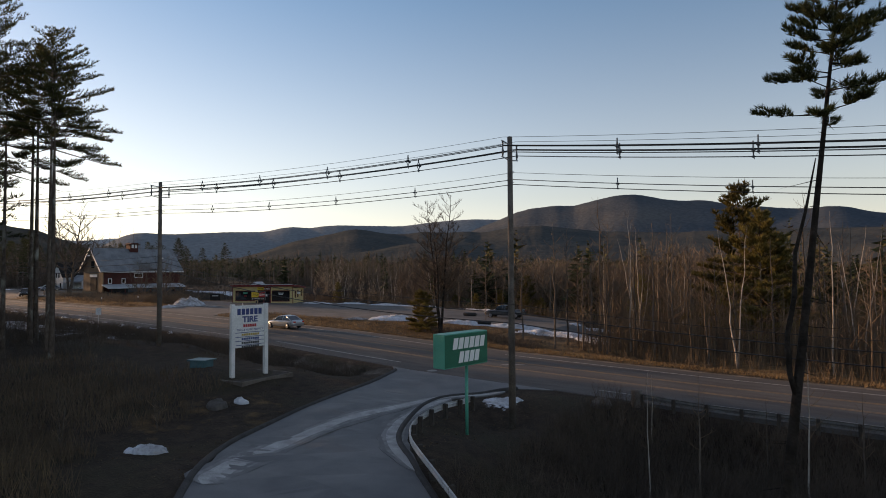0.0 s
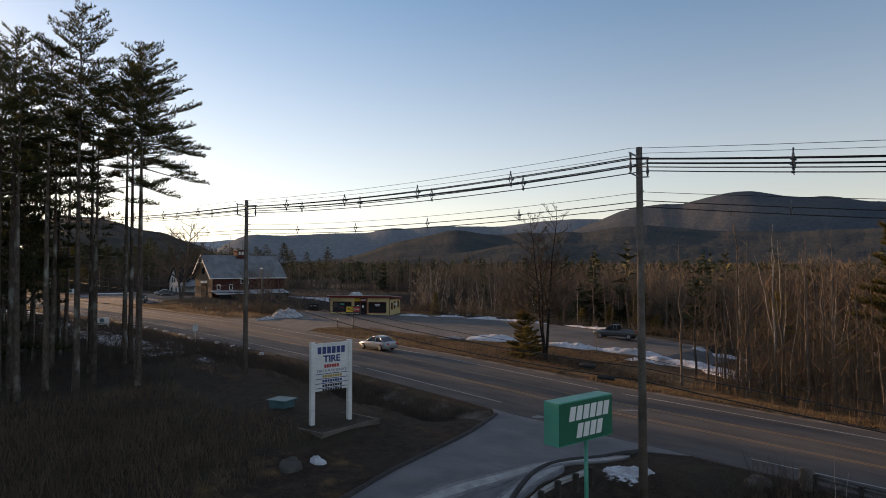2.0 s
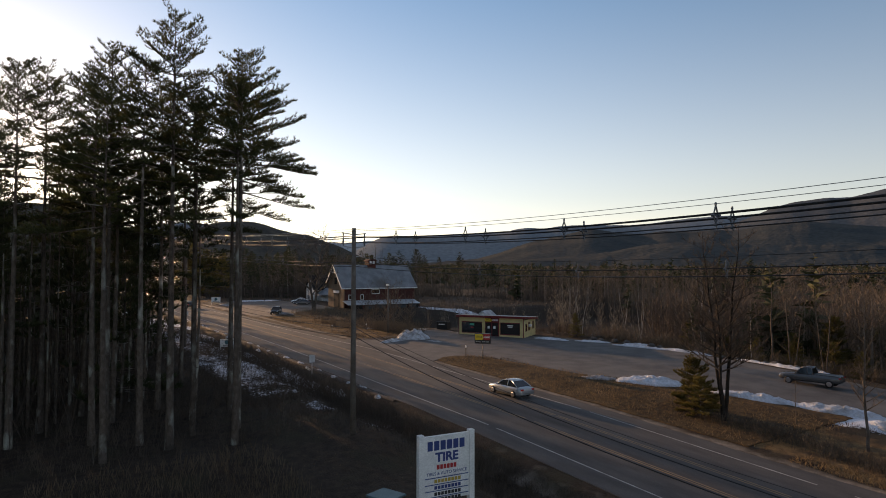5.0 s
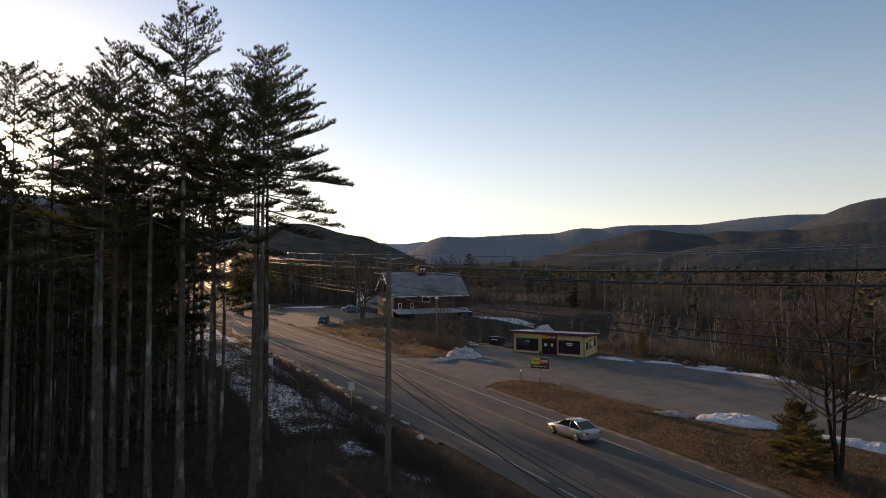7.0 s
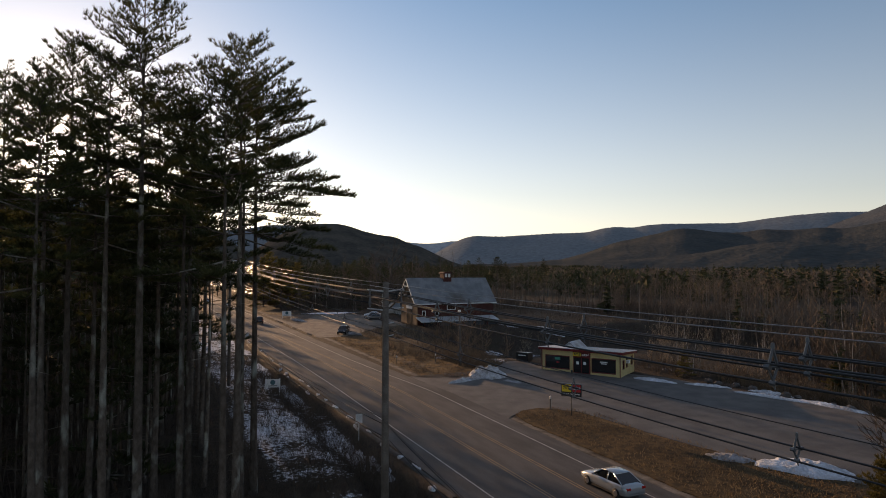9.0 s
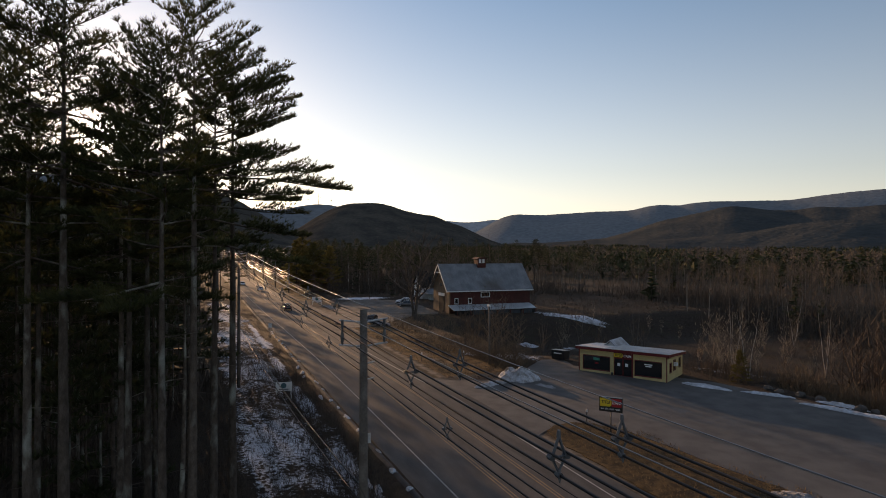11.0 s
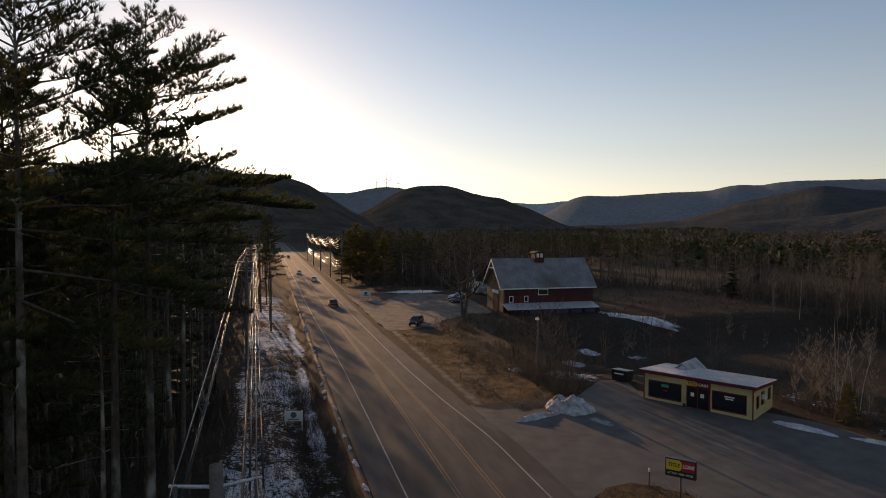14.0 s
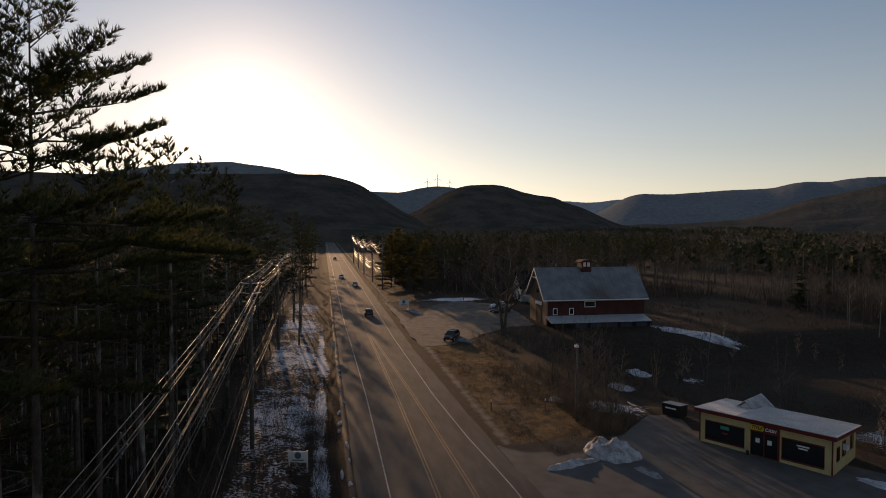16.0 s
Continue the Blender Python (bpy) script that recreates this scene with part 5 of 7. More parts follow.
def span(p, q, first=True):
    (x0, y0, t0), (x1, y1, t1) = p, q
    for sgn in (-1, 1):
        o = 0.8 * sgn
        sag = 0.4
        cable((x0, y0 + o, t0 - 0.15), (x1, y1 + o, t1 - 0.15), sag * 0.75, 0.012, M_BRIGHT_WIRE, label="thin messenger wire above the power cables")
        for dy, dz in ((-0.14, -0.62), (0.14, -0.62), (0.0, -0.98)):
            _, pts = cable((x0, y0 + o + dy, t0 + dz), (x1, y1 + o + dy, t1 + dz), sag, 0.026, M_WIRE)
        k = max(2, int(math.hypot(x1 - x0, y1 - y0) / 6.9 + 0.5))
        for i in range(1, k):
            u = i / k + 0.006 * sgn
            z = (t0 + (t1 - t0) * u) - sag * 4 * u * (1 - u) - 0.7
            tagged(part("cable_spacer", SPACER, None, None, m=pose(x0 + (x1 - x0) * u, y0 + (y1 - y0) * u + o, z)), "diamond-shaped grey spacer on the cables", "spacer", "cable spacers")
    for dy, dz, r in ((0.42, -2.0, 0.012), (0.42, -2.4, 0.022), (0.42, -2.68, 0.022)):
        cable((x0, y0 + dy, t0 + dz), (x1, y1 + dy, t1 + dz), 0.4, r, M_WIRE)
    k = max(2, int(math.hypot(x1 - x0, y1 - y0) / 6.9 + 0.5))
    for i in range(1, k):
        u = i / k + 0.006
        z = (t0 + (t1 - t0) * u) - 0.4 * 4 * u * (1 - u) - 2.45
        tagged(part("cable_spacer", SPACER, None, None, m=pose(x0 + (x1 - x0) * u, y0 + (y1 - y0) * u + 0.42, z) @ Matrix.Diagonal((0.75, 0.75, 0.75, 1))), "small grey spacer on the cables", "spacer", "cable spacers")
    for dy, dz, r in ((-0.2, 0.7, 0.014), (0.2, 0.2, 0.026), (0.2, -0.4, 0.03)):
        cable((x0, y0 + dy, LOW[x0] + dz), (x1, y1 + dy, LOW[x1] + dz), 0.7, r, M_WIRE, "telephone_cable", "thick black communication cable low on the poles")


for p, q in zip(POLES, POLES[1:]):
    span(p, q)
for (x0, y0, t0), (x1, y1, t1) in zip(NORTH_POLES, NORTH_POLES[1:]):
    for dy, dz in ((-0.6, -0.4), (-0.5, -1.1), (-0.7, -1.5), (0.6, -1.9), (0.5, -2.6), (0.7, -3.2), (0.4, -7.4), (0.4, -8.3), (0.3, -9.2), (0.3, -9.6)):
        cable((x0, y0 + dy, t0 + dz), (x1, y1 + dy, t1 + dz), 1.3, 0.05, M_BRIGHT_WIRE, label="sunlit overhead cable along the far verge")


# ---- signs ----
def frame_of(x, y, z, ux, uy):
    """A pose whose local x runs along (ux, uy), local y is up and local z looks out to the reader."""
    k = math.hypot(ux, uy)
    u, w = Vector((ux / k, uy / k, 0)), Vector((0, 0, 1))
    n = u.cross(w)
    return Matrix(((u.x, w.x, n.x, x), (u.y, w.y, n.y, y), (u.z, w.z, n.z, z), (0, 0, 0, 1)))


def strokes(parent, mat, x0, x1, y, h, n, z, slant=0.0, name="letter_block", gap=0.22):
    """A row of plain blocks of a word's size."""
    w = (x1 - x0) / n
    for i in range(n):
        a, b = x0 + i * w, x0 + (i + 1 - gap) * w
        part(name, Shape().prism([(a - slant * h / 2, y - h / 2), (b - slant * h / 2, y - h / 2), (b + slant * h / 2, y + h / 2), (a + slant * h / 2, y + h / 2)], "z", z, z + 0.012), mat, parent)


def store_sign():
    x, y = -18.15, 26.92
    zb = ground_z(x, y)
    s = thing("store_sign", frame_of(x, y, zb, 0.12, 0.993), "green box sign with white block letters on one post", "sign")
    zl = 0.72 - zb
    part("post", Shape().tube([(0.4, -0.5, 0), (0.4, zl + 0.2, 0)], [0.09, 0.09], 12), M_GREEN_CAN, s, "green steel post", smooth=True)
    part("cabinet", Shape().box(-1.7, zl, -0.40, 1.7, zl + 1.71, 0.36), M_GREEN_CAN, s, "pale green metal cabinet", bevel=0.03)
    face = part("sign_face", Shape().box(-1.66, zl + 0.05, 0.36, 1.66, zl + 1.66, 0.385), M_GREEN, s, "dark green sign face")
    strokes(face, M_LETTER_WHITE, -1.05, 1.5, zl + 1.2, 0.56, 6, 0.386, 0.22)
    strokes(face, M_LETTER_WHITE, -0.6, 1.05, zl + 0.5, 0.56, 4, 0.386, 0.22)


store_sign()


def tyre_sign():
    x, y = -34.66, 26.33
    zb = ground_z(x, y)
    s = thing("shop_sign", frame_of(x, y, zb, 0.095, 0.995) @ Matrix.Diagonal((0.985, (3.49 - zb) / 4.95, 1, 1)), "white two-post shop sign with navy and gold lettering", "sign")
    for a in (-1.25, 1.25):
        part("post", Shape().box(a - 0.13, -0.5, -0.13, a + 0.13, 4.95, 0.13), M_WHITE, s, bevel=0.015)
    board = part("board", Shape().box(-1.12, 1.95, -0.08, 1.12, 4.85, 0.08), M_WHITE, s, bevel=0.01)
    strokes(board, M_BLUE_INK, -0.95, 0.95, 4.42, 0.42, 6, 0.081)
    lettering("TIRE", 0.56, M_BLUE_INK, board, pose(0, 3.87, 0.085), bold=0.02, width=1.15)
    strokes(board, M_RED_INK, -0.5, 0.5, 3.45, 0.2, 6, 0.081)
    lettering("TIRES & AUTO SERVICE", 0.2, M_BLUE_INK, board, pose(0, 3.16, 0.085), width=2.0)
    for z in (2.98, 2.68, 2.4, 2.12):
        part("rule", Shape().box(-1.08, z - 0.02, 0.081, 1.08, z + 0.02, 0.09), M_BLUE_INK, board)
    for z, m in ((2.83, M_GOLD_INK), (2.54, M_BLUE_INK), (2.26, M_BLACK_INK), (2.0, M_BLACK_INK)):
        strokes(board, m, -0.62, 0.72, z, 0.15, 8, 0.081)
    bed = thing("planting_bed", pose(-34.7, 26.5, ground_z(-34.5, 26.5) - 0.1, 0, 0, 6), "timber-edged mulch bed under the shop sign", "planting bed")
    part("mulch", Shape().box(-1.3, -2.1, -0.5, 1.5, 2.1, 0.02), M_MULCH, bed)
    for a in ((-1.45, -2.25, -1.3, 2.25), (1.5, -2.25, 1.65, 2.25), (-1.3, -2.25, 1.5, -2.1), (-1.3, 2.1, 1.5, 2.25)):
        part("edging", Shape().box(a[0], a[1], -0.5, a[2], a[3], 0.07), M_POLE, bed, "weathered timber edging", bevel=0.02)


tyre_sign()


def loan_sign():
    x, y = -74.2, 57.9
    zb = ground_z(x, y)
    s = thing("roadside_sign", frame_of(x, y, zb - 0.75, 0.75, 0.66), "small lit-box sign on a slim pole, yellow and red", "sign")
    part("pole", Shape().tube([(0, -0.3, 0), (0, 2.9, 0)], [0.07, 0.06], 10), M_BLACK_FACE, s, smooth=True)
    part("cabinet", Shape().box(-1.0, 2.75, -0.18, 1.0, 4.0, 0.16), M_BLACK_FACE, s, bevel=0.02)
    y_face = part("sign_face", Shape().prism([(-0.93, 3.2), (-0.05, 3.2), (0.08, 3.35), (0.08, 3.78), (-0.05, 3.92), (-0.93, 3.92)], "z", 0.16, 0.175), M_YELLOW_FACE, s, "yellow sign face")
    r_face = part("sign_face", Shape().box(0.1, 3.2, 0.16, 0.94, 3.92, 0.172), M_RED_FACE, s, "red sign face")
    lettering("TITLE", 0.36, M_BLACK_INK, y_face, pose(-0.43, 3.56, 0.178), shear=0.2, width=0.78, bold=0.01)
    lettering("LOANS", 0.34, M_LETTER_WHITE, r_face, pose(0.52, 3.56, 0.178), shear=0.2, width=0.76, bold=0.01)
    b_face = part("sign_face", Shape().box(-0.93, 2.82, 0.16, 0.94, 3.17, 0.17), M_BLACK_FACE, s, "black sign face")
    lettering("ANY YEAR - MAKE - MODEL", 0.19, M_LETTER_WHITE, b_face, pose(0, 2.99, 0.175), width=1.7)


loan_sign()


# ---- loan office ----
def loan_office():
    L, D = 11.2, 6.3
    b = thing("loan_office", pose(-97.45, 70.35, -0.14, 0, 0, 31.5), "low cream office with maroon trim and big dark windows", "building")
    # local x along the front, y to the back, z up
    zt, zk = 3.05, 2.75
    opens = [(0.5, 4.15, 0.45, 2.35), (4.65, 6.95, 0.05, 2.35), (7.25, 10.6, 0.35, 2.35)]
    x = 0.0
    for a, c, z0, z1 in opens:
        part("wall", Shape().box(x, 0, 0, a, 0.22, zt), M_CREAM, b)
        part("wall", Shape().box(a, 0, 0, c, 0.22, z0), M_CREAM, b)
        part("wall", Shape().box(a, 0, z1, c, 0.22, zt), M_CREAM, b)
        x = c
    part("wall", Shape().box(x, 0, 0, L, 0.22, zt), M_CREAM, b)
    part("wall", Shape().box(0, 0.22, 0, 0.2, D, zk), M_CREAM, b)
    wins = [(1.0, 1.7, 1.0, 2.1), (2.5, 3.3, 1.1, 2.3), (4.7, 5.5, 1.2, 2.3)]
    y = 0.22
    for a, c, z0, z1 in wins:
        part("wall", Shape().box(L - 0.2, y, 0, L, a, zk), M_CREAM, b)
        part("wall", Shape().box(L - 0.2, a, 0, L, c, z0), M_CREAM, b)
        part("wall", Shape().box(L - 0.2, a, z1, L, c, zk), M_CREAM, b)
        y = c
    part("wall", Shape().box(L - 0.2, y, 0, L, D, zk), M_CREAM, b)
    part("wall", Shape().box(0.2, D - 0.2, 0, L - 0.2, D, zk), M_CREAM, b)
    part("foundation", Shape().box(0.02, 0.02, -3.0, L - 0.02, D - 0.02, -0.003), M_SALT_MID, b, "grey concrete foundation")
    part("floor", Shape().box(0.2, 0.22, 0.0, L - 0.2, D - 0.2, 0.08), M_DARK, b)
    for i, (a, c, z0, z1) in enumerate(opens):
        w = part("door" if i == 1 else "window", Shape().box(a, 0.10, z0, c, 0.13, z1), M_GLASS, b, "dark plate glass")
        n = 2 if i == 1 else 1
        fr = Shape()
        for k in range(n + 1):
            q = a + (c - a) * k / n
            fr.box(q - 0.05, 0.03, z0, q + 0.05, 0.17, z1)
        fr.box(a, 0.035, z0, c, 0.165, z0 + 0.12)
        fr.box(a, 0.035, z1 - 0.12, c, 0.165, z1)
        part("frame", fr, M_MAROON, w, "maroon painted frame")
        if i != 1:
            mid = (a + c) / 2
            if i == 0:
                part("poster", Shape().box(mid - 0.4, 0.075, z1 - 0.62, mid + 0.4, 0.1, z1 - 0.3), M_GREEN_CAN, w, "green window notice")
                part("poster", Shape().box(mid - 0.2, 0.075, z1 - 1.05, mid + 0.25, 0.1, z1 - 0.9), M_RED_FACE, w, "red window notice")
            else:
                for dz, half in ((0.42, 0.5), (0.64, 0.38)):
                    part("text_bar", Shape().box(mid - half, 0.085, z1 - dz - 0.12, mid + half, 0.1, z1 - dz), M_LETTER_WHITE, w, "white window lettering")
        else:
            for q in (a + 0.6, a + 1.6):
                part("notice", Shape().box(q - 0.18, 0.075, 1.3, q + 0.18, 0.1, 1.7), M_LETTER_WHITE, w, "white paper notice")
    for a, c, z0, z1 in wins:
        w = part("window", Shape().box(L - 0.12, a, z0, L - 0.09, c, z1), M_GLASS, b, "dark window glass")
        fr = Shape()
        fr.box(L - 0.15, a - 0.07, z0 - 0.07, L + 0.03, a, z1 + 0.07).box(L - 0.15, c, z0 - 0.07, L + 0.03, c + 0.07, z1 + 0.07).box(L - 0.15, a, z0 - 0.07, L + 0.03, c, z0).box(L - 0.15, a, z1, L + 0.03, c, z1 + 0.07)
        part("frame", fr, M_MAROON, w)
    part("air_conditioner", Shape().box(L - 0.1, 2.58, 1.62, L + 0.35, 3.22, 2.0), M_WHITE, b, "white window air conditioner", bevel=0.02)
    # fascia and roof, falling to the back
    part("fascia", Shape().box(-0.35, -0.4, 3.05, L + 0.35, -0.28, 3.38), M_MAROON, b, "maroon fascia board")
    for xa in (-0.35, L + 0.27):
        part("fascia", Shape().prism([(-0.28, 3.05), (D + 0.25, 2.62), (D + 0.25, 2.92), (-0.28, 3.38)], "x", xa, xa + 0.08), M_MAROON, b, "maroon fascia board")
    part("soffit", Shape().prism([(-0.28, 3.05), (D + 0.2, 2.63), (D + 0.2, 2.70), (-0.28, 3.12)], "x", -0.27, L + 0.27), M_MAROON, b)
    roof = part("roof", Shape().prism([(-0.40, 3.385), (D + 0.25, 2.925), (D + 0.25, 2.98), (-0.40, 3.44)], "x", -0.37, L + 0.37), M_ROOF_WHITE, b, "pale flat roof dusted with snow")
    ribs = 26
    for k in range(ribs):
        q = 3.6 + (L - 3.6) * k / (ribs - 1)
        part("roof_seam", Shape().prism([(-0.35, 3.437), (D + 0.2, 2.98), (D + 0.2, 3.02), (-0.35, 3.477)], "x", q - 0.02, q + 0.02), M_ROOF_WHITE, roof)
    gable = part("roof_gable", Shape().prism([(1.5, 2.7), (3.7, 2.7), (2.6, 3.6)], "y", 3.9, D + 1.3), M_WHITE, b, "small gabled roof at the back")
    part("gable_roof", Shape().prism([(1.25, 2.6), (2.6, 3.74), (3.95, 2.6), (3.95, 2.7), (2.6, 3.86), (1.25, 2.7)], "y", 3.7, D + 1.5), M_SNOW, gable, "snow-covered little gable roof")
    # corner trims and the sign over the door
    for xa in (-0.03, L - 0.09):
        part("corner_trim", Shape().box(xa, -0.03, 0, xa + 0.12, -0.003, 3.05), M_MAROON, b)
    for xa in (4.5, 6.98):
        part("pilaster", Shape().box(xa, -0.12, 0, xa + 0.14, -0.003, 3.05), M_CREAM if xa < 5 else M_MAROON, b)
    sg = part("door_sign", Shape().box(4.66, -0.15, 2.36, 6.95, -0.06, 3.0), M_MAROON, b, "maroon sign board over the door")
    lettering("TITLE", 0.42, M_BLACK_INK, part("badge", Shape().prism([(4.68, 2.45), (5.75, 2.45), (5.85, 2.58), (5.85, 2.8), (5.75, 2.93), (4.68, 2.93)], "y", -0.165, -0.151), M_YELLOW_FACE, sg, "yellow badge"), pose(5.25, -0.172, 2.69, 90, 0, 0), shear=0.2, width=0.95, bold=0.01)
    lettering("CASH", 0.40, M_LETTER_WHITE, sg, pose(6.4, -0.158, 2.66, 90, 0, 0), shear=0.2, width=0.95, bold=0.01)
    part("bollard", Shape().tube([(4.55, -0.3, 0), (4.55, -0.3, 0.5)], [0.14, 0.14], 10), M_BLACK_FACE, b)
    part("walkway", Shape().box(-0.2, -0.9, -0.3, 4.6, -0.13, 0.12), M_SALT_MID, b, "pale concrete walk")


loan_office()


# ---- barn and farmhouse ----
def barn():
    # local x to the north along the ridge, y to the west (back), z up
    L, W = 21.2, 10.2
    b = thing("barn", pose(-164.0, 79.5, 0.6, 0, 0, 90), "old red barn with grey tin roof and cupola", "building")
    ze, zr_ = 6.0, 11.35
    # local: x along +y world, y along -x world
    part("wall", Shape().box(0.3, 0.0, -3.2, L, 0.3, ze), M_BARN, b, "red boarded long wall")
    part("wall", Shape().box(0.3, W - 0.3, -3.2, L, W, ze), M_BARN, b)
    part("wall", Shape().prism([(0, -3.2), (W, -3.2), (W, ze), (W / 2, zr_ - 0.2), (0, ze)], "x", L, L + 0.3), M_BARN, b)
    part("gable_wall", Shape().prism([(0, -3.2), (W, -3.2), (W, ze), (W / 2, zr_ - 0.2), (0, ze)], "x", 0, 0.3), M_GABLE, b, "brown shingled gable wall")
    board = 0
    while board * 0.9 < L - 0.5:
        part("batten", Shape().box(0.4 + board * 0.9, -0.03, 0.4, 0.46 + board * 0.9, -0.003, ze - 0.1), M_BARN, b)
        board += 1
    k = (zr_ - ze) / (W / 2)
    for sgn in (0, 1):
        a, c = (-0.7, W / 2) if sgn == 0 else (W + 0.7, W / 2)
        za = ze - 0.7 * k
        slope = part("roof", Shape().prism([(a, za), (c, zr_), (c, zr_ + 0.18), (a, za + 0.18)], "x", -0.9, L + 0.9), M_TIN, b, "weathered grey tin roof slope")
        for i in range(28):
            q = -0.8 + i * (L + 1.6) / 27
            part("roof_seam", Shape().prism([(a, za + 0.182), (c, zr_ + 0.182), (c, zr_ + 0.23), (a, za + 0.23)], "x", q - 0.025, q + 0.025), M_TIN, slope)
        part("barge_board", Shape().prism([(a, za - 0.25), (c, zr_ - 0.25), (c, zr_ + 0.2), (a, za + 0.2)], "x", -0.98, -0.905), M_WHITE, b, "pale barge board")
    part("eave_board", Shape().box(-0.9, -0.78, ze - 0.95, L + 0.9, -0.70, ze - 0.72), M_WHITE, b)
    cup = part("cupola", Shape().box(9.2, W / 2 - 1.1, zr_ - 0.8, 11.4, W / 2 + 1.1, zr_ + 1.35), M_BARN, b, "red wooden cupola")
    part("cupola_roof", Shape().prism([(8.75, zr_ + 1.35), (11.85, zr_ + 1.35), (11.0, zr_ + 1.75), (9.6, zr_ + 1.75)], "y", W / 2 - 1.5, W / 2 + 1.5), M_BARN, cup)
    for q in (9.55, 10.45):
        part("louvre", Shape().box(q, W / 2 - 1.14, zr_ + 0.35, q + 0.6, W / 2 - 1.103, zr_ + 1.25), M_WHITE, cup, "pale louvre")
    for x, z, w, h in ((1.5, 2.3, 0.7, 1.1), (5.0, 2.3, 0.7, 1.1), (8.3, 3.75, 2.1, 1.0)):
        wi = part("window", Shape().box(x, -0.06, z, x + w, -0.03, z + h), M_GLASS, b)
        part("frame", Shape().box(x - 0.14, -0.09, z - 0.14, x, -0.003, z + h + 0.14).box(x + w, -0.09, z - 0.14, x + w + 0.14, -0.003, z + h + 0.14).box(x, -0.09, z - 0.14, x + w, -0.003, z).box(x, -0.09, z + h, x + w, -0.003, z + h + 0.14), M_WHITE, wi, "white window frame")
    part("barn_door", Shape().box(-0.10, 3.0, -0.2, -0.02, 6.2, 3.9), M_DARK, b, "tall dark barn door")
    part("door_header", Shape().box(-0.14, 2.7, 3.9, -0.02, 6.5, 4.6), M_WHITE, b, "white door header")
    part("loft_window", Shape().box(-0.1, 4.3, 6.3, -0.02, 5.9, 8.0), M_GLASS, b)
    part("gable_brace", Shape().box(-0.8, W / 2 - 1.6, zr_ - 2.0, -0.62, W / 2 + 1.6, zr_ - 1.75), M_WHITE, b)
    # lean-to along the lower side
    part("lean_to_roof", Shape().prism([(-0.03, 1.85), (-3.5, 0.95), (-3.5, 1.08), (-0.03, 2.0)], "x", -0.3, L + 0.1), M_TIN_PALE, b, "pale tin lean-to roof")
    for i in range(7):
        q = 0.6 + i * (L - 0.6) / 6
        part("lean_to_post", Shape().box(q, -3.4, -3.4, q + 0.2, -3.2, 0.96), M_BARN, b)
    part("lean_to_wall", Shape().box(0.4, -3.0, -3.4, L, -2.8, 1.05), M_DARK, b, "dark garage fronts under the lean-to")
    for i in range(5):
        q = 5.0 + i * 3.2
        part("garage_door", Shape().box(q, -3.06, -1.5, q + 2.6, -3.003, 0.8), M_DARKDOOR, b, "dark garage door")


barn()


def farmhouse():
    h = thing("farmhouse", pose(-203.0, 86.8, 0.2, 0, 0, 90), "small white clapboard farmhouse with steep roof", "building")
    L, W, ze, zr_ = 8.0, 7.0, 4.6, 8.6
    part("wall", Shape().prism([(0, -0.5), (W, -0.5), (W, ze), (W / 2, zr_), (0, ze)], "x", 0, L), M_WHITE, h, "white clapboard walls")
    for a, c in ((-0.5, W / 2), (W + 0.5, W / 2)):
        za = ze - 0.5 * (zr_ - ze) / (W / 2)
        part("roof", Shape().prism([(a, za), (c, zr_), (c, zr_ + 0.18), (a, za + 0.18)], "x", -0.5, L + 0.5), M_DARK, h, "dark shingle roof")
    for y, z in ((1.2, 0.9), (4.8, 0.9), (2.2, 4.0), (3.9, 4.0)):
        wi = part("window", Shape().box(-0.06, y, z, -0.02, y + 0.85, z + 1.5), M_GLASS, h)
        part("frame", Shape().box(-0.09, y - 0.1, z - 0.1, -0.003, y, z + 1.6).box(-0.09, y + 0.85, z - 0.1, -0.003, y + 0.95, z + 1.6), M_WHITE, wi)
    ell = part("ell", Shape().box(1.5, -8.5, -0.5, 6.5, 0, 2.9), M_WHITE, h, "low white ell")
    part("ell_roof", Shape().prism([(1.0, 2.7), (4.0, 4.6), (7.0, 2.7), (7.0, 2.9), (4.0, 4.8), (1.0, 2.9)], "y", -8.8, 0), M_TIN, ell)
    part("porch_roof", Shape().prism([(-8.5, 2.6), (-1, 2.6), (-1, 2.8), (-8.5, 2.8)], "x", -1.0, 1.5), M_TIN, ell)


farmhouse()


# ---- vehicles ----
def loft(secs):
    """A skin over cross-sections of equal count, closed at both ends."""
    s, n = Shape(), len(secs[0])
    for q in secs:
        s.v += q
    for i in range(len(secs) - 1):
        for k in range(n):
            a, b = i * n + k, i * n + (k + 1) % n
            s.f.append((a, b, b + n, a + n))
    s.f += [tuple(range(n))[::-1], tuple((len(secs) - 1) * n + k for k in range(n))]
    return s


BODIES = {"sedan": [(-2.42, .46, .80, .66), (-2.36, .33, .92, .80), (-1.9, .26, .97, .88), (-0.9, .22, .96, .91), (0.6, .22, .94, .91), (1.15, .22, .91, .90), (1.8, .25, .82, .87), (2.25, .30, .70, .78), (2.40, .40, .58, .66)],
          "suv": [(-2.32, .56, 1.0, .74), (-2.26, .42, 1.08, .86), (-1.8, .36, 1.10, .91), (-0.9, .32, 1.09, .93), (0.6, .32, 1.07, .93), (1.2, .32, 1.05, .92), (1.8, .36, .99, .89), (2.2, .42, .88, .82), (2.32, .5, .74, .72)],
          "pickup": [(-2.85, .60, 1.14, .92), (-2.82, .50, 1.16, .96), (-1.8, .44, 1.17, .97), (-0.3, .42, 1.17, .97), (0.9, .42, 1.15, .97), (1.5, .42, 1.13, .96), (2.3, .45, 1.07, .94), (2.75, .48, 0.97, .9), (2.85, .56, .85, .82)]}
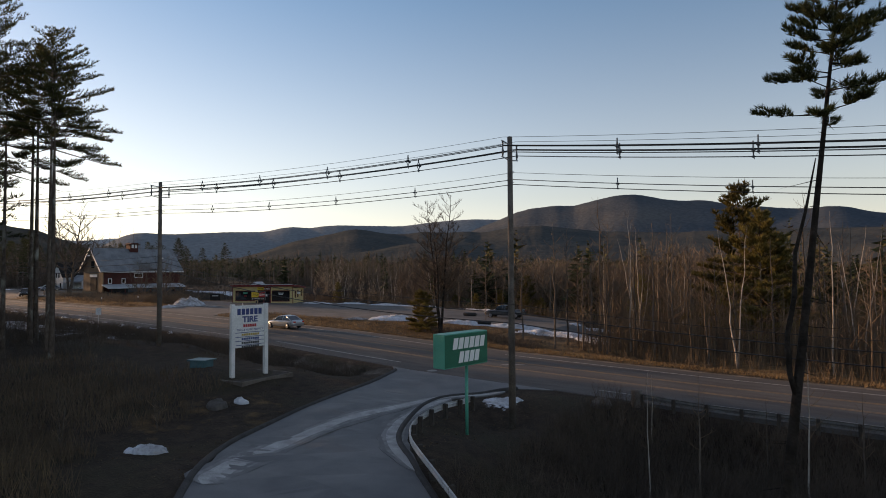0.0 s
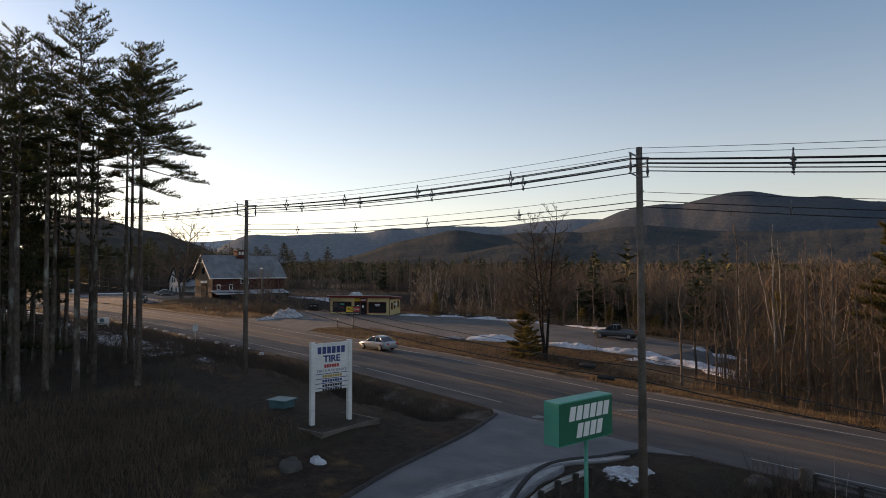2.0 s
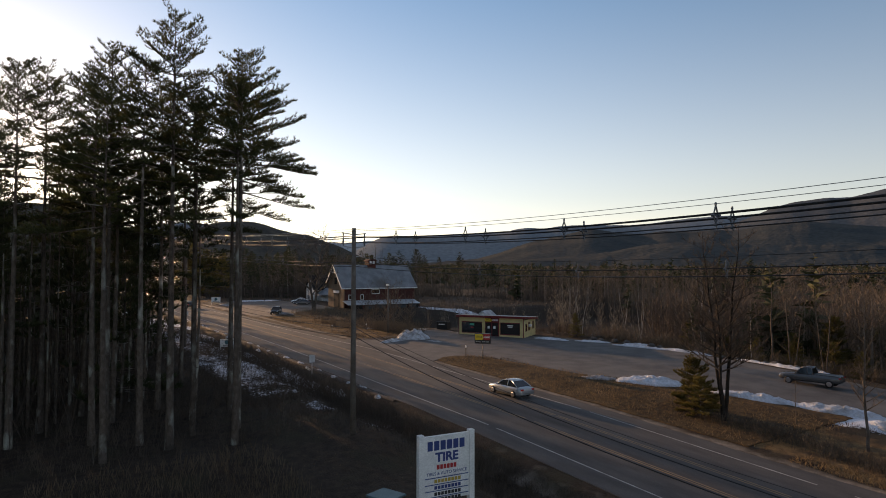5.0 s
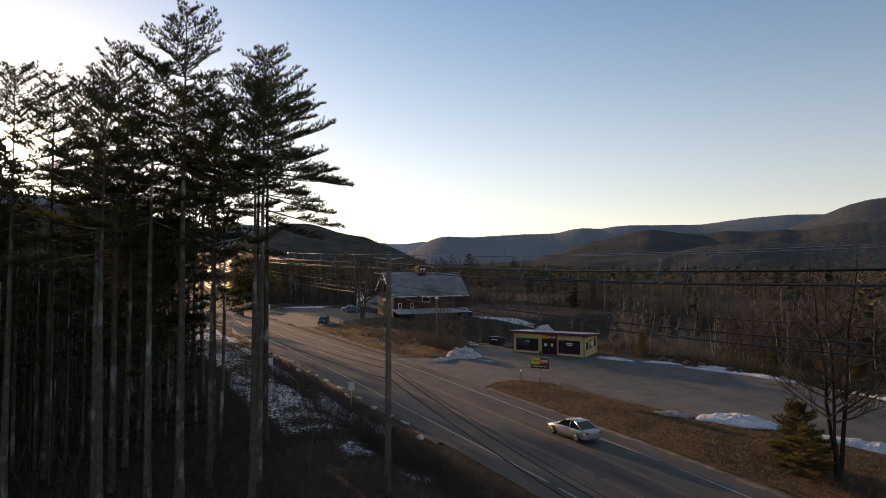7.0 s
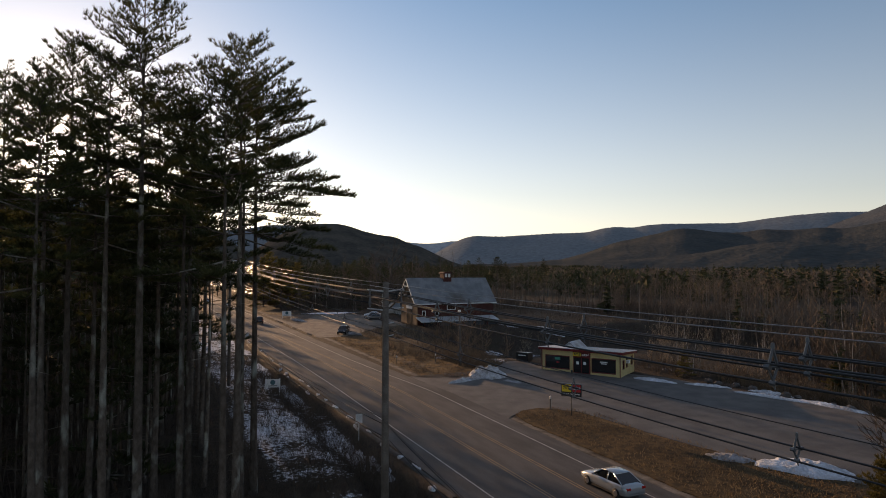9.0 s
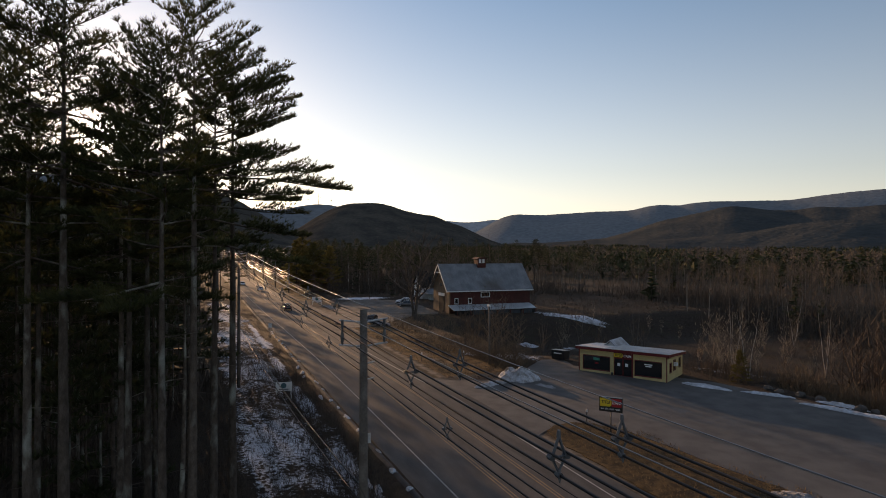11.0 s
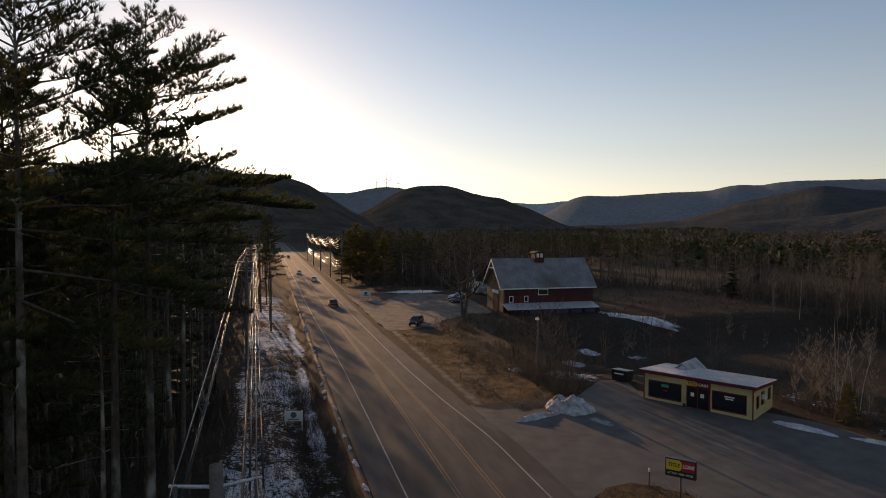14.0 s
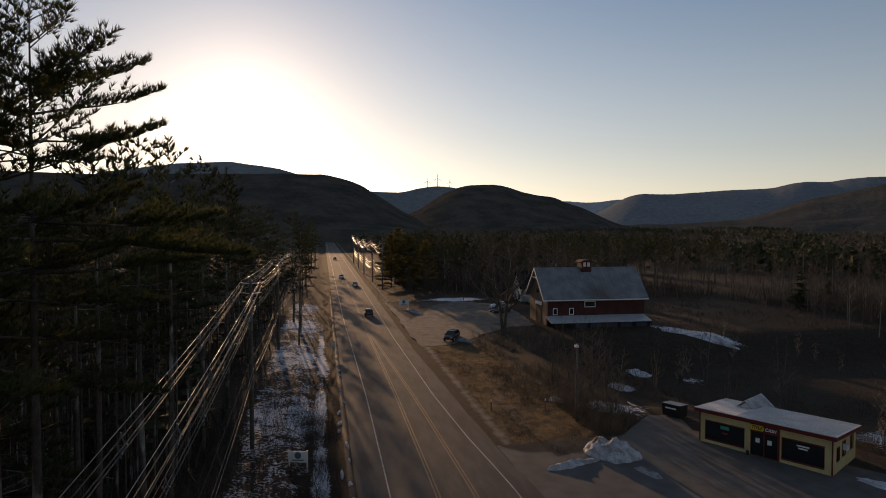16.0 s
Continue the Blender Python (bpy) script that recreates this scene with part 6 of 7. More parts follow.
CABINS = {"sedan": [(1.02, .90), (.25, 1.38), (-.25, 1.46), (-1.0, 1.43), (-1.95, .95)], "suv": [(1.15, 1.03), (.5, 1.58), (0, 1.68), (-1.75, 1.64), (-2.2, 1.07)], "pickup": [(1.3, 1.12), (.7, 1.74), (.3, 1.84), (-.25, 1.82), (-.4, 1.15)]}


def vehicle(name, m, paint, label, kind="sedan"):
    v = thing(name, m, label, "car" if kind != "pickup" else "pickup truck")
    st, top = BODIES[kind], CABINS[kind]
    W = 2 * max(q[3] for q in st)
    a = st[-1][0]
    secs = []
    for x, zl, zb, w in st:
        h = zb - zl
        half = [(0.86 * w, zl), (0.97 * w, zl + 0.12 * h), (w, zl + 0.40 * h), (0.985 * w, zl + 0.62 * h), (0.95 * w, zl + 0.85 * h), (0.86 * w, zb - 0.015), (0.5 * w, zb + 0.015)]
        secs.append([(x, y, z) for y, z in half] + [(x, -y, z) for y, z in half[::-1]])
    part("body", loft(secs), paint, v, smooth=True)
    base, peak = top[0][1], max(q[1] for q in top)
    hw = lambda z: W / 2 - 0.10 - 0.20 * (z - base) / (peak - base)
    cab = Shape()
    n = len(top)
    cab.v += [(x, hw(z), z) for x, z in top] + [(x, -hw(z), z) for x, z in top]
    cab.f += [tuple(range(n)), tuple(range(2 * n - 1, n - 1, -1))] + [(k, n + k, n + (k + 1) % n, (k + 1) % n) for k in range(n)]
    part("cabin", cab, M_GLASS, v, "dark tinted glass", bevel=0.03)
    ridge_ = [(top[1][0] + 0.04, top[1][1] + 0.005), (top[2][0], top[2][1] + 0.02), (top[3][0], top[3][1] + 0.02), (top[3][0] - 0.08, top[3][1] - 0.03)]
    part("roof", loft([[(x, hw(z) + 0.015, z - 0.04), (x, hw(z) - 0.05, z + 0.02), (x, -hw(z) + 0.05, z + 0.02), (x, -hw(z) - 0.015, z - 0.04)] for x, z in ridge_]), paint, v, smooth=True)
    for sy in (-1, 1):
        edge = lambda q: (q[0], sy * (hw(q[1]) + 0.008), q[1])
        mid = 0.5 * (top[2][0] + top[3][0]) + 0.1
        for p, q in ((top[0], top[1]), (top[3], top[4]), ((mid, base + 0.02), (mid, peak - 0.02))):
            part("pillar", Shape().tube([edge(p), edge(q)], [0.045, 0.035], 6), paint, v, smooth=True)
        part("mirror", Shape().box(top[0][0] - 0.35, sy * (W / 2 + 0.06) - 0.07, base + 0.02, top[0][0] - 0.2, sy * (W / 2 + 0.06) + 0.07, base + 0.16), paint, v, bevel=0.03)
        part("sill", Shape().box(-a + 0.9, sy * (W / 2 - 0.03) - 0.02, st[3][1] - 0.02, a - 0.9, sy * (W / 2 - 0.03) + 0.02, st[3][1] + 0.09), M_TYRE, v, "dark sill strip")
    if kind == "pickup":
        part("bed", Shape().box(-a + 0.15, -W / 2 + 0.2, 1.19, -0.5, W / 2 - 0.2, 1.2), M_BLACK_FACE, v, "dark open cargo bed")
    for sx in (a - 0.95, -a + 0.95):
        for sy in (-1, 1):
            R = {"sedan": 0.33, "suv": 0.36, "pickup": 0.39}[kind]
            t = part("wheel", Shape().tube([(sx, sy * (W / 2 - 0.22), R), (sx, sy * (W / 2 - 0.18), R), (sx, sy * (W / 2 - 0.01), R), (sx, sy * (W / 2 + 0.015), R)], [R * 0.9, R, R, R * 0.9], 20), M_TYRE, v, "black tyre", smooth=True)
            part("rim", Shape().tube([(sx, sy * (W / 2 + 0.012), R), (sx, sy * (W / 2 + 0.024), R)], [R * 0.64, R * 0.56], 14), M_RIM, t, "alloy rim")
    zl = st[-2][2] - 0.06
    zt = st[1][2] - 0.2
    for sy in (-1, 1):
        y0, y1 = sorted((sy * (st[-2][3] - 0.36), sy * (st[-2][3] - 0.04)))
        part("headlight", Shape().box(a - 0.24, y0, zl - 0.12, a - 0.05, y1, zl + 0.02), M_HEADLAMP, v, "clear headlight", bevel=0.03)
        y0, y1 = sorted((sy * (st[1][3] - 0.34), sy * (st[1][3] - 0.03)))
        part("tail_light", Shape().box(-a - 0.03, y0, zt, -a + 0.12, y1, zt + 0.15), M_REDLAMP, v, "red tail light", bevel=0.02)
    part("bumper", Shape().box(-a - 0.02, -st[0][3], st[1][1] + 0.05, -a + 0.1, st[0][3], st[1][1] + 0.2), M_TYRE if kind == "pickup" else paint, v, bevel=0.03)
    return v


def at_road(x, y, turn):
    return pose(x, y, float(np.interp(x, PX, PZ)) + 0.055, 0, 0, turn)


vehicle("sedan", at_road(-57.0, 48.2, 180), M_SILVER, "silver sedan on the highway")
vehicle("suv", at_road(-183, 45.0, 180), M_BLACKCAR, "black sport utility vehicle driving away", "suv")
vehicle("sedan", at_road(-252, 45.4, 180), M_WHITECAR, "white sedan far down the highway")
vehicle("sedan", at_road(-285, 42.0, 0), M_SILVER, "silver sedan far down the highway")
vehicle("suv", at_road(-420, 42.0, 0), M_BLACKCAR, "dark vehicle far down the highway", "suv")
vehicle("pickup_truck", pose(-45.6, 79.0, ground_z(-45.6, 79) + 0.045, 0, 0, 190), M_GREYCAR, "grey pickup parked in the asphalt lot", "pickup")
vehicle("suv", pose(-151.3, 57.3, ground_z(-151, 57) + 0.045, 0, 0, -30), M_BLACKCAR, "dark car parked at the yard entrance", "suv")
for i, (x, y, p) in enumerate(((-186.5, 76.0, M_BLACKCAR), (-189.5, 77.0, M_SILVER), (-192.5, 78.0, M_WHITECAR), (-183.0, 75.2, M_GREYCAR))):
    vehicle("sedan", pose(x, y, ground_z(x, y) + 0.045, 0, 0, 250), p, "car parked in a row before the farmhouse")


# ---- rails, snow, stones, brush ----
def guard_rail(pts, label, rise=0.72, steel=M_STEEL, face=1):
    x0, y0 = pts[0]
    g = thing("guard_rail", pose(0, 0, 0), label, "guard rail")
    path = []
    for (xa, ya), (xb, yb) in zip(pts, pts[1:]):
        k = max(1, int(math.hypot(xb - xa, yb - ya) / 0.9))
        path += [(xa + (xb - xa) * i / k, ya + (yb - ya) * i / k) for i in range(k)]
    path.append(pts[-1])
    prof = ((0.0, 0.155), (0.045, 0.12), (0.045, 0.06), (0.0, 0.02), (0.0, -0.02), (0.045, -0.06), (0.045, -0.12), (0.0, -0.155))
    s = Shape()
    for i, (x, y) in enumerate(path):
        xa, ya = path[max(i - 1, 0)]
        xb, yb = path[min(i + 1, len(path) - 1)]
        d = math.hypot(xb - xa, yb - ya)
        nx_, ny_ = -(yb - ya) / d * face, (xb - xa) / d * face
        z = ground_z(x, y) + rise - 0.16
        for o, h in prof:
            s.v.append((x + nx_ * (o + 0.1), y + ny_ * (o + 0.1), z + h))
        for o, h in reversed(prof):
            s.v.append((x + nx_ * (o + 0.09), y + ny_ * (o + 0.09), z + h))
    n = len(prof) * 2
    for i in range(len(path) - 1):
        for j in range(n):
            s.f.append((i * n + j, i * n + (j + 1) % n, (i + 1) * n + (j + 1) % n, (i + 1) * n + j))
    me = s.mesh("beam", steel, True)
    part("beam", me, None, g, "galvanised corrugated steel beam")
    for i in range(0, len(path), 2):
        x, y = path[i]
        z = ground_z(x, y)
        xb, yb = path[min(i + 1, len(path) - 1)]
        xa, ya = path[max(i - 1, 0)]
        part("post", Shape().box(-0.09, -0.16, -0.5, 0.09, 0.06, rise + 0.02), M_DARK_WOOD, g, "dark weathered wooden post", m=pose(x, y, z, 0, 0, math.degrees(math.atan2(yb - ya, xb - xa)) + (0 if face > 0 else 180)), bevel=0.01)


def smooth_line(pts, n=6):
    """Points on a smooth curve through the given ones."""
    out = []
    for i in range(len(pts) - 1):
        p0, p1, p2, p3 = (Vector(pts[min(max(k, 0), len(pts) - 1)]) for k in (i - 1, i, i + 1, i + 2))
        for k in range(n):
            t = k / n
            q = 0.5 * (2 * p1 + (p2 - p0) * t + (2 * p0 - 5 * p1 + 4 * p2 - p3) * t * t + (3 * p1 - p0 - 3 * p2 + p3) * t ** 3)
            out.append((q.x, q.y))
    return out + [tuple(pts[-1])]


guard_rail(smooth_line([(-20.3, 31.2), (-20.15, 28.9), (-19.9, 26.6), (-18.9, 24.0), (-17.3, 21.8), (-15.7, 20.5), (-13.6, 19.4), (-10.6, 18.0), (-5.0, 15.4), (2.0, 12.2)], 3), "curved steel guard rail beside the driveway", 0.78, M_STEEL, -1)
guard_rail([(-12.4, 37.9), (-6.0, 37.9), (4.0, 37.9), (20.0, 37.9), (44.0, 37.9)], "straight steel guard rail beside the highway, its shade put into the colour", 0.74, M_RAIL_SHADED)
cb = thing("rail_terminal", pose(-12.75, 37.9, ground_z(-12.75, 37.9)), "grey impact drum at the end of the guard rail", "rail end")
part("drum", Shape().tube([(0, 0, -0.3), (0, 0, 0.05), (0, 0, 0.9), (0, 0, 0.95)], [0.33, 0.33, 0.33, 0.28], 14), M_POLE, cb, smooth=True)


def salt_stripe(line, seed):
    """A film of dried salt along a line of (x, y, width): faint at the rim, dense in the middle."""
    r = random.Random(seed)
    path = smooth_line([q[:2] for q in line], 8)
    wide = np.interp(np.linspace(0, len(line) - 1, len(path)), range(len(line)), [q[2] for q in line])
    for k, m in ((1.5, M_SALT_THIN), (1.05, M_SALT_MID), (0.62, M_SALT)):
        left, right = [], []
        for i, (x, y) in enumerate(path):
            (xa, ya), (xb, yb) = path[max(i - 1, 0)], path[min(i + 1, len(path) - 1)]
            d = math.hypot(xb - xa, yb - ya)
            end = min(1.0, 0.15 + 0.35 * min(i, len(path) - 1 - i))
            for side, sgn in ((left, 1), (right, -1)):
                o = 0.5 * wide[i] * k * end * sgn * (1 + 0.25 * noise.noise(Vector((i * 0.23, seed, sgn * 3.1 + k))))
                side.append((x - (yb - ya) / d * o, y + (xb - xa) / d * o))
        sheet("salt_streak", left + right[::-1], m, 0.066 + 0.012 * (1.6 - k), "dried pale salt streak", "", 1.0, drive)


salt_stripe([(-21.0, 13.9, 1.3), (-22.1, 16.0, 1.5), (-23.0, 18.8, 1.5), (-23.3, 21.2, 1.4), (-23.35, 24.2, 1.1), (-23.2, 27.4, 1.0), (-22.8, 30.8, 0.8), (-22.2, 33.1, 0.6), (-20.6, 35.6, 0.5)], 1)
salt_stripe([(-22.1, 31.6, 0.5), (-21.85, 28.4, 0.8), (-21.3, 26.1, 0.9), (-20.5, 24.35, 1.0), (-19.0, 22.5, 0.95), (-17.5, 21.1, 0.7), (-15.8, 20.1, 0.4)], 2)
for line in (DRIVE_L[1:], DRIVE_R[1:]):
    path = smooth_line(line, 8)
    s = Shape()
    s.tube([(x, y, ground_z(x, y) + 0.02) for x, y in path], [0.16] * len(path), 8)
    part("berm", s.mesh("berm", M_KERB, True), None, drive, "low black asphalt berm")


def arrow(x, y, turn):
    z = float(np.interp(x, PX, PZ)) + 0.057
    out = [(-1.3, -0.06), (-0.3, -0.06), (0.35, 0.22), (0.55, 0.22), (0.5, -0.1), (1.25, 0.38), (0.6, 0.75), (0.58, 0.42), (0.25, 0.40), (-0.35, 0.12), (-1.3, 0.10)]
    a = part("turn_arrow", Shape().prism(out, "z", -0.01, 0.003), M_WHITE_LINE, road, "white turn arrow", m=pose(x, y, z, 0, 0, turn))


arrow(-30.5, 45.3, 20)
arrow(-25.8, 45.3, 200)
mh = part("manhole_cover", Shape().tube([(0, 0, -0.05), (0, 0, 0.012)], [0.42, 0.42], 24), M_INSUL, road, "dark iron manhole cover", m=pose(-28.9, 38.75, float(np.interp(-28.9, PX, PZ)) + 0.055))


def mound(name, cx, cy, rx, ry, h, turn, mat, label, category, seed, sharp=1.2):
    """A heap on the ground with an uneven rim and lumpy top."""
    n_a, n_r = (72, 24) if h > 1 else (40, 12)
    s = Shape()
    c0, s0 = math.cos(radians(turn)), math.sin(radians(turn))
    for j in range(n_r + 1):
        u = j / n_r
        for i in range(n_a):
            a = 2 * math.pi * i / n_a
            rim = 1 + 0.32 * noise.fractal(Vector((math.cos(a) * 1.3, math.sin(a) * 1.3, seed)), 1.0, 2.0, 4)
            px_, py_ = math.cos(a) * rx * rim * u, math.sin(a) * ry * rim * u
            x, y = cx + px_ * c0 - py_ * s0, cy + px_ * s0 + py_ * c0
            lump = noise.fractal(Vector((x * 1.3, y * 1.3, seed)), 0.75, 2.1, 5) * (0.95 if h > 1 else 1.1) - (0.7 * abs(noise.noise(Vector((x * 1.9, y * 1.9, seed + 7)))) if h > 1 else 0)
            z = ground_z(x, y) + h * (1 - u ** sharp) * (1 + 0.38 * lump) + 0.1 * noise.fractal(Vector((x * 4, y * 4, seed)), 0.8, 2.0, 3) * (u < 0.95) + (0.05 if u < 1 else -0.15)
            s.v.append((x, y, z))
    for j in range(n_r):
        for i in range(n_a):
            a, b = j * n_a + i, j * n_a + (i + 1) % n_a
            s.f.append((a, b, b + n_a, a + n_a))
    me = s.mesh(name, mat, True)
    if sum(p.normal.z for p in me.polygons) < 0:
        me.flip_normals()
    return tagged(new(name, me), label, category)


mound("snow_patch", -54.2, 64.6, 3.5, 2.1, 0.55, 35, M_SNOW, "oval patch of old snow on the lot edge", "snow", 1.0, 2.4)
mound("debris_heap", -58.4, 61.4, 1.8, 1.1, 0.35, 30, M_DIRTY_SNOW, "low heap of sand and dirty snow", "heap", 2.0)
mound("snow_mound", -95.6, 60.4, 2.6, 1.9, 1.3, 50, M_PILE, "tall lumpy ploughed snow pile grey with sand", "snow", 3.0, 2.2)
mound("grit_ridge", -93.9, 56.0, 2.7, 0.65, 0.42, 105, M_PILE, "low ridge of ploughed grit and grey ice", "heap", 4.0)
mound("snow_patch", -91.3, 61.6, 1.6, 0.6, 0.04, 20, M_DIRTY_SNOW, "thin melting snow patch on the lot", "snow", 5.0, 3.0)
for i, (x, y, rx, ry, t) in enumerate(((-84.8, 79.2, 3.3, 1.2, 28), (-79.6, 82.8, 2.6, 0.7, 38), (-73.5, 86.4, 2.6, 0.6, 20), (-66.5, 86.6, 4.6, 1.0, 8), (-72.0, 84.6, 4.2, 0.9, 20), (-52.5, 87.0, 3.4, 0.9, -6), (-45.0, 67.4, 4.0, 1.2, 20), (-38.8, 69.6, 4.2, 1.5, 18), (-32.0, 69.5, 4.5, 2.6, 10), (-26.0, 67.0, 3.6, 2.4, -10), (-33.0, 80.5, 3.4, 1.6, 20), (-57.0, 87.6, 2.4, 0.5, -3), (-48.5, 86.6, 2.2, 0.6, -8))):
    mound("snow_bank", x, y, rx, ry * (1.0 if -46 < x < -25 and y < 70 else 0.55), 0.45 if -46 < x < -25 and y < 70 else 0.26, t, M_SNOW, "ploughed snow bank along the edge of the lot", "snow", 10.0 + i, 1.8)
mound("snow_patch", -26.6, 14.9, 1.05, 0.6, 0.26, 30, M_SNOW, "lump of old snow in the dry grass", "snow", 31.0, 1.6)
mound("snow_patch", -30.5, 22.6, 0.5, 0.3, 0.3, 10, M_SNOW, "small lump of snow beside a stone", "snow", 32.0)
mound("snow_patch", -19.6, 33.6, 1.2, 0.6, 0.06, 20, M_SNOW, "thin snow remnant behind the guard rail", "snow", 33.0, 3.0)
mound("snow_bank", -152.0, 58.8, 4.5, 1.3, 0.5, 20, M_DIRTY_SNOW, "dirty snow bank at the yard entrance", "snow", 34.0)
mound("snow_bank", -188.0, 56.0, 6.0, 1.0, 0.5, 8, M_DIRTY_SNOW, "dirty snow bank at the yard entrance", "snow", 35.0)


for i, (x, y, rx, ry, t) in enumerate(((-153.0, 105.5, 8.5, 1.8, 36), (-130.7, 79.1, 2.4, 1.5, 20), (-138.0, 86.0, 2.4, 1.4, 0), (-117.0, 75.5, 2.8, 1.1, 20), (-109.5, 67.0, 2.6, 1.2, -40))):
    mound("snow_patch", x, y, rx, ry, 0.10, t, M_SNOW, "thin melting snow patch in the wet meadow", "snow", 50.0 + i, 3.0)


def edge_south(x):
    return float(np.interp(x, [a for a, _ in EDGE_S], [b for _, b in EDGE_S]))


s = Shape()
for k in range(150):
    x = -60 - k * 1.1
    y = edge_south(x) - 0.32 + 0.06 * noise.noise(Vector((x * 0.4, 3, 0)))
    z = ground_z(x, y) + 0.04
    hb = 0.07 + 0.03 * noise.noise(Vector((x * 0.7, 8, 0)))
    for dy, dz in ((-0.3, -0.08), (-0.17, hb * 0.8), (0.0, hb), (0.14, hb * 0.75), (0.24, -0.08)):
        s.v.append((x, y + dy, z + dz))
    if k:
        for j in range(4):
            a = (k - 1) * 5 + j
            s.f.append((a, a + 1, a + 6, a + 5))
berm = s.mesh("road_berm", M_KERB, True)
if sum(q.normal.z for q in berm.polygons) < 0:
    berm.flip_normals()
tagged(new("road_berm", berm), "low dark berm of grit along the road edge", "berm", kind="structure")
rb = random.Random(91)
for k in range(26):
    x = -62 - k * 3.3 - rb.uniform(0, 2.4)
    inner = rb.random() < 0.35
    mound("snow_patch", x, edge_south(x) - (0.75 if inner else 0.2) - rb.uniform(0, 0.25), rb.uniform(0.35, 1.1), rb.uniform(0.12, 0.26), rb.uniform(0.08, 0.18), rb.uniform(-8, 8), M_SNOW, "small remnant of ploughed snow on the road berm", "snow", 200.0 + k, 2.0)
for k in range(7):
    x = -66.5 - k * 1.1
    mound("snow_patch", x, edge_south(x) - 2.0 - rb.uniform(0, 0.5), rb.uniform(0.5, 1.0), rb.uniform(0.25, 0.5), 0.1, rb.uniform(-15, 15), M_SNOW, "thin strip of old snow in the roadside turf", "snow", 240.0 + k, 2.4)


def boulder(x, y, r, seed, label="grey granite boulder at the edge of the lot"):
    bm = bmesh.new()
    bmesh.ops.create_icosphere(bm, subdivisions=3, radius=1.0)
    for v in bm.verts:
        k = 1 + 0.35 * noise.fractal(v.co * 1.1 + Vector((seed, 0, 0)), 1.0, 2.0, 4)
        v.co = Vector((v.co.x * r * 1.25 * k, v.co.y * r * k, v.co.z * r * 0.75 * k))
    me = bpy.data.meshes.new("boulder")
    bm.to_mesh(me)
    bm.free()
    me.materials.append(M_ROCK)
    me.polygons.foreach_set("use_smooth", [True] * len(me.polygons))
    ob = new("boulder", me)
    ob.matrix_basis = pose(x, y, ground_z(x, y) + r * 0.3, 0, 0, seed * 57)
    return tagged(ob, label, "rock")


rb = random.Random(12)
for i in range(19):
    u = i / 18
    tagged(boulder(-81.5 + 33 * u + rb.uniform(-0.5, 0.5), 85.0 + 3.2 * math.sin(u * 2.4) + rb.uniform(-0.3, 0.3), rb.uniform(0.3, 0.55), 3.0 + i), group="boulders along the lot")
boulder(-30.9, 21.4, 0.66, 50.0, "low dark boulder in the dry grass").location.z -= 0.32
boulder(-14.5, 36.6, 0.5, 51.0, "weathered boulder beside the highway")


def street_lamp():
    x, y = -105.0, 61.1
    s = thing("lamp_post", pose(x, y, ground_z(x, y)), "plain grey wooden lamp post with floodlight", "lamp post")
    part("post", Shape().tube([(0, 0, -0.4), (0, 0, 8.2)], [0.16, 0.11], 12), M_POLE, s, smooth=True)
    part("arm", Shape().tube([(0, 0, 7.9), (0.55, -0.35, 8.05)], [0.03, 0.03], 6), M_STEEL, s)
    part("floodlight", Shape().box(0.45, -0.55, 7.9, 0.85, -0.2, 8.15), M_WHITE, s, "pale floodlight head", bevel=0.03)


street_lamp()


def dumpster():
    d = thing("dumpster", pose(-104.8, 72.2, ground_z(-104.8, 72.2) + 0.02, 0, 0, 30), "black steel waste container with white stripe", "dumpster")
    part("body", Shape().prism([(-0.75, 0.1), (0.75, 0.1), (0.85, 1.2), (-0.85, 1.35)], "x", -1.0, 1.0), M_BLACK_FACE, d, bevel=0.02)
    part("lid", Shape().prism([(-0.9, 1.36), (0.9, 1.21), (0.9, 1.28), (-0.9, 1.43)], "x", -1.05, 1.05), M_INSUL, d)
    part("stripe", Shape().box(-0.6, -0.86, 0.9, 0.6, -0.835, 1.05), M_LETTER_WHITE, d)


dumpster()


def marker(x, y, h, top, label):
    m = thing("marker_post", pose(x, y, ground_z(x, y)), label, "post")
    part("post", Shape().tube([(0, 0, -0.3), (0, 0, h)], [0.07, 0.06], 8), M_POLE, m)
    part("cap", Shape().tube([(0, 0, h - 0.02), (0, 0, h + 0.18), (0, 0, h + 0.26)], [0.085, 0.085, 0.03], 8), top, m)


marker(-77.4, 57.6, 1.15, M_WHITE, "short lamp post with a white cap on the verge")
marker(-110.2, 53.3, 1.0, M_WHITE, "pale boundary post in the dry grass")
marker(-109.5, 59.3, 1.0, M_WHITE, "pale boundary post in the dry grass")


def board_sign(x, y, ux, uy, w, h, legs, label):
    s = thing("board_sign", frame_of(x, y, ground_z(x, y), ux, uy), label, "sign")
    part("board", Shape().box(-w / 2, legs, -0.04, w / 2, legs + h, 0.04), M_WHITE, s, "white board", bevel=0.01)
    for a in (-w / 2 + 0.08, w / 2 - 0.08):
        part("leg", Shape().box(a - 0.06, -0.4, -0.1, a + 0.06, legs + h + 0.05, -0.045), M_WHITE, s)
    part("emblem", Shape().tube([(0, legs + h * 0.62, 0.041), (0, legs + h * 0.62, 0.055)], [w * 0.17, w * 0.17], 20), M_TEAL, s, "dark round emblem")
    part("text_bar", Shape().box(-w * 0.3, legs + h * 0.15, 0.041, w * 0.3, legs + h * 0.25, 0.05), M_INSUL, s)


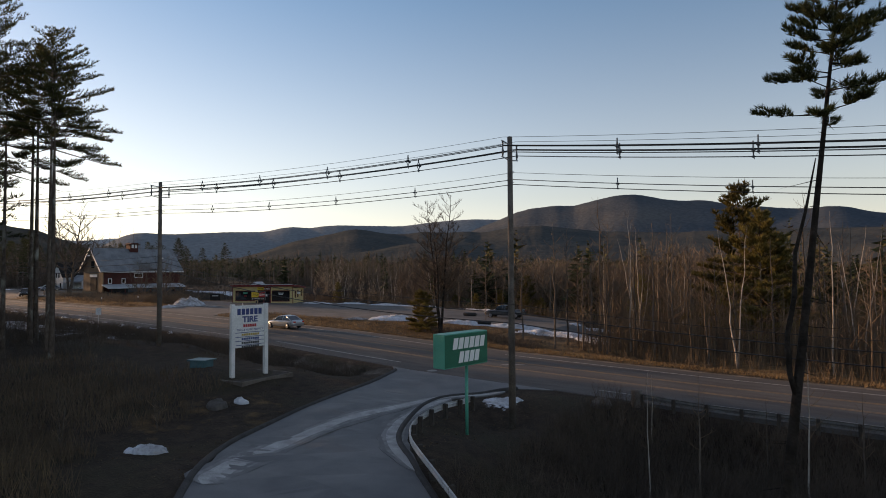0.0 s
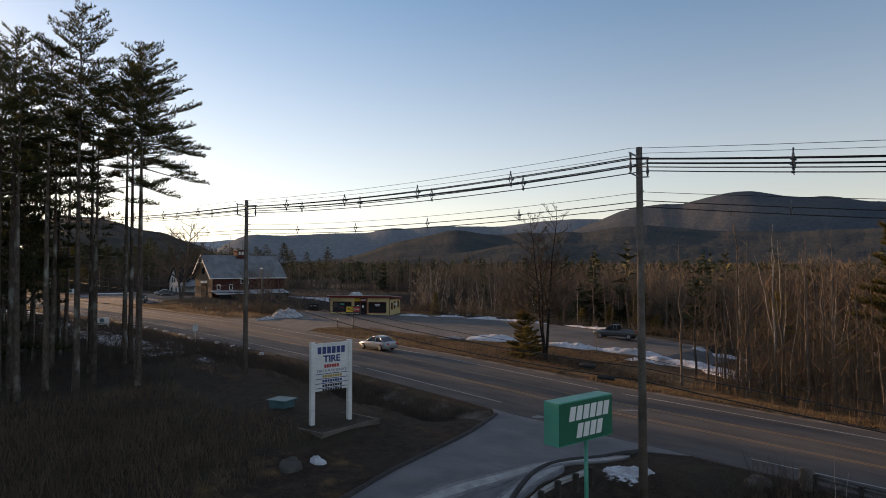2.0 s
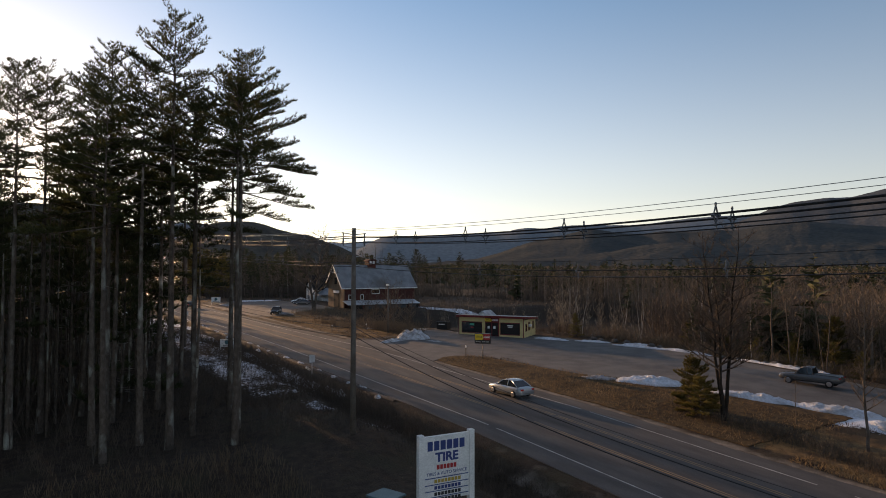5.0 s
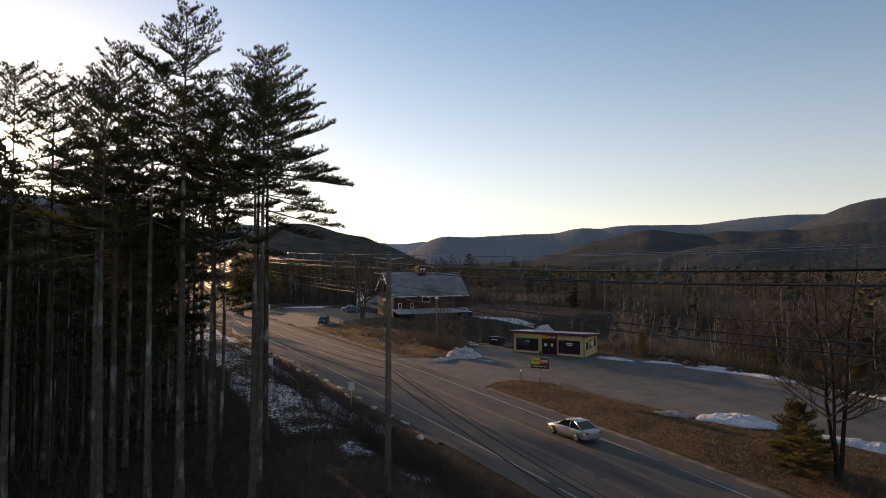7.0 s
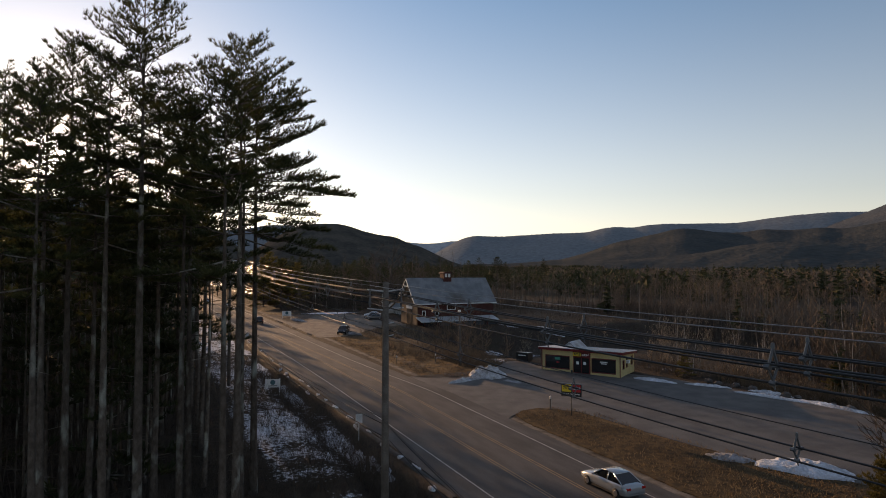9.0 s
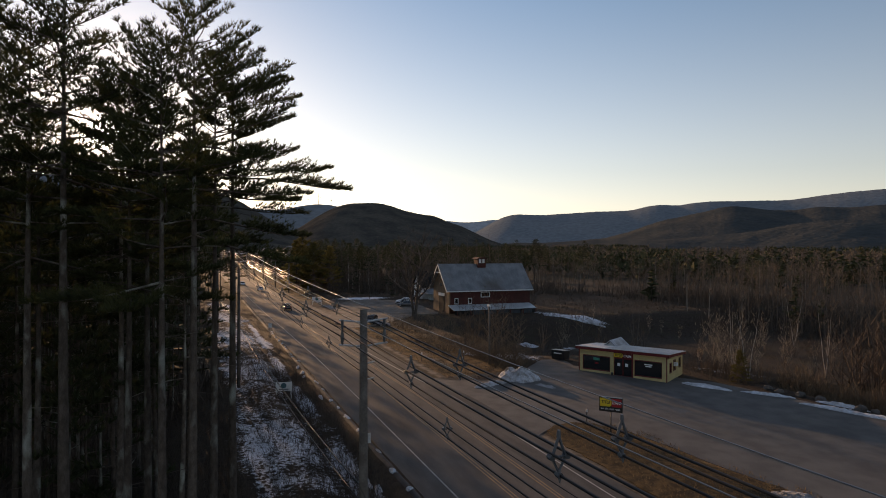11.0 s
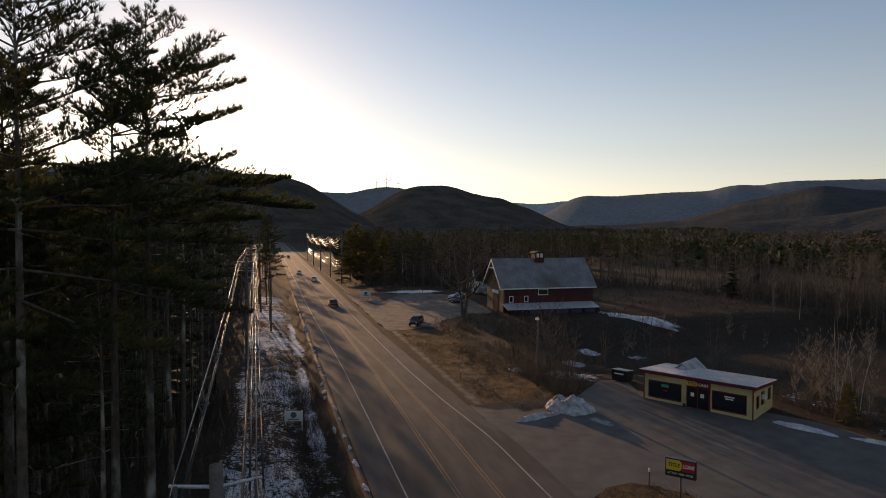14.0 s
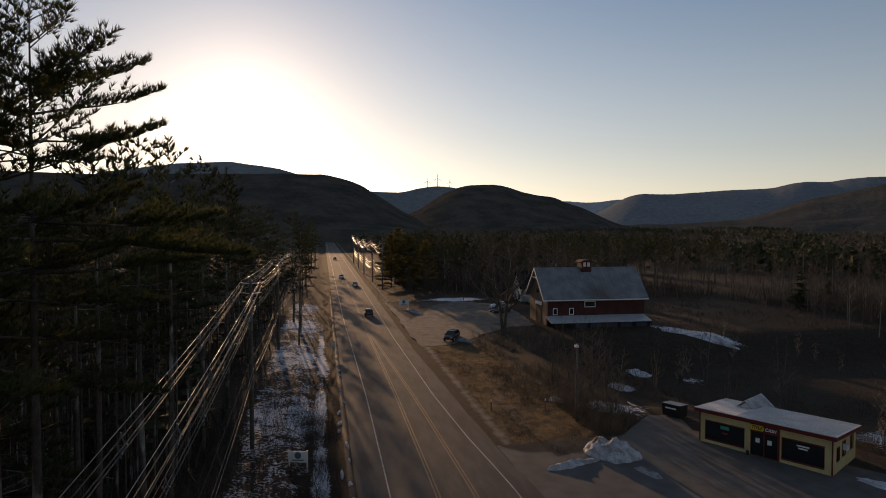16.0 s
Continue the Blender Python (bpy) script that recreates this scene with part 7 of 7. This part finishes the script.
board_sign(-97.9, 33.0, 0.25, 0.97, 1.7, 0.95, 0.75, "low white board sign with a dark emblem")
board_sign(-195.0, 54.4, 0.25, 0.97, 2.4, 1.4, 0.7, "white board sign at the farm entrance")


def road_sign(x, y):
    s = thing("road_sign", frame_of(x, y, ground_z(x, y), 0.1, 0.99), "small traffic sign seen from behind", "sign")
    part("post", Shape().tube([(0, -0.3, 0), (0, 2.2, 0)], [0.035, 0.035], 6), M_STEEL, s)
    part("plate", Shape().box(-0.3, 1.5, 0.036, 0.3, 2.3, 0.045), M_STEEL, s, "bare metal plate")


road_sign(-76.0, 36.4)
road_sign(-143.0, 36.6)


def utility_box():
    x, y = -39.3, 25.87
    b = thing("utility_box", pose(x, y, ground_z(x, y) - 0.02, 0, 0, 20), "squat teal utility box with flat lid", "utility box")
    part("body", Shape().box(-0.6, -0.5, -0.2, 0.6, 0.5, 0.45), M_TEAL, b, bevel=0.03)
    part("lid", Shape().box(-0.75, -0.65, 0.45, 0.75, 0.65, 0.55), M_TEAL, b, bevel=0.03)


utility_box()
sp = tagged(new("splice_case", Shape().tube([(-0.45, 0, 0), (-0.4, 0, 0), (0.4, 0, 0), (0.45, 0, 0)], [0.05, 0.11, 0.11, 0.05], 10).mesh("splice_case", M_WIRE, True)), "black splice case hung on the low cables", "splice case")
sp.matrix_basis = pose(-20.4, 31.2, 3.0)
sp2 = tagged(new("splice_case", sp.data), "black splice case hung on the low cables", "splice case")
sp2.matrix_basis = pose(-19.4, 31.2, 2.55)


def scatter(name, n, where, h0, h1, mat, label, category, seed, stems=1, lean=0.35, width=0.03, solid=False):
    """Grass, reeds or brush: many thin blades or stems, as one object."""
    r = random.Random(seed)
    random.seed(seed)
    s = Shape()
    made = 0
    tries = 0
    while made < n and tries < n * 20:
        tries += 1
        x, y = where(r)
        if PAVED_FIELD[int(y) - FY0][int(x) - FX0]:
            continue
        made += 1
        z = ground_z(x, y) - 0.05
        h = r.uniform(h0, h1)
        for _ in range(stems):
            p = Vector((x + r.uniform(-.1, .1) * stems ** 0.5, y + r.uniform(-.1, .1) * stems ** 0.5, z))
            q = p + Vector((r.uniform(-1, 1) * lean * h, r.uniform(-1, 1) * lean * h, h * r.uniform(0.6, 1.0)))
            if solid:
                s.spike(p, q, width)
                m = p.lerp(q, r.uniform(0.35, 0.7))
                s.spike(m, m + Vector((r.uniform(-1, 1), r.uniform(-1, 1), r.uniform(0.3, 1))) * h * 0.35, width * 0.6)
            else:
                s.blade(p, q, width)
    return tagged(new(name, s.mesh(name, mat)), label, category, kind="stuff")


def in_box(x0, x1, y0, y1):
    return lambda r: (r.uniform(x0, x1), r.uniform(y0, y1))


def either(*boxes):
    return lambda r: (lambda b: (r.uniform(b[0], b[1]), r.uniform(b[2], b[3])))(r.choice(boxes))


def clumps(x0, x1, y0, y1, size, thresh, seed):
    """Places in a box, gathered in uneven clumps."""
    def pick(r):
        for _ in range(12):
            x, y = r.uniform(x0, x1), r.uniform(y0, y1)
            if noise.noise(Vector((x / size, y / size, seed))) > thresh:
                break
        return x, y
    return pick


scatter("reed_bed", 12000, either((-52, -33, 11, 24.0), (-46, -30, 8, 20), (-36, -27, 6, 13)), 0.45, 1.2, M_REED, "grey-brown dead reeds in a dense bed", "reeds", 1, 1, 0.35, 0.035)
scatter("tall_grass", 500, in_box(-29, -22.5, 6, 10.5), 1.0, 2.0, M_REED, "tall grey-brown grass clump", "grass", 2, 2, 0.35, 0.03)
scatter("tawny_grass", 260, in_box(-29, -23, 6.5, 10.5), 0.9, 2.0, M_DRYGRASS, "few tawny stems among the dark grass", "grass", 22, 1, 0.4, 0.02)
scatter("bank_litter", 4000, either((-36, -22, 12, 27), (-58, -32, 22, 34), (-24, -17, 20, 36)), 0.04, 0.14, M_REED, "dead leaves and short grass on the bank", "leaf litter", 21, 1, 1.6, 0.06)
scatter("verge_grass", 17000, either((-78, -44, 53, 63), (-60, -36, 53, 66), (-146, -97, 52.5, 62), (-34, 10, 52.6, 54.5)), 0.16, 0.42, M_DRYGRASS, "tawny dead grass on the verge", "grass", 3, 1, 0.8, 0.05)
scatter("verge_weeds", 2600, clumps(-150, -30, 53, 66, 4.0, 0.05, 3.0), 0.2, 0.6, M_BRUSH, "dark weeds in clumps on the verge", "weeds", 23, 3, 0.45, 0.014, True)
scatter("ditch_brush", 1300, either((-62, -34, 30.5, 36.4), (-46, -33, 33, 36.6), (-72, -52, 27, 34)), 0.3, 1.0, M_BRUSH, "bare brown brush in the ditch", "brush", 4, 5, 0.4, 0.012, True)
scatter("gully_brush", 4300, either((-15, 10, 19, 37.2), (-15, 6, 27, 37.4), (-10, 34, 24, 37.4)), 0.5, 2.3, M_BRUSH, "tangled bare brush in the gully", "brush", 5, 4, 0.38, 0.017, True)
scatter("wood_edge_brush", 2400, either((-26, 30, 54.5, 60), (-27, 45, 56, 72), (-112, -100, 61, 68), (-108, -84, 84, 92), (-84, -40, 88.5, 98)), 0.6, 2.8, M_TWIG, "pale bare brush along the edge of the woods", "brush", 6, 5, 0.3, 0.012, True)
scatter("wood_shade_brush", 2200, either((-25, 40, 59, 82), (-25, -5, 60, 76)), 1.0, 3.6, M_BRUSH, "dark brush inside the roadside woods", "brush", 26, 4, 0.35, 0.02, True)
scatter("wood_thicket", 2200, either((-25, 48, 57, 84), (-34, 48, 76, 100), (-24, 20, 55.5, 68)), 4.0, 9.5, M_TWIG, "thin young stems between the trees of the woods", "brush", 28, 2, 0.07, 0.03, True)
scatter("roadside_brush", 2300, either((-112, -56, 33.0, 36.4), (-70, -42, 33.5, 36.4), (-120, -64, 29, 35)), 0.7, 2.0, M_BRUSH, "bare brush between the road and the pines", "brush", 29, 4, 0.35, 0.013, True)
scatter("marsh_brush", 4200, clumps(-215, -84, 82, 158, 11.0, -0.12, 8.0), 0.4, 1.7, M_BRUSH, "brown brush across the wet meadow", "brush", 7, 4, 0.35, 0.02, True)
scatter("wood_floor_brush", 2000, either((-80, -54, 8, 27), (-110, -64, 20, 28)), 0.4, 2.0, M_BRUSH, "bare undergrowth below the pines", "brush", 8, 4, 0.35, 0.012, True)
scatter("snow_stubble", 4200, in_box(-130, -58, 26, 35.8), 0.15, 0.55, M_BRUSH, "dark stubble standing in the snow", "brush", 9, 2, 0.4, 0.014, True)
scatter("marsh_thicket", 2000, either((-215, -92, 146, 190), (-240, -205, 84, 150), (-190, -110, 150, 180)), 2.0, 6.5, M_BRUSH, "dark leafless thicket behind the barn", "brush", 27, 3, 0.25, 0.06, True)
scatter("roadside_thicket", 2600, either((-340, -226, 60, 84), (-340, -222, 66, 120), (-320, -222, 90, 130)), 2.0, 6.5, M_BRUSH, "dense leafless thicket beyond the farm", "brush", 30, 3, 0.25, 0.07, True)
scatter("farm_brush", 1100, either((-160, -140, 60, 76), (-130, -112, 58, 70), (-144, -128, 72, 84)), 0.5, 2.0, M_TWIG, "tawny brush before the barn", "brush", 10, 5, 0.35, 0.015, True)

for x, y, s, k in ((-9.1, 28.5, 0.45, 0), (-7.2, 29.8, 0.50, 1), (-3.2, 32.6, 0.55, 0), (-1.2, 34.0, 0.42, 1), (1.6, 31.5, 0.5, 0), (-5.2, 34.6, 0.35, 1), (4.6, 33.5, 0.5, 1), (-11.0, 35.2, 0.3, 0), (8.0, 30.0, 0.6, 0)):
    plant_tree("sapling", BARE[3] if k else BIRCHES[0], x, y, x * 90, s, "thin bare sapling in the gully", "tree", group="saplings in the gully")
for x, y, s in ((-14.2, 36.2, 0.22), (-12.6, 34.8, 0.24), (-29.5, 12.6, 0.3), (-29.5, 17, 0.26), (-41, 21, 0.24), (-58, 27, 0.35), (-46, 33.5, 0.2), (-56, 14.5, 0.3)):
    plant_tree("sapling", BARE[4], x, y, x * 50, s, "small bare bush in the rough grass", "tree", group="small bushes")
